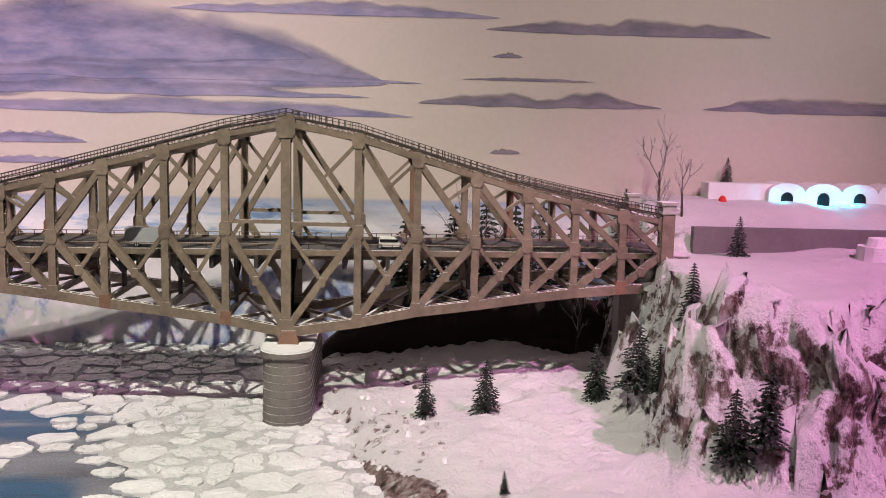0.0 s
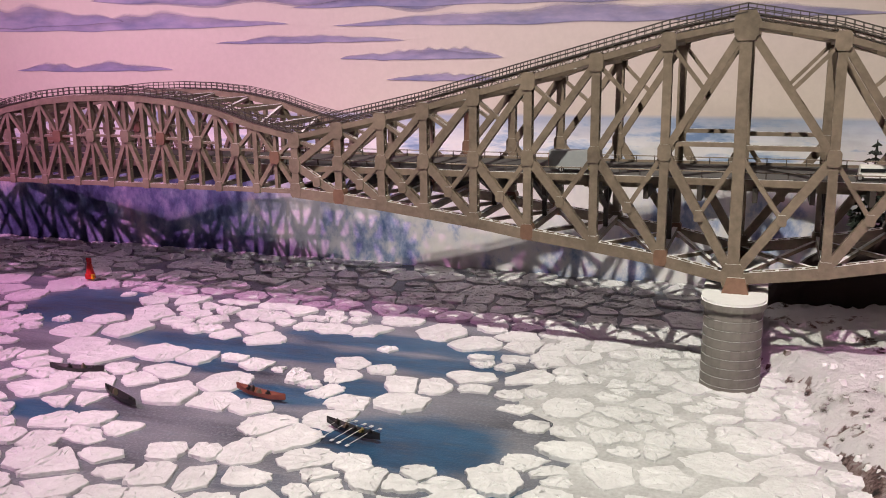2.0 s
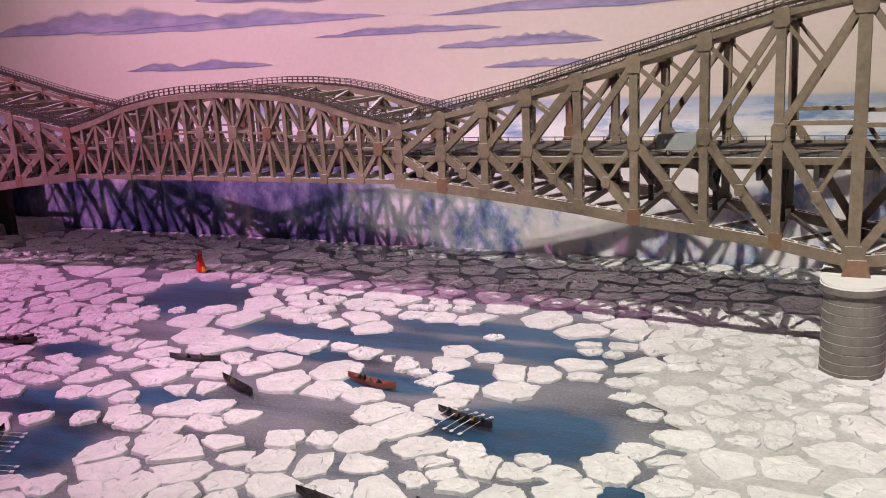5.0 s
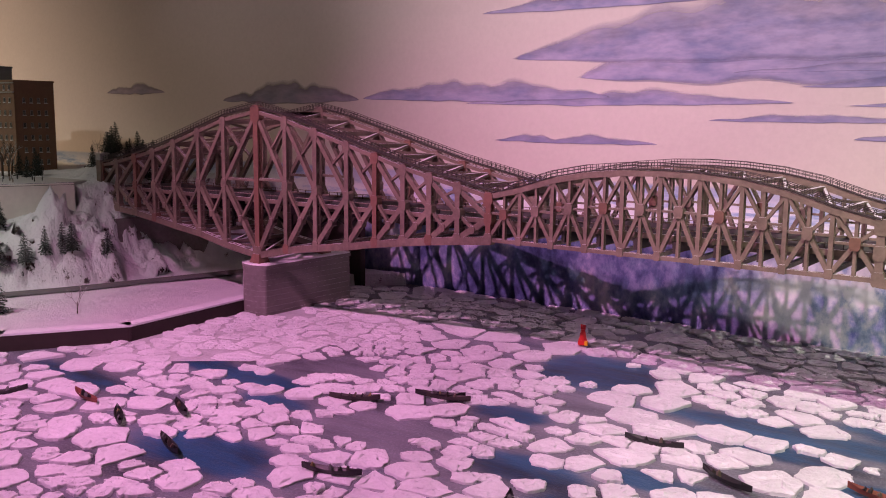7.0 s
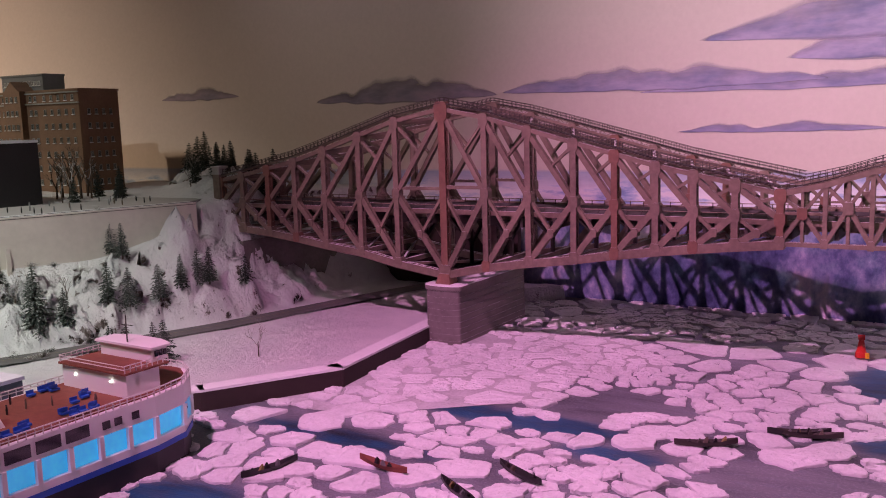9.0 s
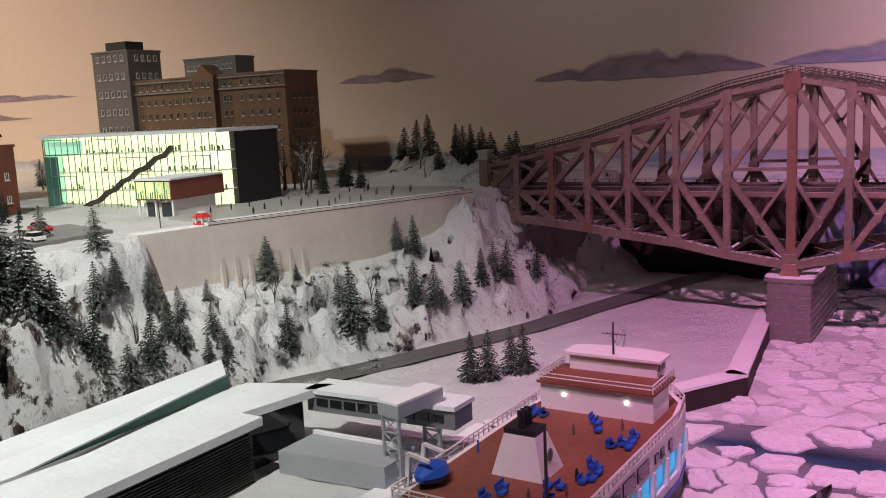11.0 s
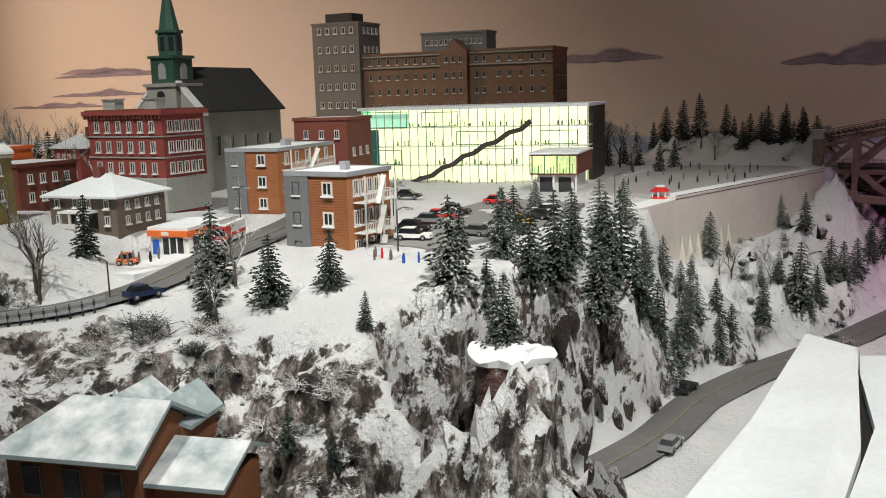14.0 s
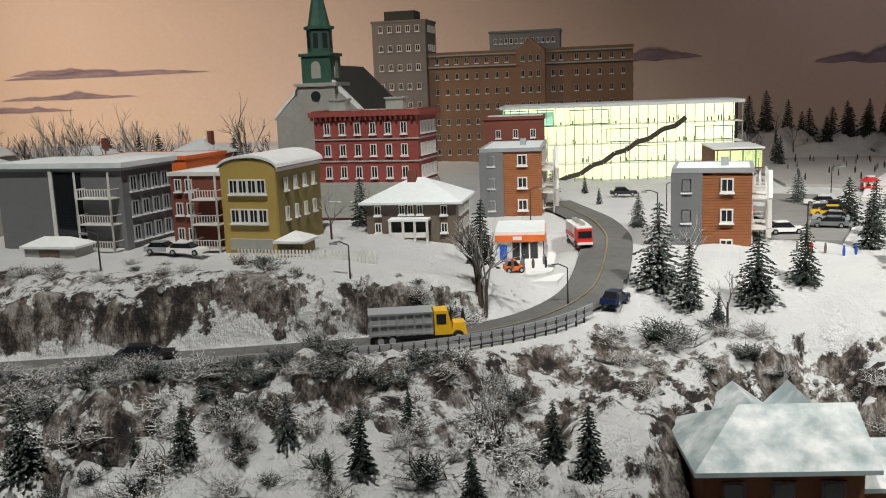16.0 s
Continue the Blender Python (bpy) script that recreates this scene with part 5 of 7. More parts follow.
# guard rail on the river side of the upper road
guard = thing("guard_rail", "dark steel guard rail along the upper road", "guard rail")
near_side = [p for p in road_pts if -4.6 < p[0] < -3.55 and p[1] < 0.0]
rail_pts = []
for i, (x, y, z) in enumerate(near_side):
    a, b = near_side[max(0, i - 1)], near_side[min(len(near_side) - 1, i + 1)]
    d = Vector((b[0] - a[0], b[1] - a[1])).normalized()
    rail_pts.append((x + d.y * 0.043, y - d.x * 0.043, z))
for i in range(len(rail_pts) - 1):
    (x, y, z), q = rail_pts[i], rail_pts[i + 1]
    for hgt in (0.007, 0.015):
        Shape().beam((x, y, z + hgt), (q[0], q[1], q[2] + hgt), 0.0018, 0.0036).make("rail", GREYPAINT, guard, "pale grey rail")
    mx, my, mz = (x + q[0]) / 2, (y + q[1]) / 2, (z + q[2]) / 2
    Shape().box(mx - 0.0010, my - 0.0010, mz - 0.02, mx + 0.0010, my + 0.0010, mz + 0.0165).make("post", DARKSTEEL, guard)
    Shape().box(x - 0.0010, y - 0.0010, z - 0.02, x + 0.0010, y + 0.0010, z + 0.0165).make("post", DARKSTEEL, guard)

# ---------------------------------------------------------------- buildings
_win = {}


def window_meshes(w, h, frame, sill):
    key = (w, h, frame.name, sill)
    if key not in _win:
        b = min(w, h) * 0.12
        f = Shape().box(0, -0.0016, 0, w, 0.0005, b).box(0, -0.0016, h - b, w, 0.0005, h).box(0, -0.0016, b, b, 0.0005, h - b).box(w - b, -0.0016, b, w, 0.0005, h - b).box(w / 2 - b / 3, -0.0012, b, w / 2 + b / 3, 0.0005, h - b)
        p = Shape().box(b, -0.0004, b, w - b, 0.0004, h - b)
        s = Shape().box(-0.0012, -0.0034, -0.0022, w + 0.0012, 0.0004, -0.0002)
        _win[key] = (f.mesh("frame", frame), p.mesh("pane", PANE), s.mesh("sill", SNOW))
    return _win[key]


FACES = {"front": lambda w, d: pose(0, 0, 0), "right": lambda w, d: pose(w, 0, 0, 0, 0, 90), "left": lambda w, d: pose(0, d, 0, 0, 0, -90), "back": lambda w, d: pose(w, d, 0, 0, 0, 180)}


def windows(house, w, d, face, us, vs, ww, wh, frame=None, sill=True):
    """Windows of one facade at the distances us along it and heights vs."""
    frame = frame or TRIM
    fm, pm, sm = window_meshes(ww, wh, frame, sill)
    for v in vs:
        for u in us:
            o = new("window", fm)
            o.parent = house
            o.matrix_basis = FACES[face](w, d) @ pose(u - ww / 2, -0.0006, v)
            new("pane", pm).parent = o
            if sill:
                new("sill", sm).parent = o


def spread(n, a, b):
    return [a + (b - a) * (k + 0.5) / n for k in range(n)]


def block(name, label, x, y, z, w, d, h, rot, wall, roof=None, parapet=0.004, category="building", group=""):
    """A flat-roofed body: walls, string courses and a snowy roof inside a parapet."""
    o = thing(name, label, category, group, pose(x, y, z, 0, 0, rot))
    Shape().box(0, 0, -0.03, w, d, h).make("wall", wall, o)
    t = 0.0025
    Shape().box(-t, -t, h - 0.002, w + t, d + t, h + 0.0012).box(-t, -t, h + 0.0012, w + t, t, h + parapet).box(-t, d - t, h + 0.0012, w + t, d + t, h + parapet).box(-t, t, h + 0.0012, t, d - t, h + parapet).box(w - t, t, h + 0.0012, w + t, d - t, h + parapet).make("parapet", roof or wall, o)
    Shape().box(t, t, h + 0.0005, w - t, d - t, h + parapet * 0.8).make("roof_snow", ROOFSNOW, o, "snow lying on the flat roof")
    return o


def balcony(house, m, w, depth, mat=None):
    mat = mat or TRIM
    b = Shape().box(0, -depth, -0.0015, w, 0, 0).make("balcony", mat, house)
    b.matrix_basis = m
    s = Shape().box(0, -depth, 0.011, w, -depth + 0.001, 0.012).box(0, -depth, 0.011, 0.001, 0, 0.012).box(w - 0.001, -depth, 0.011, w, 0, 0.012)
    for k in range(int(w / 0.004) + 1):
        s.box(k * 0.004 - 0.0004, -depth, 0, k * 0.004 + 0.0004, -depth + 0.0008, 0.011)
    s.make("railing", mat, b)
    for u in (0.001, w - 0.001):
        Shape().box(u - 0.001, -depth, -0.034, u + 0.001, -depth + 0.002, 0.034).make("post", mat, b)


# hospital block on the hill
hosp = block("hospital_tower", "tall grey brick hospital tower with rows of windows", -4.36, 1.53, 0.29, 0.158, 0.13, 0.413, 2, GREYBRICK)
windows(hosp, 0.158, 0.13, "front", spread(5, 0.012, 0.148), [0.06 + 0.054 * k for k in range(7)], 0.013, 0.018)
windows(hosp, 0.158, 0.13, "right", spread(4, 0.02, 0.12), [0.06 + 0.054 * k for k in range(7)], 0.011, 0.018)
Shape().box(0.03, 0.03, 0.41, 0.12, 0.10, 0.445).make("penthouse", DARKROOF, hosp)
wing = block("hospital_wing", "long brown brick hospital wing with white-silled windows", -4.20, 1.552, 0.29, 0.575, 0.15, 0.318, 3.5, BROWNBRICK)
for us in (spread(8, 0.01, 0.24), spread(2, 0.345, 0.39), spread(5, 0.405, 0.565)):
    windows(wing, 0.575, 0.15, "front", us, [0.03 + 0.043 * k for k in range(6)] + [0.288], 0.010, 0.017, PALESTONE)
windows(wing, 0.575, 0.15, "right", spread(4, 0.02, 0.13), [0.03 + 0.043 * k for k in range(6)], 0.010, 0.017, PALESTONE)
for z in (0.278, 0.310):
    Shape().box(-0.002, -0.006, z, 0.577, 0.0, z + 0.004).make("cornice", PALESTONE, wing)
bay = Shape()
bay.box(0.255, -0.022, -0.03, 0.335, 0.0, 0.322).add([(0.262, -0.022, 0.322), (0.328, -0.022, 0.322), (0.295, -0.022, 0.352), (0.262, 0.04, 0.322), (0.328, 0.04, 0.322), (0.295, 0.04, 0.352)], [(0, 1, 2), (5, 4, 3), (0, 2, 5, 3), (2, 1, 4, 5), (1, 0, 3, 4)])
bay.make("gabled_bay", BROWNBRICK, wing)
fm, pm, sm = window_meshes(0.010, 0.017, PALESTONE, True)
for u in (0.268, 0.29, 0.312):
    for v in [0.03 + 0.043 * k for k in range(7)]:
        o = new("window", fm)
        o.parent, o.matrix_basis = wing, pose(u, -0.0226, v)
        new("pane", pm).parent = o
        new("sill", sm).parent = o
pent = block("hospital_penthouse", "grey upper storey set back on the wing's roof", -4.03, 1.60, 0.60, 0.20, 0.08, 0.062, 3.5, SLATE)
windows(pent, 0.20, 0.08, "front", spread(12, 0.01, 0.19), [0.03], 0.009, 0.014)

# lit glass museum
mus = thing("glass_museum", "brightly lit glass museum with zigzag dark stair and white roof", "building", m=pose(-3.885, 1.005, 0.29, 0, 0, 7))
W, D, H = 0.52, 0.22, 0.172
GLOW = plain("lit_gallery_wall", (0.90, 1.0, 0.55), 0.6, vary=0.25, scale=14, bump=0, emit=1.25)
GLOWGREEN = plain("lit_green_gallery", (0.45, 0.95, 0.62), 0.6, vary=0.35, scale=30, bump=0, emit=0.55)
Shape().box(0, 0.05, 0, W * 0.985, 0.054, H - 0.004).make("lit_back_wall", GLOW, mus, "glowing white gallery wall")
Shape().box(0.002, 0.004, 0, 0.006, 0.05, H - 0.004).make("lit_end_wall", GLOWGREEN, mus)
for k in range(4):
    z = k * 0.0425
    Shape().box(0, 0.0, z, W, 0.06, z + 0.0022).make("floor_slab", WHITEPAINT, mus)
Shape().box(-0.004, -0.006, H - 0.004, W + 0.004, D, H + 0.003).make("roof", ROOFSNOW, mus, "white snowy flat roof")
Shape().box(0.002, 0.06, 0, W + 0.001, D, H - 0.004).make("dark_rear", BLACK, mus, "dark rear volume")
MULLION = plain("green_mullion", (0.10, 0.22, 0.10), 0.5, vary=0.2)
for k in range(27):
    x = W * k / 26
    Shape().box(x - 0.0008, -0.0012, 0, x + 0.0008, 0.0004, H - 0.004).make("mullion", MULLION if k % 4 == 0 else GREYPAINT, mus)
for x0, x1, z0, z1 in ((0.006, 0.115, 0.129, 0.165), (0.15, 0.235, 0.131, 0.163), (0.23, 0.32, 0.090, 0.120), (0.02, 0.10, 0.046, 0.08), (0.27, 0.36, 0.047, 0.082), (0.42, 0.50, 0.09, 0.12)):
    f = Shape()
    for a in ((x0, z0, x1, z0 + 0.0018), (x0, z1 - 0.0018, x1, z1), (x0, z0, x0 + 0.0018, z1), (x1 - 0.0018, z0, x1, z1)):
        f.box(a[0], -0.0022, a[1], a[2], -0.0012, a[3])
    f.make("gallery_frame", MULLION, mus)
Shape().box(0.007, 0.012, 0.130, 0.113, 0.014, 0.160).make("green_screen", GLOWGREEN, mus)
Shape().box(0.002, -0.0005, 0.002, 0.045, 0.0002, 0.125).make("green_pane", GREENGLASS, mus, "pale green glass corner")
rr = random.Random(3)
for k in range(90):
    x, fl = rr.uniform(0.01, W - 0.01), rr.choice((0, 1, 2, 3, 3))
    h = rr.uniform(0.006, 0.014)
    Shape().box(x, 0.03, fl * 0.0425 + 0.002, x + rr.uniform(0.001, 0.0035), 0.033, fl * 0.0425 + 0.002 + h).make("display_stand", MULLION, mus)
zig = [(0.12, 0.004), (0.145, 0.016), (0.172, 0.022), (0.198, 0.040), (0.222, 0.047), (0.248, 0.066), (0.272, 0.072), (0.298, 0.090), (0.322, 0.096), (0.352, 0.116), (0.378, 0.122), (0.40, 0.140)]
for (ax, az), (bx, bz) in zip(zig, zig[1:]):
    Shape().beam((ax, -0.006, az), (bx, -0.006, bz), 0.009, 0.010).make("stair_flight", DARKSTEEL, mus, "dark zigzag stair flight")
box = Shape().box(0.435, -0.165, 0.040, 0.53, -0.001, 0.080).make("gallery_box", MAROON, mus, "brown projecting box with lit end")
Shape().box(0.437, -0.1665, 0.043, 0.528, -0.1655, 0.077).make("lit_window", plain("lit_box_window", (0.66, 0.80, 0.36), 0.5, vary=0.55, scale=90, bump=0, emit=0.65), box)
for k in range(14):
    x = 0.440 + 0.0062 * k
    Shape().box(x, -0.1680, 0.043, x + (0.0008 if k % 2 else 0.0022), -0.1668, 0.077 if k % 4 == 0 else 0.052 + 0.003 * (k % 5)).make("display_stand", MULLION, box)
Shape().box(0.432, -0.168, 0.080, 0.533, -0.007, 0.0835).make("box_roof", ROOFSNOW, box)
for x in (0.438, 0.482, 0.526):
    Shape().box(x - 0.002, -0.160, -0.01, x + 0.002, -0.156, 0.040).make("pillar", WHITEPAINT, box)
Shape().box(0.447, -0.150, -0.01, 0.520, -0.02, 0.04).make("entrance_wall", WHITEPAINT, box)
Shape().box(0.452, -0.1515, 0.002, 0.478, -0.1502, 0.034).box(0.490, -0.1515, 0.002, 0.515, -0.1502, 0.034).make("entrance_glass", PANE, box)

# apartment blocks with two-tone siding
def apartments(x, y, z, rot, w, d, h, split):
    o = block("apartment_block", "three-storey apartment block in orange and slate siding", x, y, z, w, d, h, rot, ORANGE, GREYPAINT, group="apartment blocks")
    Shape().box(-0.003, -0.0022, -0.02, split, 0.03, h - 0.002).make("slate_siding", SLATE, o, "slate grey siding")
    s = Shape()
    for k in range(int(h / 0.0036)):
        s.box(split, -0.0006, k * 0.0036, w, 0.0, k * 0.0036 + 0.0004)
    s.make("siding_joints", MAROON, o)
    vs = [0.012 + h / 3 * k for k in range(3)]
    windows(o, w, d, "front", [split * 0.45], vs, 0.012, 0.017)
    windows(o, w, d, "front", [split + (w - split) * 0.5], vs, 0.016, 0.018)
    windows(o, w, d, "right", spread(5, 0.01, d - 0.01), vs, 0.011, 0.020)
    windows(o, w, d, "left", spread(4, 0.01, d - 0.01), vs, 0.010, 0.017)
    for k in range(3):
        for u in (0.012, d * 0.52):
            balcony(o, FACES["right"](w, d) @ pose(u, 0, 0.003 + h / 3 * k), d * 0.34, 0.020)
    Shape().box(w * 0.6, d * 0.4, h, w * 0.7, d * 0.5, h + 0.014).make("roof_vent", GREYPAINT, o)
    st = Shape()
    for k in range(3):
        st.beam((w + 0.022, d * 0.36, h / 3 * k), (w + 0.022, d * 0.52, h / 3 * (k + 1) - 0.004), 0.008, 0.0015)
    st.make("outside_stair", TRIM, o)
    return o


apartments(-3.508, 0.198, 0.278, -3, 0.096, 0.10, 0.117, 0.036)
apartments(-3.815, 0.452, 0.297, 6, 0.098, 0.20, 0.110, 0.036)
bb = block("brick_block", "plain reddish-brown block with snowy flat roof", -3.865, 0.72, 0.297, 0.115, 0.12, 0.152, 8, MAROON)
windows(bb, 0.115, 0.12, "right", spread(3, 0.01, 0.11), [0.03, 0.08], 0.010, 0.016)
windows(bb, 0.115, 0.12, "front", spread(3, 0.01, 0.11), [0.115], 0.010, 0.016)

# red brick inn with stone ground floor and cornice
rd = block("red_brick_inn", "red brick corner building with stone courses and heavy cornice", -4.085, 0.405, 0.325, 0.18, 0.10, 0.150, -2, REDBRICK, MAROON, 0.006)
Shape().box(-0.003, -0.003, -0.02, 0.183, 0.103, 0.036).make("ground_floor", PALESTONE, rd, "pale stone ground floor")
for z in (0.036, 0.072, 0.108):
    Shape().box(-0.002, -0.002, z, 0.182, 0.102, z + 0.0022).make("stone_course", PALESTONE, rd)
Shape().box(-0.007, -0.007, 0.146, 0.187, 0.107, 0.154).make("cornice", REDBRICK, rd)
for k in range(22):
    Shape().box(-0.004 + k * 0.0087, -0.006, 0.140, -0.001 + k * 0.0087, 0.0, 0.146).make("bracket", MAROON, rd)
for us, face in ((spread(6, 0.01, 0.17), "front"), (spread(5, 0.008, 0.092), "right")):
    windows(rd, 0.18, 0.10, face, us, (0.046, 0.082, 0.117), 0.011, 0.019)
windows(rd, 0.18, 0.10, "front", spread(4, 0.01, 0.17), (0.008,), 0.020, 0.022, MAROON)
for x in (0.02, 0.12):
    Shape().box(x, 0.02, 0.15, x + 0.03, 0.04, 0.172).box(x - 0.002, 0.018, 0.172, x + 0.032, 0.042, 0.175).make("dormer", PALESTONE, rd)

# church
ch = thing("church", "stone church with green copper steeple and dark roof", "church", m=pose(-4.212, 0.745, 0.30, 0, 0, 2))
nv = Shape().box(-0.085, 0.02, -0.02, 0.085, 0.30, 0.175).add([(-0.085, 0.02, 0.175), (0.085, 0.02, 0.175), (0, 0.02, 0.262), (-0.085, 0.30, 0.175), (0.085, 0.30, 0.175), (0, 0.30, 0.262)], [(0, 1, 2), (5, 4, 3), (0, 3, 4, 1), (1, 4, 5, 2), (0, 2, 5, 3)])
nv.make("nave", PALESTONE, ch, "pale stone nave")
for e in (-1, 1):
    Shape().hull8([(e * 0.095, 0.012, 0.166), (0, 0.012, 0.263), (0, 0.308, 0.263), (e * 0.095, 0.308, 0.166), (e * 0.095, 0.012, 0.170), (0, 0.012, 0.268), (0, 0.308, 0.268), (e * 0.095, 0.308, 0.170)]).make("roof", DARKROOF, ch, "dark shingle roof")
for e in (-1, 1):
    Shape().hull8([(e * 0.098, -0.006, 0.160), (0, -0.006, 0.258), (0, 0.012, 0.258), (e * 0.098, 0.012, 0.160), (e * 0.098, -0.006, 0.168), (0, -0.006, 0.268), (0, 0.012, 0.268), (e * 0.098, 0.012, 0.168)]).make("gable_moulding", SNOW, ch)
Shape().box(-0.095, -0.004, -0.02, 0.095, 0.02, 0.165).add([(-0.095, -0.004, 0.165), (0.095, -0.004, 0.165), (0, -0.004, 0.255), (-0.095, 0.02, 0.165), (0.095, 0.02, 0.165), (0, 0.02, 0.255)], [(0, 1, 2), (5, 4, 3), (0, 2, 5, 3), (1, 4, 5, 2)]).make("front_wall", PALESTONE, ch)
Shape().box(-0.04, -0.018, -0.02, 0.04, 0.062, 0.228).box(-0.045, -0.023, 0.224, 0.045, 0.067, 0.231).make("tower", PALESTONE, ch)
Shape().tube((0, -0.0185, 0.205), (0, -0.0205, 0.205), 0.010, 0.010, 14).make("round_window", PANE, ch)
bel = Shape().box(-0.031, -0.009, 0.231, 0.031, 0.053, 0.288).box(-0.035, -0.013, 0.284, 0.035, 0.057, 0.290).make("belfry", COPPER, ch, "green copper belfry")
for m in (pose(0, -0.0095, 0.24), pose(0.0315, 0.022, 0.24, 0, 0, 90)):
    o = Shape().box(-0.010, -0.0012, 0, 0.010, 0.0005, 0.024).add([(0.010 * math.cos(math.pi * k / 8), -0.0012, 0.024 + 0.010 * math.sin(math.pi * k / 8)) for k in range(9)], [tuple(range(9))]).make("arched_louvre", PALESTONE, bel)
    o.matrix_basis = m
ring = lambda r: [(r * math.cos(math.pi / 8 + math.pi * k / 4), 0.022 + r * math.sin(math.pi / 8 + math.pi * k / 4)) for k in range(8)]
Shape().prism(ring(0.026), 0.290, 0.342).prism(ring(0.031), 0.338, 0.344).make("lantern", COPPER, ch)
for k in range(8):
    a = math.pi * k / 4
    o = Shape().box(-0.005, -0.0008, 0, 0.005, 0.0004, 0.030).make("lantern_window", PANE, ch)
    o.matrix_basis = pose(0.0247 * math.sin(a), 0.022 - 0.0247 * math.cos(a), 0.300, 0, 0, math.degrees(a))
Shape().prism(ring(0.023), 0.344, 0.452, 0.93).make("spire", COPPER, ch)
Shape().beam((0, 0.022, 0.445), (0, 0.022, 0.475), 0.0016).beam((-0.007, 0.022, 0.466), (0.007, 0.022, 0.466), 0.0016).make("cross", BLACK, ch)
windows(ch, 0.17, 0.3, "front", [0], (0.03,), 0.030, 0.05, PALESTONE, False)
fm, pm, sm = window_meshes(0.014, 0.045, PALESTONE, False)
for k in range(5):
    o = new("window", fm)
    o.parent, o.matrix_basis = ch, pose(0.0856, 0.05 + 0.048 * k, 0.07, 0, 0, 90)
    new("pane", pm).parent = o


def hip_roof(o, w, d, h, rise, over, mat, label=""):
    a, r = over, min(w, d) / 2
    ridge0, ridge1 = ((r, d / 2), (w - r, d / 2)) if w >= d else ((w / 2, r), (w / 2, d - r))
    base = [(-a, -a, h), (w + a, -a, h), (w + a, d + a, h), (-a, d + a, h)]
    top = [(*ridge0, h + rise), (*ridge1, h + rise)]
    eave = [(x, y, z - 0.003) for x, y, z in base]
    f = [(0, 1, 5, 4), (2, 3, 4, 5), (1, 2, 5), (3, 0, 4)] if w >= d else [(0, 1, 4), (1, 2, 5, 4), (2, 3, 5), (3, 0, 4, 5)]
    Shape().add(base + top + eave, f + [(6, 7, 1, 0), (7, 8, 2, 1), (8, 9, 3, 2), (9, 6, 0, 3), (9, 8, 7, 6)]).make("roof", mat, o, label)


hs = thing("hip_roofed_house", "brown two-storey house with snowy hip roof", "house", m=pose(-3.915, 0.165, 0.315, 0, 0, 4))
Shape().box(0, 0, -0.03, 0.125, 0.105, 0.046).make("wall", TAUPE, hs)
hip_roof(hs, 0.125, 0.105, 0.046, 0.028, 0.009, ROOFSNOW, "snow-covered hip roof")
windows(hs, 0.125, 0.105, "front", (0.016, 0.108), (0.004, 0.028), 0.009, 0.013)
windows(hs, 0.125, 0.105, "right", spread(4, 0.01, 0.095), (0.004, 0.026), 0.008, 0.012)
Shape().box(0.035, -0.022, 0.022, 0.09, 0.0, 0.025).make("porch_roof", SNOW, hs)
Shape().box(0.036, -0.0008, 0.0, 0.089, 0.0, 0.022).make("porch_wall", BLACK, hs)
for x in (0.037, 0.055, 0.071, 0.088):
    Shape().box(x - 0.0015, -0.021, -0.01, x + 0.0015, -0.018, 0.022).make("porch_post", TRIM, hs)
Shape().box(0.035, -0.021, 0.0, 0.09, -0.020, 0.007).make("porch_rail", TRIM, hs)
windows(hs, 0.125, 0.105, "front", (0.05, 0.062, 0.075), (0.029,), 0.008, 0.013)
Shape().box(0.05, 0.04, 0.05, 0.062, 0.052, 0.084).make("chimney", MAROON, hs)

yh = block("mustard_house", "mustard three-storey house with curved gable front", -4.058, 0.035, 0.315, 0.075, 0.125, 0.104, -3, OLIVE, TRIM, 0.002)
arc = [(0.0375 + 0.040 * math.cos(math.pi * k / 12), 0.103 + 0.016 * math.sin(math.pi * k / 12)) for k in range(13)]
s = Shape()
n = len(arc)
s.add([(a, -0.004, b) for a, b in arc] + [(a, 0.03, b) for a, b in arc], [tuple(range(n - 1, -1, -1)), tuple(range(n, 2 * n))] + [(i, i + 1, n + i + 1, n + i) for i in range(n - 1)])
s.make("curved_gable", MUSTARD, yh, "mustard curved gable")
s = Shape()
s.add([(0.0375 + (a - 0.0375) * 1.06, -0.006, b + 0.001) for a, b in arc] + [(0.0375 + (a - 0.0375) * 1.06, 0.128, b + 0.001) for a, b in arc] + [(0.0375 + (a - 0.0375) * 1.06, -0.006, b + 0.0045) for a, b in arc] + [(0.0375 + (a - 0.0375) * 1.06, 0.128, b + 0.0045) for a, b in arc],
      [(2 * n + i + 1, 2 * n + i, 3 * n + i, 3 * n + i + 1) for i in range(n - 1)] + [(i, i + 1, 2 * n + i + 1, 2 * n + i) for i in range(n - 1)])
s.make("curved_roof", SNOW, yh, "snow on the curved roof")
Shape().box(-0.001, -0.004, -0.02, 0.076, 0.0, 0.103).make("front_wall", MUSTARD, yh)
fm, pm, sm = window_meshes(0.013, 0.018, TRIM, True)
for v in (0.038, 0.075):
    for u in (0.011, 0.024, 0.037, 0.050):
        o = new("window", fm)
        o.parent, o.matrix_basis = yh, pose(u, -0.0046, v)
        new("pane", pm).parent = o
        new("sill", sm).parent = o
Shape().box(0.008, -0.006, 0.004, 0.068, -0.0042, 0.018).make("shopfront", PALESTONE, yh)
windows(yh, 0.075, 0.125, "right", spread(4, 0.01, 0.115), (0.04, 0.077), 0.008, 0.016)
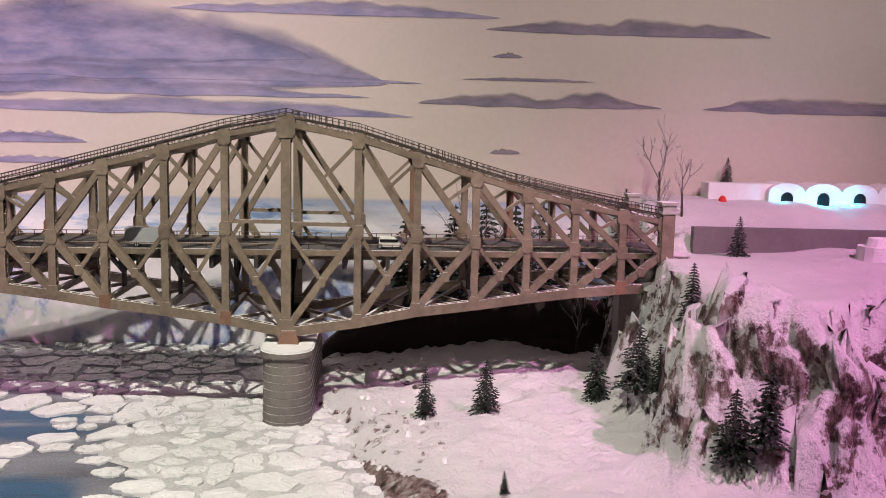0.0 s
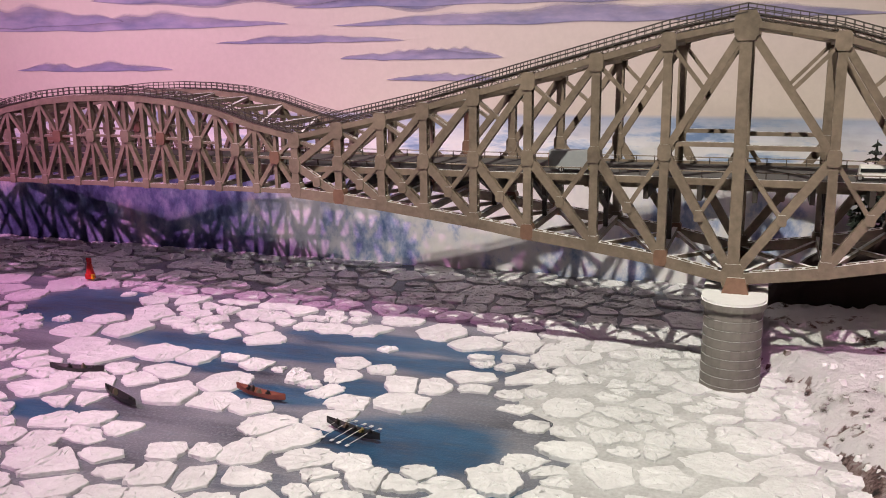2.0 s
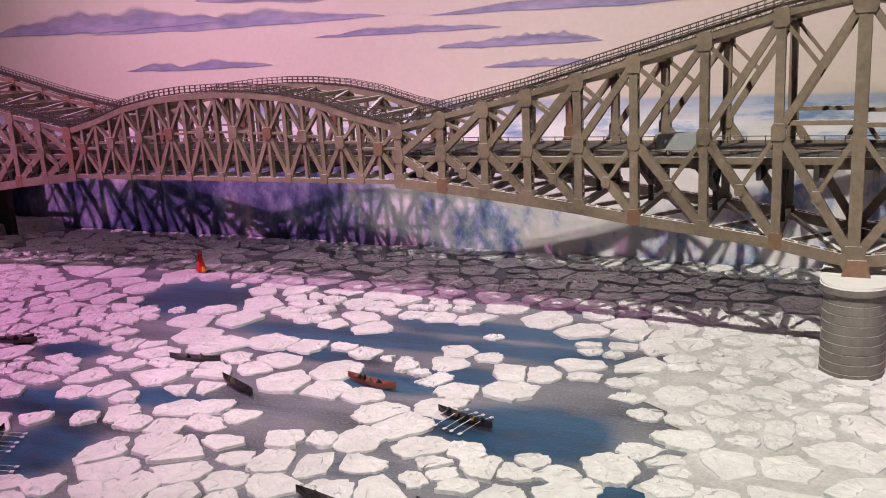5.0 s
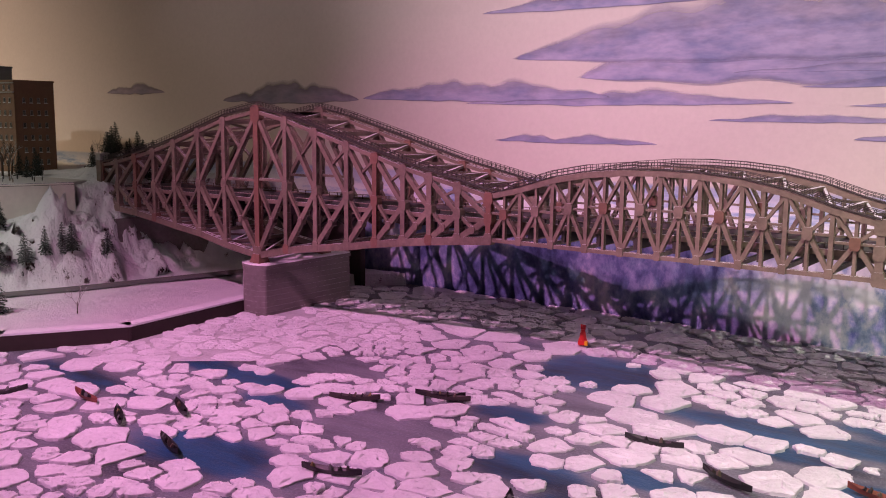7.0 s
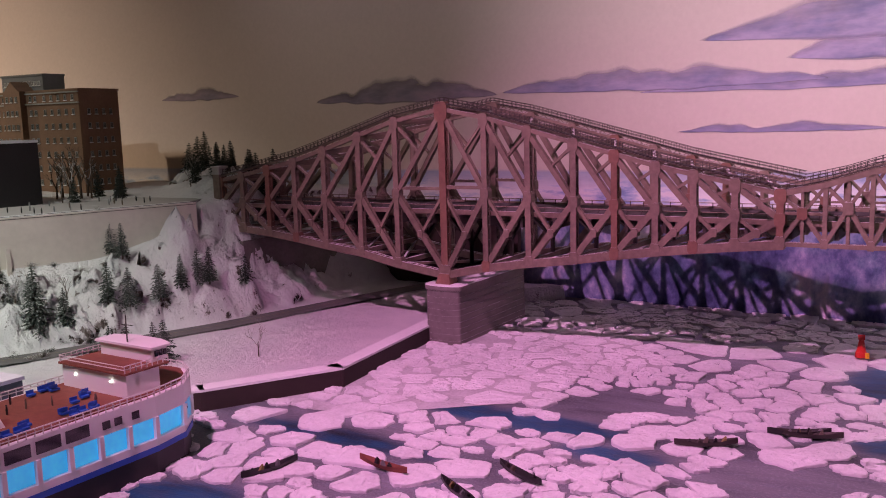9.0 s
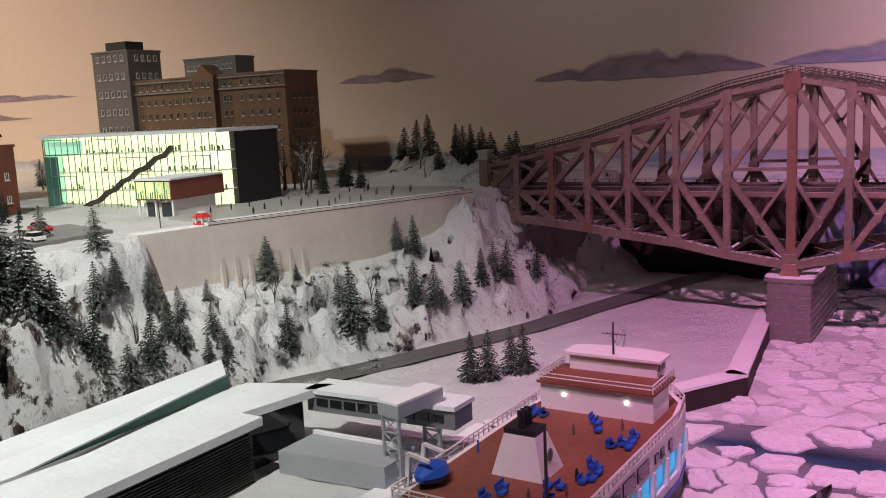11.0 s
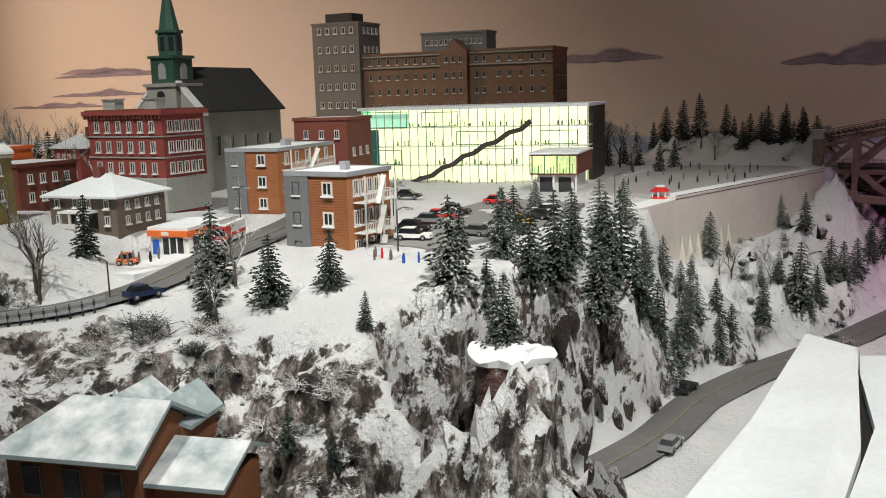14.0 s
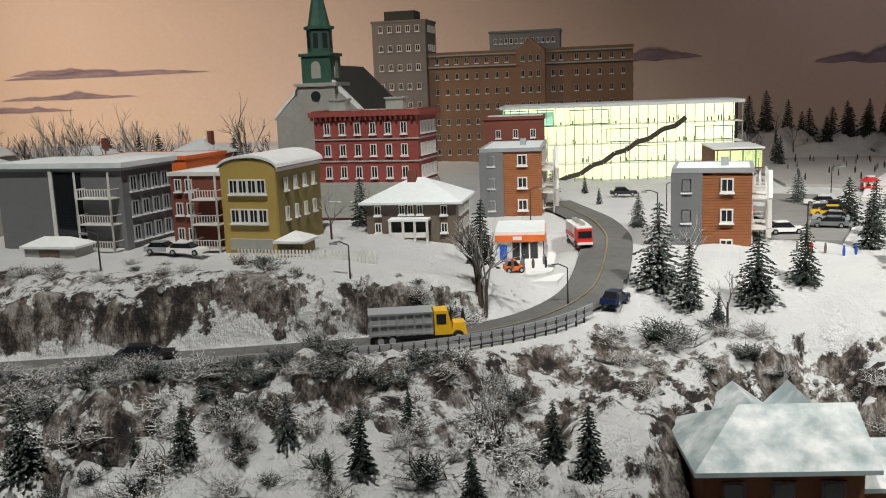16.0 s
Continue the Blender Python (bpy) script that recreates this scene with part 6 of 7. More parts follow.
bw = block("brick_walkup", "brick walk-up with three tiers of dark balconies", -4.145, 0.055, 0.315, 0.085, 0.11, 0.098, -3, MAROON, TRIM, 0.003)
windows(bw, 0.085, 0.11, "front", (0.012, 0.028), (0.012, 0.045, 0.076), 0.010, 0.016)
for k in range(3):
    balcony(bw, pose(0.042, 0, 0.004 + 0.032 * k), 0.040, 0.024)
gh = block("grey_modern_house", "grey and glass modern house with snowy arched roof", -4.405, 0.045, 0.315, 0.205, 0.11, 0.108, -4, SLATE, GREYPAINT, 0.004)
Shape().box(0.095, -0.002, 0.0, 0.14, 0.0, 0.104).make("glass_strip", CARGLASS, gh)
Shape().box(0.091, -0.004, 0.0, 0.096, 0.0, 0.106).make("pier_strip", TRIM, gh)
for k in range(3):
    balcony(gh, pose(0.145, 0, 0.004 + 0.034 * k), 0.055, 0.020)
windows(gh, 0.205, 0.11, "right", spread(4, 0.01, 0.1), (0.012, 0.045, 0.078), 0.014, 0.020, GREYPAINT)
Shape().box(-0.006, -0.006, 0.110, 0.211, 0.116, 0.117).make("roof", ROOFSNOW, gh)
ob_ = block("orange_house", "bright orange house with snowy roof", -4.47, 0.32, 0.315, 0.20, 0.12, 0.10, -3, BRIGHTORANGE)
windows(ob_, 0.20, 0.12, "front", spread(5, 0.01, 0.19), (0.02, 0.06), 0.012, 0.018)
rl = block("dark_brick_row", "low dark brick building beside the inn", -4.26, 0.30, 0.315, 0.12, 0.12, 0.075, -3, MAROON)
windows(rl, 0.12, 0.12, "front", spread(4, 0.01, 0.11), (0.012, 0.044), 0.010, 0.016)
windows(rl, 0.12, 0.12, "right", spread(4, 0.01, 0.11), (0.012, 0.044), 0.010, 0.016)
for k, (x, y, w, h, m) in enumerate(((-4.75, 0.62, 0.12, 0.075, PALESTONE), (-4.55, 0.72, 0.1, 0.08, REDBRICK), (-4.95, 0.5, 0.13, 0.07, TAUPE), (-5.15, 0.75, 0.12, 0.08, PALESTONE), (-4.62, 0.10, 0.14, 0.085, PALESTONE), (-4.82, 0.12, 0.13, 0.08, MAROON))):
    o = thing("cottage", "small old house with snowy hip roof", "house", "houses at the town's edge", pose(x, y, 0.315, 0, 0, 5 * k - 12))
    Shape().box(0, 0, -0.03, w, 0.09, h).make("wall", m, o)
    hip_roof(o, w, 0.09, h, 0.03, 0.006, ROOFSNOW)
    windows(o, w, 0.09, "front", spread(4, 0.01, w - 0.01), (0.012, h - 0.03), 0.009, 0.015)
    Shape().box(w * 0.7, 0.04, h, w * 0.7 + 0.01, 0.05, h + 0.045).make("chimney", MAROON, o)

# sheds, petrol station and its canopy sign
for x, y, w, d, h, wall_, lab in ((-3.975, 0.005, 0.034, 0.036, 0.022, OLIVE, "small ochre shed with snowy pitched roof"), (-4.315, -0.025, 0.075, 0.036, 0.018, PALESTONE, "pale garage with snowy pitched roof")):
    o = thing("shed", lab, "shed", m=pose(x, y, 0.313))
    Shape().box(0, 0, -0.02, w, d, h).make("wall", wall_, o)
    hip_roof(o, w, d, h, 0.010, 0.004, SNOW)
    Shape().box(w * 0.3, -0.001, 0, w * 0.7, 0, h * 0.7).make("door", TAUPE, o)
gs = block("petrol_station", "small white petrol station with orange fascia", -3.738, 0.182, 0.279, 0.062, 0.10, 0.036, 8, WHITEPAINT, SNOW, 0.003)
Shape().box(-0.002, -0.005, 0.026, 0.0645, -0.0008, 0.0345).make("fascia", BRIGHTORANGE, gs, "orange fascia")
Shape().box(0.0624, -0.0008, 0.026, 0.0655, 0.10, 0.0345).make("fascia", BRIGHTORANGE, gs, "orange fascia")
Shape().box(0.022, -0.0056, 0.028, 0.034, -0.005, 0.0330).make("sign", WHITEPAINT, gs)
Shape().box(0.020, -0.0012, 0.0, 0.056, 0.0, 0.024).make("shop_window", CARGLASS, gs)
for x in (0.020, 0.032, 0.044, 0.056):
    Shape().box(x - 0.001, -0.002, 0.0, x + 0.001, -0.0012, 0.024).make("mullion", TRIM, gs)
Shape().box(0.004, -0.002, 0.0, 0.014, 0.0, 0.020).make("door", BLUE, gs, "blue door")
for k in range(3):
    Shape().box(0.0622, 0.012 + 0.027 * k, 0.004, 0.0632, 0.030 + 0.027 * k, 0.024).make("shop_window", CARGLASS, gs)

# brown hut under the road
hut = thing("brown_chalet", "brown timber chalet with snow-covered metal roofs", "house", m=pose(-3.392, -0.205, 0.150, 0, 0, 12))
CHALET = plain("brown_boards", (0.20, 0.075, 0.03), 0.8, vary=0.25, scale=50)
METALROOF = plain("snowy_metal_roof", (0.34, 0.42, 0.44), 0.5, vary=0.35, scale=25, snow=(0.70, 1.12, 0.6, 34))


def roof_plane(parent, pts, name="roof"):
    """One roof slope four millimetres thick with low standing seams along its fall."""
    n = len(pts)
    Shape().add([(x, y, z) for x, y, z in pts] + [(x, y, z + 0.004) for x, y, z in pts], [tuple(range(n - 1, -1, -1)), tuple(range(n, 2 * n))] + [(i, (i + 1) % n, n + (i + 1) % n, n + i) for i in range(n)]).make(name, METALROOF, parent, "snow-covered metal roof")


# main body: hipped at one end, a brown gable at the other, a wing behind and a low annex
Shape().box(-0.100, -0.046, -0.05, 0.030, 0.046, 0.052).add([(0.030, -0.046, 0.052), (0.030, 0.046, 0.052), (0.030, 0.0, 0.079), (-0.05, 0.0, 0.079), (-0.05, -0.046, 0.052), (-0.05, 0.046, 0.052)], [(0, 1, 2), (0, 2, 3, 4), (1, 5, 3, 2), (4, 3, 5)]).make("wall", CHALET, hut)
roof_plane(hut, [(-0.110, -0.060, 0.046), (0.038, -0.060, 0.046), (0.038, 0.0, 0.081), (-0.060, 0.0, 0.081)])
roof_plane(hut, [(0.038, 0.060, 0.046), (-0.110, 0.060, 0.046), (-0.060, 0.0, 0.081), (0.038, 0.0, 0.081)])
roof_plane(hut, [(-0.110, 0.060, 0.046), (-0.110, -0.060, 0.046), (-0.060, 0.0, 0.081)])
for x0 in (-0.040, 0.012):
    w = 0.026 if x0 < 0 else 0.020
    Shape().add([(x0 - w, 0.02, -0.05), (x0 + w, 0.02, -0.05), (x0 + w, 0.085, -0.05), (x0 - w, 0.085, -0.05), (x0 - w, 0.02, 0.050), (x0 + w, 0.02, 0.050), (x0 + w, 0.085, 0.050), (x0 - w, 0.085, 0.050), (x0, 0.02, 0.069), (x0, 0.085, 0.069)],
                [(3, 2, 1, 0), (0, 1, 5, 8, 4), (2, 3, 7, 9, 6), (1, 2, 6, 5), (3, 0, 4, 7), (4, 8, 9, 7), (5, 6, 9, 8)]).make("rear_wing", CHALET, hut)
    for e in (-1, 1):
        q = [(x0, 0.0, 0.071), (x0, 0.092, 0.071), (x0 + e * w * 1.25, 0.092, 0.046), (x0 + e * w * 1.25, 0.03, 0.046)]
        roof_plane(hut, q if e < 0 else q[::-1], "rear_roof")
Shape().box(0.031, -0.03, -0.05, 0.100, 0.035, 0.026).make("annex_wall", CHALET, hut)
roof_plane(hut, [(0.031, -0.042, 0.022), (0.106, -0.042, 0.022), (0.106, 0.012, 0.044), (0.031, 0.012, 0.044)], "annex_roof")
roof_plane(hut, [(0.106, 0.046, 0.028), (0.031, 0.046, 0.028), (0.031, 0.012, 0.044), (0.106, 0.012, 0.044)], "annex_roof")
for x0 in (-0.085, -0.045, -0.005):
    o = Shape().box(x0, -0.0475, 0.008, x0 + 0.020, -0.0460, 0.036).make("window_frame", TAUPE, hut)
    Shape().box(x0 + 0.002, -0.0482, 0.010, x0 + 0.018, -0.0474, 0.034).make("pane", PANE, o)

# ---------------------------------------------------------------- plaza on the bluff
def wall_run(name, a, b, z0, z1, thick, material, label, category="wall"):
    a, b = Vector((*a, 0)), Vector((*b, 0))
    n = (b - a).cross(Vector((0, 0, 1))).normalized() * thick
    p = [a, b, b - n, a - n]
    s = Shape().hull8([(q.x, q.y, z0) for q in p] + [(q.x, q.y, z1) for q in p])
    return structure(s.make(name, material), label, category)


A, B = (-3.128, 0.800), (-2.925, 1.385)
wall_run("wall_plaza", A, B, 0.10, 0.3045, 0.04, PALECONCRETE, "tall pale concrete retaining wall with buttresses and snow")
wall_run("wall_plaza_return", (-3.158, 0.67), A, 0.12, 0.300, 0.04, PALECONCRETE, "pale concrete return wall below the kiosk")
for k in range(7):
    t = 0.03 + 0.045 * k
    x, y = A[0] + (B[0] - A[0]) * t, A[1] + (B[1] - A[1]) * t
    s = Shape().add([(x - 0.006, y - 0.004, 0.15), (x + 0.018, y - 0.013, 0.15), (x + 0.003, y - 0.005, 0.238), (x - 0.006, y + 0.006, 0.15), (x + 0.018, y - 0.003, 0.15), (x + 0.003, y + 0.005, 0.238)], [(0, 1, 2), (5, 4, 3), (0, 3, 4, 1), (1, 4, 5, 2), (2, 5, 3, 0)])
    structure(s.make("trim_buttress", PALECONCRETE), "sloping concrete buttress with snow", "trim")
for off, z in ((0.0, 0.302), (0.0, 0.296)):
    structure(Shape().beam((A[0], A[1], z + 0.004), (B[0], B[1], z + 0.004), 0.0012).make("trim_railing", DARKSTEEL), "thin dark railing along the plaza", "railing")
plz = [(-3.15, 0.84), (-2.96, 1.37), (-3.0, 1.48), (-3.24, 1.46), (-3.33, 1.15), (-3.30, 0.86)]
structure(Shape().prism(plz, 0.292, 0.3035).make("pavement_plaza", plain("grey_ice_rink", (0.42, 0.41, 0.40), 0.5, vary=0.2, scale=10, snow=(1.1, 1.5, 0.5, 14))), "grey trodden ice of the skating plaza", "pavement")
lot = [(-3.42, 0.24), (-3.30, 0.22), (-3.24, 0.46), (-3.26, 0.70), (-3.44, 0.74), (-3.45, 0.45)]
structure(Shape().prism(lot, 0.285, 0.3025).make("pavement_lot", plain("snowy_asphalt", (0.24, 0.235, 0.23), 0.8, vary=0.3, scale=12, bump=0.5)), "grey slushy parking lot asphalt", "pavement")
gate = Shape().prism([(-3.70, 0.04), (-3.64, 0.05), (-3.63, 0.16), (-3.66, 0.26), (-3.70, 0.20)], 0.24, 0.281).make("pavement_forecourt", SNOW)
structure(gate, "trodden snowy forecourt of the petrol station", "pavement")


def kiosk(x, y, z, r, mat, label):
    o = thing("kiosk", label, "kiosk", "red kiosks", pose(x, y, z) @ Matrix.Diagonal((1.2, 1.2, 0.72, 1)))
    hexa = lambda q: [(q * math.cos(math.pi * k / 4), q * math.sin(math.pi * k / 4)) for k in range(8)]
    Shape().prism(hexa(r), 0, 0.006).make("base", mat, o)
    for px, py in hexa(r * 0.95):
        Shape().box(px - 0.001, py - 0.001, 0.004, px + 0.001, py + 0.001, 0.018).make("post", WHITEPAINT, o)
    Shape().prism(hexa(r * 1.15), 0.018, 0.028, 0.62).make("roof", mat, o)
    Shape().prism(hexa(r * 0.5), 0.028, 0.032).make("roof_cap", SNOW, o)


kiosk(-3.158, 0.815, 0.300, 0.014, RED, "round red kiosk with white posts")


def figurine_mesh(mat):
    s = Shape().prism([(0.0022 * math.cos(a), 0.0016 * math.sin(a)) for a in [math.pi * k / 3 for k in range(6)]], 0, 0.0095, -0.35)
    s.prism([(0.003 * math.cos(a), 0.0021 * math.sin(a)) for a in [math.pi * k / 3 for k in range(6)]], 0.0095, 0.016, 0.35)
    s.dome(0, 0, 0.0165, 0.0019, 0.003, 6, 3)
    return s.mesh("figurine", mat)


FIGS = [figurine_mesh(m) for m in (BLACK, BLUE, RED, TAUPE, SLATE, YELLOW)]
fr = random.Random(8)


def figurine(x, y, z, k=None):
    o = tagged(new("figurine", FIGS[fr.randrange(6) if k is None else k]), "tiny plain painted model figurine standing upright", "figurine", "model figurines")
    o.matrix_basis = pose(x, y, z, 0, 0, fr.uniform(0, 360)) @ Matrix.Scale(0.72, 4)


for k in range(26):
    figurine(fr.uniform(-3.27, -3.05), fr.uniform(0.92, 1.42), 0.3035, fr.choice((0, 0, 3, 4)))
for x, y in ((-3.69, 0.10), (-3.685, 0.085), (-3.675, 0.095), (-3.66, 0.10), (-3.70, 0.09), (-3.665, 0.12)):
    figurine(x, y, 0.287, fr.choice((0, 3, 4)))
for x, y in ((-3.36, 0.17), (-3.345, 0.16), (-3.33, 0.155), (-3.31, 0.15), (-3.35, 0.15), (-3.295, 0.16)):
    figurine(x, y, ground(x, y) - 0.001)
for x, y in ((-0.395, 0.985), (-0.455, 0.965), (-0.205, 1.06)):
    figurine(x, y, 0.004, 2)
for k in range(5):
    figurine(fr.uniform(-3.85, -3.7), fr.uniform(-0.10, -0.05), 0.262, fr.choice((0, 2)))

# ---------------------------------------------------------------- vehicles
def wheel(parent, x, y, r, w=0.003):
    t = Shape().tube((x, y - w / 2, r), (x, y + w / 2, r), r, r, 12).make("tyre", BLACK, parent)
    Shape().tube((x, y - w / 2 - 0.0003, r), (x, y + w / 2 + 0.0003, r), r * 0.55, r * 0.55, 8).make("rim", SILVER, t)


def car(x, y, z, rot, mat, label, long=0.050, tall=0.0):
    o = thing("car", label, "car", "model cars", pose(x, y, z, 0, 0, rot))
    w, L = 0.0095, long / 2
    Shape().hull8([(-L, -w, 0.0035), (L, -w, 0.0035), (L, w, 0.0035), (-L, w, 0.0035), (-L * 0.97, -w * 0.95, 0.0095), (L * 0.94, -w * 0.95, 0.0085), (L * 0.94, w * 0.95, 0.0085), (-L * 0.97, w * 0.95, 0.0095)]).make("body", mat, o)
    g = Shape().hull8([(-L * 0.82, -w * 0.9, 0.009), (L * 0.45, -w * 0.9, 0.009), (L * 0.45, w * 0.9, 0.009), (-L * 0.82, w * 0.9, 0.009), (-L * 0.60, -w * 0.7, 0.0150 + tall), (L * 0.12, -w * 0.7, 0.0150 + tall), (L * 0.12, w * 0.7, 0.0150 + tall), (-L * 0.60, w * 0.7, 0.0150 + tall)]).make("cabin", CARGLASS, o)
    Shape().box(-L * 0.60, -w * 0.72, 0.0148 + tall, L * 0.12, w * 0.72, 0.0160 + tall).make("roof", mat, g)
    for e in (-1, 1):
        for f in (-0.62, 0.60):
            wheel(o, L * f, e * w * 0.95, 0.0037)
        Shape().box(L * 0.93, e * w * 0.6 - 0.0012, 0.006, L * 0.985, e * w * 0.6 + 0.0012, 0.008).make("headlight", LAMPWHITE if "police" in label else WHITEPAINT, o)
    return o


for x, y, rot, m, lab, tl in ((-3.363, 0.275, 12, WHITEPAINT, "white estate car parked on the lot", 0.001), (-3.40, 0.345, 8, BLACK, "black car parked on the lot", 0), (-3.408, 0.415, 8, SLATE, "dark grey car parked on the lot", 0), (-3.413, 0.46, 8, RED, "dark red car parked on the lot", 0),
                              (-3.418, 0.52, 8, BLACK, "black car parked on the lot", 0), (-3.40, 0.655, 4, RED, "red car parked by the museum", 0), (-3.285, 0.44, 175, YELLOW, "yellow taxi parked on the lot", 0), (-3.275, 0.50, 178, BLACK, "dark car parked on the lot", 0), (-3.29, 0.385, 172, GREYPAINT, "grey car parked on the lot", 0),
                              (-3.30, 0.33, 170, SLATE, "dark blue car parked on the lot", 0), (-3.60, 0.70, 10, BLACK, "dark car near the museum", 0), (-3.28, 0.56, 175, WHITEPAINT, "white car parked on the lot", 0)):
    car(x, y, 0.3025, rot, m, lab, tall=tl)
car(-3.568, -0.008, 0.2700, 72, plain("navy_paint", (0.012, 0.025, 0.075), 0.35, vary=0.1), "dark blue police car with lit headlamps on the road", 0.044)
car(-3.055, 0.545, 0.0443, 78, BLACK, "dark car driving on the lower road")
car(-3.030, 0.322, 0.0443, 84, SILVER, "silver car driving on the lower road")
car(-4.03, -0.205, 0.2475, 17, BLACK, "long black car on the upper road", 0.060)
car(-4.22, -0.27, 0.244, 197, MAROON, "dark red car on the upper road")
car(-4.13, 0.005, 0.318, 0, GREYPAINT, "snow-covered parked car beside the houses")
car(-4.095, 0.0, 0.318, 0, WHITEPAINT, "white parked car beside the houses")
car(-3.700, 0.100, 0.281, 20, BRIGHTORANGE, "orange loader by the petrol station", 0.026)

tr = thing("dump_truck", "dump truck with yellow cab and grey ribbed box", "truck", m=pose(-3.762, -0.120, 0.2515, 0, 0, 20))
Shape().box(-0.05, -0.011, 0.006, 0.045, 0.011, 0.010).make("chassis", BLACK, tr)
bx = Shape().box(-0.052, -0.0145, 0.011, 0.014, 0.0145, 0.035).make("box", GREYPAINT, tr, "grey ribbed dump box")
for k in range(8):
    Shape().box(-0.051 + 0.009 * k, -0.0158, 0.011, -0.0485 + 0.009 * k, -0.0145, 0.035).make("rib", SILVER, bx)
for z in (0.012, 0.022, 0.033):
    Shape().box(-0.052, -0.0162, z, 0.014, -0.0145, z + 0.002).make("rail", SILVER, bx)
cb = Shape().hull8([(0.016, -0.012, 0.009), (0.036, -0.012, 0.009), (0.036, 0.012, 0.009), (0.016, 0.012, 0.009), (0.016, -0.0115, 0.034), (0.030, -0.0115, 0.034), (0.030, 0.0115, 0.034), (0.016, 0.0115, 0.034)]).make("cab", YELLOW, tr, "yellow cab")
Shape().box(0.018, -0.0124, 0.021, 0.028, -0.0118, 0.031).make("side_window", CARGLASS, cb)
Shape().hull8([(0.0335, -0.010, 0.022), (0.0345, -0.010, 0.022), (0.0345, 0.010, 0.022), (0.0335, 0.010, 0.022), (0.0308, -0.010, 0.032), (0.0318, -0.010, 0.032), (0.0318, 0.010, 0.032), (0.0308, 0.010, 0.032)]).make("windscreen", CARGLASS, cb)
Shape().box(0.034, -0.0105, 0.008, 0.050, 0.0105, 0.020, 0.002).make("bonnet", YELLOW, tr)
for x in (-0.04, -0.028, 0.040):
    for e in (-1, 1):
        wheel(tr, x, e * 0.0125, 0.0065, 0.005)

fe = thing("fire_engine", "red and white fire engine on the road", "truck", m=pose(-3.632, 0.225, 0.295, 0, 0, -72) @ Matrix.Scale(0.8, 4))
Shape().box(-0.045, -0.0135, 0.006, 0.022, 0.0135, 0.034).make("body", WHITEPAINT, fe, "white equipment body")
Shape().box(-0.046, -0.014, 0.028, 0.022, 0.014, 0.036).make("roof_band", WHITEPAINT, fe)
ec = Shape().hull8([(0.023, -0.013, 0.006), (0.048, -0.013, 0.006), (0.048, 0.013, 0.006), (0.023, 0.013, 0.006), (0.023, -0.0125, 0.033), (0.045, -0.0125, 0.033), (0.045, 0.0125, 0.033), (0.023, 0.0125, 0.033)]).make("cab", RED, fe)
Shape().box(0.0465, -0.011, 0.018, 0.0478, 0.011, 0.029).make("windscreen", CARGLASS, ec)
Shape().box(-0.043, -0.004, 0.036, 0.03, 0.004, 0.040).make("ladder", SILVER, fe)
Shape().box(0.024, -0.0126, 0.0332, 0.0445, 0.0126, 0.0355).make("cab_roof", WHITEPAINT, ec, "white cab roof")
Shape().box(0.0470, -0.0128, 0.0065, 0.0490, 0.0128, 0.0105).make("bumper", WHITEPAINT, ec)
for e in (-1, 1):
    Shape().box(-0.0445, e * 0.0139 - 0.0004, 0.014, 0.021, e * 0.0139 + 0.0004, 0.020).make("stripe", RED, fe, "red side stripe")
for x in (-0.03, 0.032):
    for e in (-1, 1):
        wheel(fe, x, e * 0.0125, 0.0060, 0.004)
van = thing("delivery_van", "grey box lorry with red rear crossing the bridge", "truck", m=pose(-0.40, 1.585, 0.290, 0, 0, 181))
Shape().box(-0.02, -0.012, 0.006, 0.04, 0.012, 0.034).make("box", GREYPAINT, van, "dull grey box body")
Shape().box(0.0395, -0.011, 0.008, 0.0405, 0.011, 0.032).make("rear_door", RED, van, "red rear door")
Shape().box(-0.042, -0.011, 0.005, -0.021, 0.011, 0.026, 0.002).make("cab", OLIVE, van)
for x in (-0.03, 0.02):
    for e in (-1, 1):
        wheel(van, x, e * 0.011, 0.005)
bus = thing("white_van", "white van on the bridge deck with red tail lamp", "van", m=pose(0.02, 1.60, 0.290, 0, 0, 1))
Shape().box(-0.022, -0.010, 0.005, 0.022, 0.010, 0.022, 0.002).make("body", WHITEPAINT, bus)
Shape().box(-0.020, -0.0102, 0.013, 0.012, -0.0096, 0.018).make("side_window", CARGLASS, bus)
Shape().box(0.0205, -0.008, 0.008, 0.0225, -0.005, 0.011).make("tail_lamp", RED, bus)
for x in (-0.02, 0.02):
    for e in (-1, 1):
        wheel(bus, x, e * 0.0105, 0.005)


def street_lamp(x, y, h, lean=1):
    z = ground(x, y) - 0.003
    o = thing("street_lamp", "thin dark street lamp with curved arm", "lamp", "street lamps", pose(x, y, z))
    Shape().tube((0, 0, 0), (0, 0, h), 0.0011, 0.0008, 6).make("pole", DARKSTEEL, o)
    Shape().tube((0, 0, h), (lean * 0.010, 0, h + 0.004), 0.0007, 0.0007, 5).tube((lean * 0.010, 0, h + 0.004), (lean * 0.018, 0, h + 0.003), 0.0007, 0.0007, 5).make("arm", DARKSTEEL, o)
    Shape().box(lean * 0.018 - 0.004, -0.0018, h + 0.0005, lean * 0.018 + 0.004, 0.0018, h + 0.003).make("lamp_head", GREYPAINT, o)


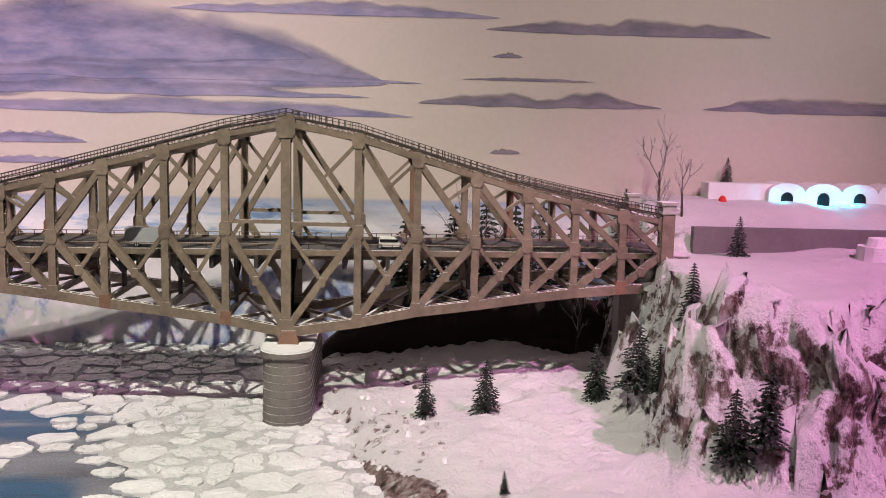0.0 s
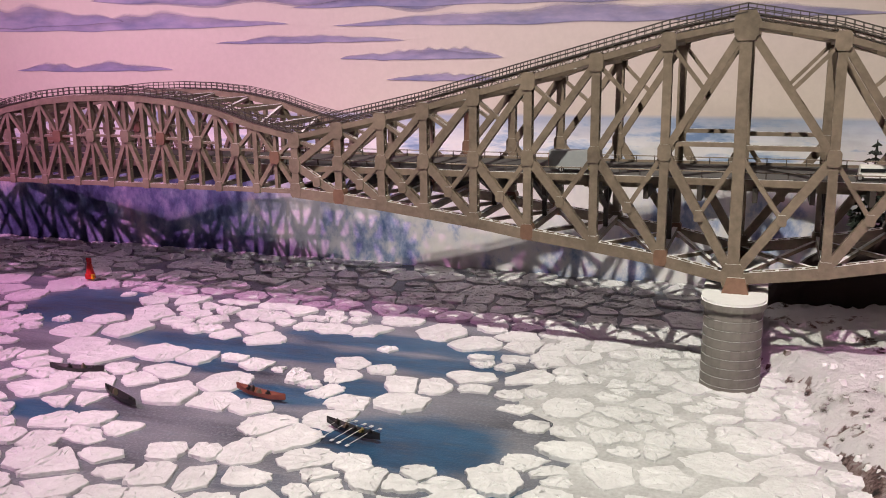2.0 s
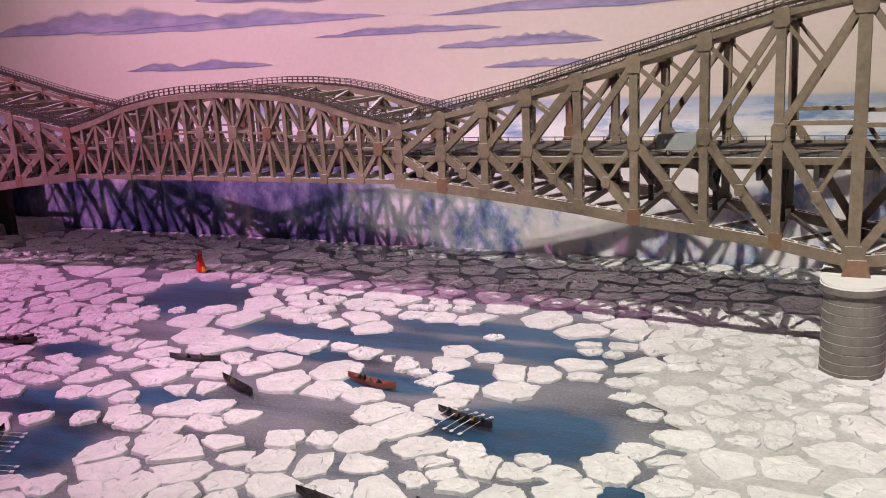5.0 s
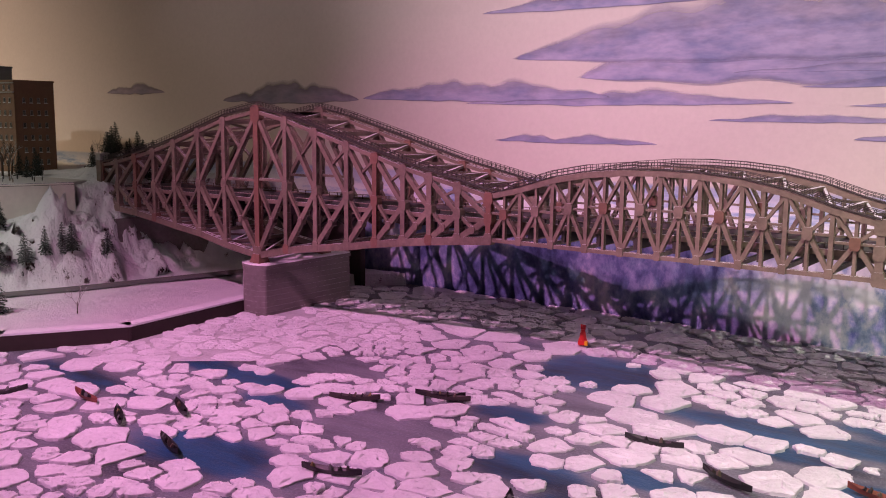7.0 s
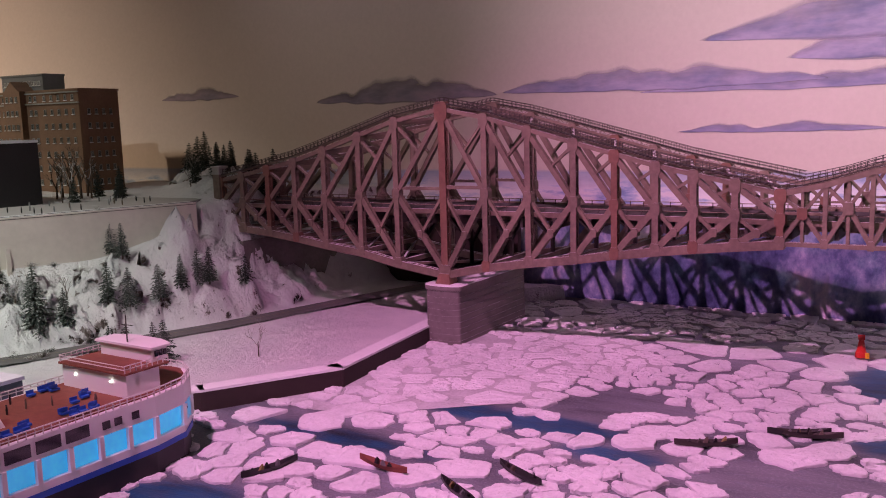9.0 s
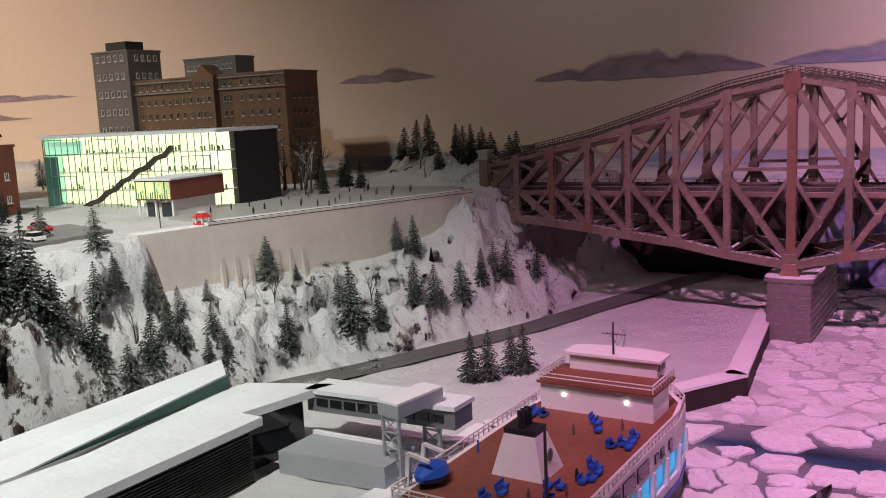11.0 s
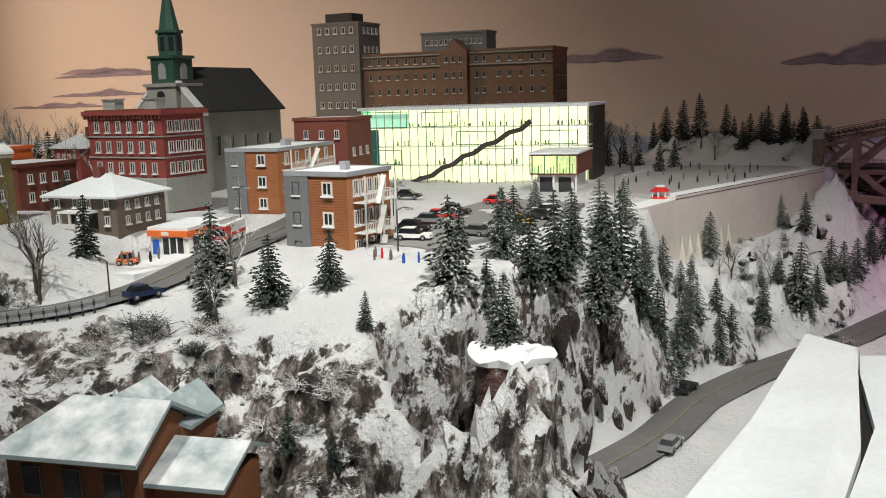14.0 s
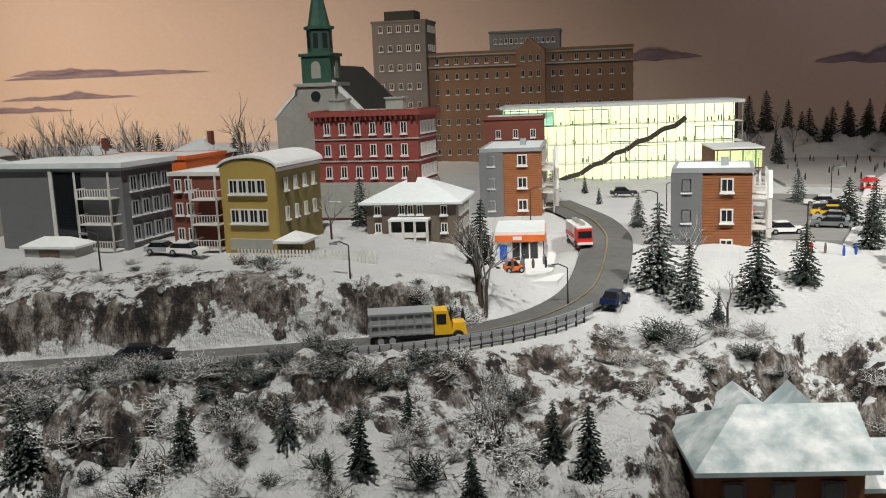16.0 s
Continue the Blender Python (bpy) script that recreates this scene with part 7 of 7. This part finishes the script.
for x, y, h, e in ((-3.345, 0.20, 0.055, 1), (-3.62, -0.01, 0.05, -1), (-3.53, 0.30, 0.06, -1), (-4.15, -0.10, 0.045, -1), (-3.85, -0.08, 0.045, -1), (-3.72, 0.36, 0.06, 1), (-4.02, 0.55, 0.09, 1), (-4.28, 0.45, 0.09, 1), (-3.23, 0.78, 0.05, 1), (-3.52, 0.50, 0.05, 1)):
    street_lamp(x, y, h, e)
fence = thing("picket_fence", "white picket fence in front of the houses", "fence")
for k in range(40):
    x = -4.02 + 0.0045 * k
    Shape().box(x, -0.012, 0.308, x + 0.002, -0.011, 0.327).make("picket", TRIM, fence)
Shape().box(-4.02, -0.011, 0.320, -3.84, -0.0102, 0.322).make("rail", TRIM, fence)

# ---------------------------------------------------------------- quay, terminal and ferry
edge = QUAY[2:9]
for (ax, ay), (bx_, by_) in zip(edge, edge[1:]):
    u = Vector((bx_ - ax, by_ - ay)).normalized()
    o1, o2 = Vector((u.y, -u.x)) * 0.004, Vector((u.y, -u.x)) * -0.030
    quad = [(ax + o2.x - u.x * 0.004, ay + o2.y - u.y * 0.004), (ax + o1.x - u.x * 0.004, ay + o1.y - u.y * 0.004), (bx_ + o1.x + u.x * 0.004, by_ + o1.y + u.y * 0.004), (bx_ + o2.x + u.x * 0.004, by_ + o2.y + u.y * 0.004)]
    structure(Shape().prism(quad, -0.02, 0.034).make("wall_quay", PLINTH), "dark timber quay wall above the ice", "wall")
    structure(Shape().prism(quad, 0.034, 0.0385).make("trim_quay_snow", SNOW), "snow along the quay edge", "trim")
ter = thing("ferry_terminal", "low modern ferry terminal with snow-covered folded roofs", "building")
SLATS = plain("dark_slats", (0.05, 0.045, 0.042), 0.7, vary=0.3, scale=60)
roofB = [(-2.86, -0.35), (-2.70, -0.35), (-2.700, 0.462), (-2.735, 0.462), (-2.712, 0.575), (-2.70, 0.607), (-2.822, 0.56), (-2.826, 0.527), (-2.80, 0.28)]
Shape().prism(roofB, 0.108, 0.119).make("lower_roof", ROOFSNOW, ter, "snow-covered flat roof")
roofA = [(-3.00, -0.35), (-2.855, -0.35), (-2.812, 0.205), (-2.826, 0.527), (-2.895, 0.585), (-2.925, 0.25)]
Shape().prism(roofA, 0.106, [0.121, 0.121, 0.121, 0.140, 0.138, 0.122]).make("upper_roof", ROOFSNOW, ter, "snow-covered tilted roof")
Shape().add([(-2.811, 0.21, 0.1195), (-2.8235, 0.529, 0.1195), (-2.8235, 0.529, 0.1385)], [(0, 1, 2), (2, 1, 0)]).make("clerestory", GREENGLASS, ter, "pale green glass strip")
Shape().prism([(-2.86, -0.34), (-2.712, -0.34), (-2.712, 0.452), (-2.745, 0.452), (-2.725, 0.565), (-2.83, 0.545), (-2.90, 0.56), (-2.985, -0.34)], 0.02, 0.107).make("glazed_wall", CARGLASS, ter, "dark glazed wall")
for k in range(17):
    Shape().box(-2.7105, -0.34, 0.036 + 0.0038 * k, -2.7085, 0.45, 0.0378 + 0.0038 * k).make("slat", SLATS, ter)
Shape().prism([(-2.725, 0.575), (-2.50, 0.592), (-2.50, 0.635), (-2.725, 0.62)], 0.088, 0.113).make("gallery", SLATE, ter, "raised grey gallery with dark windows")
Shape().prism([(-2.727, 0.572), (-2.498, 0.589), (-2.498, 0.638), (-2.727, 0.623)], 0.113, 0.119).make("gallery_roof", ROOFSNOW, ter)
for k in range(9):
    x = -2.71 + 0.022 * k
    y = 0.5765 + 0.0755 * (x + 2.725) * 1.0 - 0.0008
    Shape().box(x, y - 0.0008, 0.096, x + 0.019, y + 0.002, 0.107).make("gallery_window", CARGLASS, ter)
ramp = Shape().prism([(-2.70, 0.485), (-2.545, 0.50), (-2.545, 0.562), (-2.70, 0.555)], 0.035, 0.066).make("boarding_ramp", GREYPAINT, ter, "grey boarding ramp")
Shape().prism([(-2.70, 0.553), (-2.545, 0.560), (-2.545, 0.566), (-2.70, 0.559)], 0.066, 0.070).make("ramp_kerb", SNOW, ter)

lift = thing("gangway_tower", "pale steel lattice gangway tower with box top", "tower", m=pose(-2.565, 0.53, 0.036, 0, 0, -8))
for y0 in (0.0, 0.075):
    for x0 in (0.0, 0.026):
        Shape().box(x0 - 0.0018, y0 - 0.0018, 0, x0 + 0.0018, y0 + 0.0018, 0.086).make("leg", GREYPAINT, lift)
    for k in range(4):
        z0 = 0.003 + 0.020 * k
        Shape().beam((0, y0 - 0.001, z0), (0.026, y0 - 0.001, z0 + 0.020), 0.0016).beam((0.026, y0 - 0.001, z0), (0, y0 - 0.001, z0 + 0.020), 0.0016).make("cross_brace", GREYPAINT, lift)
        Shape().beam((0, y0, z0 + 0.020), (0.026, y0, z0 + 0.020), 0.0020).make("rung", GREYPAINT, lift)
Shape().box(-0.004, -0.004, 0.084, 0.030, 0.080, 0.100).make("box_top", GREYPAINT, lift, "pale grey box girder")
Shape().box(-0.004, -0.004, 0.100, 0.030, 0.080, 0.103).make("top_snow", SNOW, lift)

FERRY = pose(-2.333, 0.570, 0.0, 0, 0, 90) @ Matrix.Diagonal((0.94, 1.58, 1.17, 1))
ship = thing("ferry", "white double-deck ferry with dark hull and blue-lit windows", "ship", m=FERRY)


def hull_outline(half, wide, blunt=0.72):
    """Plan of the ferry: square stern, rounded bow."""
    side = [(-half, -wide), (half * 0.45, -wide), (half * 0.72, -wide * 0.88), (half * 0.90, -wide * 0.55), (half, -wide * 0.15)]
    return side + [(x, -y) for x, y in reversed(side)]


Shape().prism(hull_outline(0.232, 0.056), -0.01, 0.030).make("hull", BLACK, ship, "black hull")
Shape().prism(hull_outline(0.236, 0.0585), 0.030, 0.037).make("rubbing_strake", BLUE, ship, "dark blue rubbing strake with snow")
Shape().prism(hull_outline(0.234, 0.058), 0.037, 0.046).make("bulwark", WHITEPAINT, ship)
Shape().prism(hull_outline(0.228, 0.054), 0.046, 0.073).make("saloon", LIGHTBLUE, ship, "blue-lit saloon behind its windows")
Shape().prism(hull_outline(0.236, 0.0585), 0.073, 0.098).make("upper_band", WHITEPAINT, ship)
Shape().prism(hull_outline(0.229, 0.0525), 0.098, 0.0995).make("upper_deck", REDDECK, ship, "red-brown upper deck")
out = hull_outline(0.234, 0.0578)
for (ax, ay), (bx_, by_) in zip(out, out[1:] + out[:1]):
    L = math.hypot(bx_ - ax, by_ - ay)
    n = max(1, round(L / 0.052))
    for k in range(n):
        x, y = ax + (bx_ - ax) * k / n, ay + (by_ - ay) * k / n
        Shape().box(x - 0.0035, y - 0.0020, 0.046, x + 0.0035, y + 0.0020, 0.073).make("window_post", WHITEPAINT, ship)
    Shape().beam((ax, ay, 0.107), (bx_, by_, 0.107), 0.0012).make("handrail", TRIM, ship)
    Shape().beam((ax, ay, 0.103), (bx_, by_, 0.103), 0.0009).make("handrail", TRIM, ship)
    for k in range(max(2, int(L / 0.012))):
        t = k / max(2, int(L / 0.012))
        x, y = ax + (bx_ - ax) * t, ay + (by_ - ay) * t
        Shape().box(x - 0.0005, y - 0.0005, 0.098, x + 0.0005, y + 0.0005, 0.107).make("stanchion", TRIM, ship)
for e in (-1, 1):
    for k in range(5):
        x = -0.222 + 0.044 * k
        Shape().box(x, e * 0.0590 - 0.0006, 0.079, x + 0.036, e * 0.0590 + 0.0006, 0.093).make("side_opening", CARGLASS, ship, "dark open side of the middle deck")
    for x in (0.012, 0.032, 0.062):
        Shape().box(x, e * 0.0590 - 0.0006, 0.080, x + 0.012, e * 0.0590 + 0.0006, 0.089).make("side_window", CARGLASS, ship)
Shape().prism([(-0.300, -0.056), (-0.234, -0.056), (-0.234, 0.056), (-0.300, 0.056)], 0.064, 0.070).make("stern_deck", REDDECK, ship, "lower stern deck")
Shape().prism([(-0.300, -0.057), (-0.234, -0.057), (-0.234, 0.057), (-0.300, 0.057)], -0.01, 0.032).make("stern_hull", BLACK, ship)
Shape().prism([(-0.300, -0.0575), (-0.234, -0.0575), (-0.234, 0.0575), (-0.300, 0.0575)], 0.032, 0.064).make("stern_wall", WHITEPAINT, ship, "white stern plating")
for z in (0.075, 0.080, 0.085):
    for e in (-1, 1):
        Shape().beam((-0.300, e * 0.0565, z), (-0.234, e * 0.0565, z), 0.0009).make("stern_rail", TRIM, ship)
    Shape().beam((-0.300, -0.0565, z), (-0.300, 0.0565, z), 0.0009).make("stern_rail", TRIM, ship)
for k in range(10):
    Shape().box(-0.3006, -0.0565 + 0.01256 * k - 0.0005, 0.070, -0.2994, -0.0565 + 0.01256 * k + 0.0005, 0.085).make("stern_stanchion", TRIM, ship)
fwd = Shape().prism([(0.075, -0.045), (0.135, -0.045), (0.150, -0.030), (0.150, 0.030), (0.135, 0.045), (0.075, 0.045)], 0.0995, 0.128).make("deck_house", WHITEPAINT, ship, "white deck house")
for y in (-0.025, 0.025):
    Shape().tube((0.0745, y, 0.118), (0.072, y, 0.117), 0.0014, 0.0014, 8).make("deck_lamp", LAMPWHITE, fwd, "lit white deck lamp")
Shape().prism([(0.07, -0.047), (0.152, -0.047), (0.155, 0.047), (0.07, 0.047)], 0.128, 0.1305).make("house_roof", REDDECK, fwd)
for e in (-1, 1):
    for k in range(9):
        Shape().box(0.072 + 0.010 * k, e * 0.0455 - 0.0005, 0.1305, 0.073 + 0.010 * k, e * 0.0455 + 0.0005, 0.139).make("roof_stanchion", TRIM, fwd)
    for z in (0.135, 0.139):
        Shape().beam((0.071, e * 0.0455, z), (0.153, e * 0.0455, z), 0.0009).make("roof_rail", TRIM, fwd)
for z in (0.135, 0.139):
    Shape().beam((0.071, -0.0455, z), (0.071, 0.0455, z), 0.0009).make("roof_rail", TRIM, fwd)
wh = Shape().prism([(0.135, -0.036), (0.165, -0.036), (0.175, -0.018), (0.175, 0.018), (0.165, 0.036), (0.135, 0.036)], 0.1305, 0.147).make("wheelhouse", WHITEPAINT, ship, "white wheelhouse")
for (ax, ay), (bx_, by_) in zip([(0.140, -0.0365), (0.1655, -0.0362), (0.1756, -0.018), (0.1756, 0.018)], [(0.164, -0.0365), (0.1750, -0.0186), (0.1756, 0.018), (0.1656, 0.036)]):
    for k in range(3):
        a, b = (k + 0.12) / 3, (k + 0.88) / 3
        p, q = (ax + (bx_ - ax) * a, ay + (by_ - ay) * a), (ax + (bx_ - ax) * b, ay + (by_ - ay) * b)
        Shape().beam((*p, 0.140), (*q, 0.140), 0.0012, 0.007).make("bridge_window", CARGLASS, wh)
Shape().prism([(0.13, -0.040), (0.168, -0.040), (0.180, -0.018), (0.180, 0.018), (0.168, 0.040), (0.13, 0.040)], 0.147, 0.150).make("wheelhouse_roof", WHITEPAINT, wh)
Shape().tube((0.14, 0, 0.150), (0.14, 0, 0.185), 0.0010, 0.0007, 6).beam((0.14, -0.010, 0.172), (0.14, 0.010, 0.172), 0.0009).make("mast", DARKSTEEL, ship)
fn = Shape().hull8([(-0.142, -0.018, 0.0995), (-0.088, -0.018, 0.0995), (-0.088, 0.018, 0.0995), (-0.142, 0.018, 0.0995), (-0.132, -0.011, 0.136), (-0.104, -0.011, 0.136), (-0.104, 0.011, 0.136), (-0.132, 0.011, 0.136)]).make("funnel", WHITEPAINT, ship, "white tapered funnel with dark top")
Shape().box(-0.132, -0.011, 0.136, -0.104, 0.011, 0.141).make("funnel_cap", BLACK, fn)
for x in (-0.126, -0.118, -0.110):
    Shape().tube((x, 0, 0.141), (x, 0, 0.156), 0.003, 0.0028, 8).make("exhaust", BLACK, fn)
Shape().tube((-0.117, -0.0165, 0.118), (-0.117, -0.0172, 0.118), 0.006, 0.006, 12).make("emblem", SLATE, fn, "round dark emblem")
Shape().tube((-0.19, -0.035, 0.0995), (-0.19, -0.035, 0.165), 0.0012, 0.0009, 6).make("mast", DARKSTEEL, ship)
br = random.Random(21)
for cx, cy, n in ((-0.185, 0.0, 6), (-0.10, -0.038, 6), (0.0, -0.040, 8), (0.03, 0.038, 6), (-0.17, -0.03, 4), (0.045, -0.01, 4)):
    for k in range(n):
        x, y = cx + br.uniform(-0.025, 0.025), cy + br.uniform(-0.007, 0.007)
        b = Shape().box(x - 0.006, y - 0.0022, 0.1015, x + 0.006, y + 0.0022, 0.1038).box(x - 0.006, y + 0.0016, 0.1038, x + 0.006, y + 0.0024, 0.108).make("bench", BLUE, ship, "blue deck bench")
rings = [[(-0.215 + 0.05 * k / 8, 0.045 + 0.011 * math.sin(math.pi * (0.08 + 0.105 * k)) * math.cos(a), 0.110 + 0.010 * math.sin(math.pi * (0.08 + 0.105 * k)) * math.sin(a)) for a in [math.pi * i / 4 for i in range(8)]] for k in range(9)]
boat = Shape().add([p for q in rings for p in q], [(8 * k + i, 8 * k + (i + 1) % 8, 8 * k + 8 + (i + 1) % 8, 8 * k + 8 + i) for k in range(8) for i in range(8)] + [tuple(range(7, -1, -1)), tuple(range(64, 72))])
boat.make("lifeboat", BLUE, ship, "blue covered lifeboat")
for x in (-0.205, -0.175):
    Shape().beam((x, 0.058, 0.0995), (x, 0.056, 0.128), 0.003).beam((x, 0.056, 0.128), (x, 0.040, 0.124), 0.003).make("davit", WHITEPAINT, ship)
for k in range(14):
    x, y = br.uniform(-0.2, 0.06), br.uniform(-0.045, 0.045)
    if not (-0.155 < x < -0.075 and abs(y) < 0.03):
        p = FERRY @ Vector((x, y, 0.0995))
        figurine(p.x, p.y, p.z, br.choice((0, 3, 1)))

# ---------------------------------------------------------------- canoes on the ice
def canoe(x, y, rot, hullmat, crew=5, oars=False):
    o = thing("ice_canoe", "long narrow rowing canoe with carved crew and oars" if oars else "long dark narrow ice canoe with model crew", "canoe", "ice canoes", pose(x, y, 0.0035, 0, 0, rot))
    n, L, W2 = 10, 0.046, 0.0075
    s = Shape()
    rings = []
    for k in range(n + 1):
        t = -1 + 2 * k / n
        w = W2 * max(0.05, (1 - abs(t) ** 2.4))
        sheer = 0.008 + 0.005 * t * t
        keel = 0.004 * abs(t) ** 3
        rings.append([(L * t, -w, sheer), (L * t, -w * 0.62, keel + 0.001), (L * t, 0, keel), (L * t, w * 0.62, keel + 0.001), (L * t, w, sheer), (L * t, w * 0.8, sheer - 0.001), (L * t, 0, keel + 0.0022), (L * t, -w * 0.8, sheer - 0.001)])
    vs = [p for r in rings for p in r]
    s.add(vs, [(8 * k + i, 8 * k + (i + 1) % 8, 8 * (k + 1) + (i + 1) % 8, 8 * (k + 1) + i) for k in range(n) for i in range(8)] + [tuple(range(7, -1, -1)), tuple(range(8 * n, 8 * n + 8))])
    s.make("hull", hullmat, o)
    cr = random.Random(int(x * 1000) + int(rot))
    for k in range(crew):
        if not oars and cr.random() < 0.2:
            continue
        u, tall_ = -L * 0.62 + L * 1.2 * k / max(1, crew - 1) + cr.uniform(-0.003, 0.003), cr.uniform(0.0085, 0.0125)
        lean_ = cr.uniform(-0.003, 0.003)
        c = Shape().hull8([(u - 0.003, -0.003, 0.003), (u + 0.003, -0.003, 0.003), (u + 0.003, 0.003, 0.003), (u - 0.003, 0.003, 0.003), (u + lean_ - 0.0005, -0.0026, tall_), (u + lean_ + 0.003, -0.0026, tall_), (u + lean_ + 0.003, 0.0026, tall_), (u + lean_ - 0.0005, 0.0026, tall_)])
        c.dome(u + lean_ + 0.0015, 0, tall_ - 0.0002, 0.0019, 0.0030, 6, 3)
        c.make("crew_figurine", (BLACK, SLATE, BLACK, DARKSTEEL, TAUPE, BLACK, OLIVE)[(k + int(rot)) % 7], o)
        if oars:
            for e in (-1, 1):
                oar = Shape().tube((u + 0.002, e * 0.004, 0.010), (u - 0.008, e * 0.030, 0.001), 0.0004, 0.0004, 4).make("oar", WHITEPAINT, o)
                Shape().box(u - 0.0105, e * 0.030 - 0.0025, 0.0, u - 0.0065, e * 0.030 + 0.0025, 0.001).make("blade", WHITEPAINT, oar)


for x, y, rot, m, ora in ((-2.105, 0.747, 75, BLACK, 0), (-1.970, 0.831, -8, MAROON, 0), (-1.832, 0.806, -30, BLACK, 0), (-1.787, 0.895, -25, BLACK, 0), (-1.602, 1.124, 30, DARKSTEEL, 0), (-1.478, 1.228, 15, DARKSTEEL, 0), (-1.141, 0.913, -62, BLACK, 1), (-1.071, 0.838, -66, BLACK, 1),
                          (-1.095, 1.251, 8, BLACK, 0), (-0.955, 1.178, -25, BLACK, 0), (-0.773, 1.250, -12, MAROON, 0), (-0.595, 1.176, -18, BLACK, 1), (-1.494, 1.231, 25, BLACK, 0), (-0.648, 0.933, -12, BLACK, 0), (-0.515, 0.945, -25, BLACK, 0), (-1.66, 0.78, -20, BLACK, 0), (-1.40, 0.86, 20, BLACK, 0)):
    canoe(x, y, rot, m, 5, ora)
by = thing("river_buoy", "bright red river buoy on an ice floe", "buoy", m=pose(-1.475, 1.72, 0.008))
Shape().tube((0, 0, 0), (0, 0, 0.010), 0.011, 0.010, 12).make("float", RED, by)
Shape().tube((0, 0, 0.010), (0, 0, 0.034), 0.009, 0.0045, 10).make("body", RED, by)
Shape().box(-0.006, -0.001, 0.034, 0.006, 0.001, 0.044).make("topmark", RED, by)
Shape().tube((0.012, -0.006, 0.0), (0.012, -0.006, 0.010), 0.004, 0.004, 8).make("lamp", YELLOW, by)

# ---------------------------------------------------------------- east shore: ice hotel, wall and oven
wall_run("wall_east_road", (0.60, 1.67), (1.30, 1.62), 0.27, 0.330, 0.02, plain("grey_retaining", (0.15, 0.14, 0.14), 0.85, vary=0.25, scale=30), "long grey retaining wall under snow")
ig = thing("ice_hotel", "white snow hotel with scalloped arches lit in cyan", "building", m=pose(0.735, 1.95, 0.352, 0, 0, -3))
Shape().box(0.0, 0.02, -0.05, 0.16, 0.08, 0.048).make("snow_wall", SNOW, ig)
for k in range(4):
    cx = 0.17 + 0.082 * k
    pts = [(cx - 0.041, -0.05), (cx + 0.041, -0.05)] + [(cx + 0.041 * math.cos(math.pi * i / 10) * (1.0), 0.030 + 0.022 * math.sin(math.pi * i / 10)) for i in range(11)]
    n = len(pts)
    Shape().add([(x, 0.0, z) for x, z in pts] + [(x, 0.08, z) for x, z in pts], [tuple(range(n)), tuple(range(2 * n - 1, n - 1, -1))] + [((i + 1) % n, i, n + i, n + (i + 1) % n) for i in range(n)]).make("snow_arch", SNOW, ig)
    dp = [(cx - 0.014, 0.0), (cx + 0.014, 0.0)] + [(cx + 0.014 * math.cos(math.pi * i / 8), 0.018 + 0.014 * math.sin(math.pi * i / 8)) for i in range(9)]
    n = len(dp)
    Shape().add([(x, -0.0015, z) for x, z in dp], [tuple(range(n))]).make("dark_doorway", CARGLASS, ig)
    for e in (-1, 1):
        Shape().dome(cx + e * 0.020, -0.008, 0.0, 0.004, 0.005, 8, 3).make("cyan_lamp", CYANLAMP, ig, "cyan spot lamp at the arch foot")
for k in range(3):
    lamp = bpy.data.lights.new("cyan_uplight", "POINT")
    lamp.energy, lamp.color, lamp.shadow_soft_size = 0.12, (0.02, 0.70, 1.0), 0.006
    new("cyan_uplight", lamp).location = (0.735 + 0.145 + 0.082 * k, 1.915, 0.362)
Shape().box(0.012, -0.004, -0.01, 0.040, 0.004, 0.006).dome(0.026, 0, 0.006, 0.010, 0.016, 8, 3).make("red_statue", RED, ig, "plain red statue before the snow wall")
ov = thing("snow_fort", "round snow fort with small stone arch", "snow fort", m=pose(0.86, 1.47, 0.30))
Shape().prism([(0.045 * math.cos(math.pi * k / 8), 0.04 * math.sin(math.pi * k / 8)) for k in range(16)], -0.02, 0.022, 0.1).make("snow_ring", SNOW, ov)
Shape().prism([(0.03 * math.cos(math.pi * k / 8), 0.026 * math.sin(math.pi * k / 8)) for k in range(16)], 0.022, 0.036, 0.2).make("snow_top", SNOW, ov)
Shape().box(0.045, -0.03, -0.01, 0.075, 0.0, 0.026, 0.004).make("stone_arch", BROWNBRICK, ov)

# dark sheets standing in for shade under both bridge ends, and an abutment wall
structure(Shape().box(-2.93, 1.93, -0.02, -2.33, 1.95, 0.24).make("wall_shade_west", PLINTH), "dark board added for the shade under the bridge's western arm", "wall")
structure(Shape().box(-2.915, 1.47, -0.02, -2.86, 1.93, 0.20).make("wall_abutment_side", STONE), "dark grey abutment side wall", "wall")
# ragged-topped dark sheet, the shade under the eastern arm put into colour
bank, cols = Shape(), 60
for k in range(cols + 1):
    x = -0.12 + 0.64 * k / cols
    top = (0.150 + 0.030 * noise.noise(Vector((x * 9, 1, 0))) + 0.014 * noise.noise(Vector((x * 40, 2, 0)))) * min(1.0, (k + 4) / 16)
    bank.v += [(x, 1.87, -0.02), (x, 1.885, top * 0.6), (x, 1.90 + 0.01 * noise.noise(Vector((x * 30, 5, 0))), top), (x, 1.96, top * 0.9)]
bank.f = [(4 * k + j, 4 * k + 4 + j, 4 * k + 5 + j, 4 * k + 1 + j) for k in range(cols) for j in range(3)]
structure(bank.make("wall_shade_east", PLINTH), "dark ragged sheet added for the shade under the bridge's eastern arm", "wall")
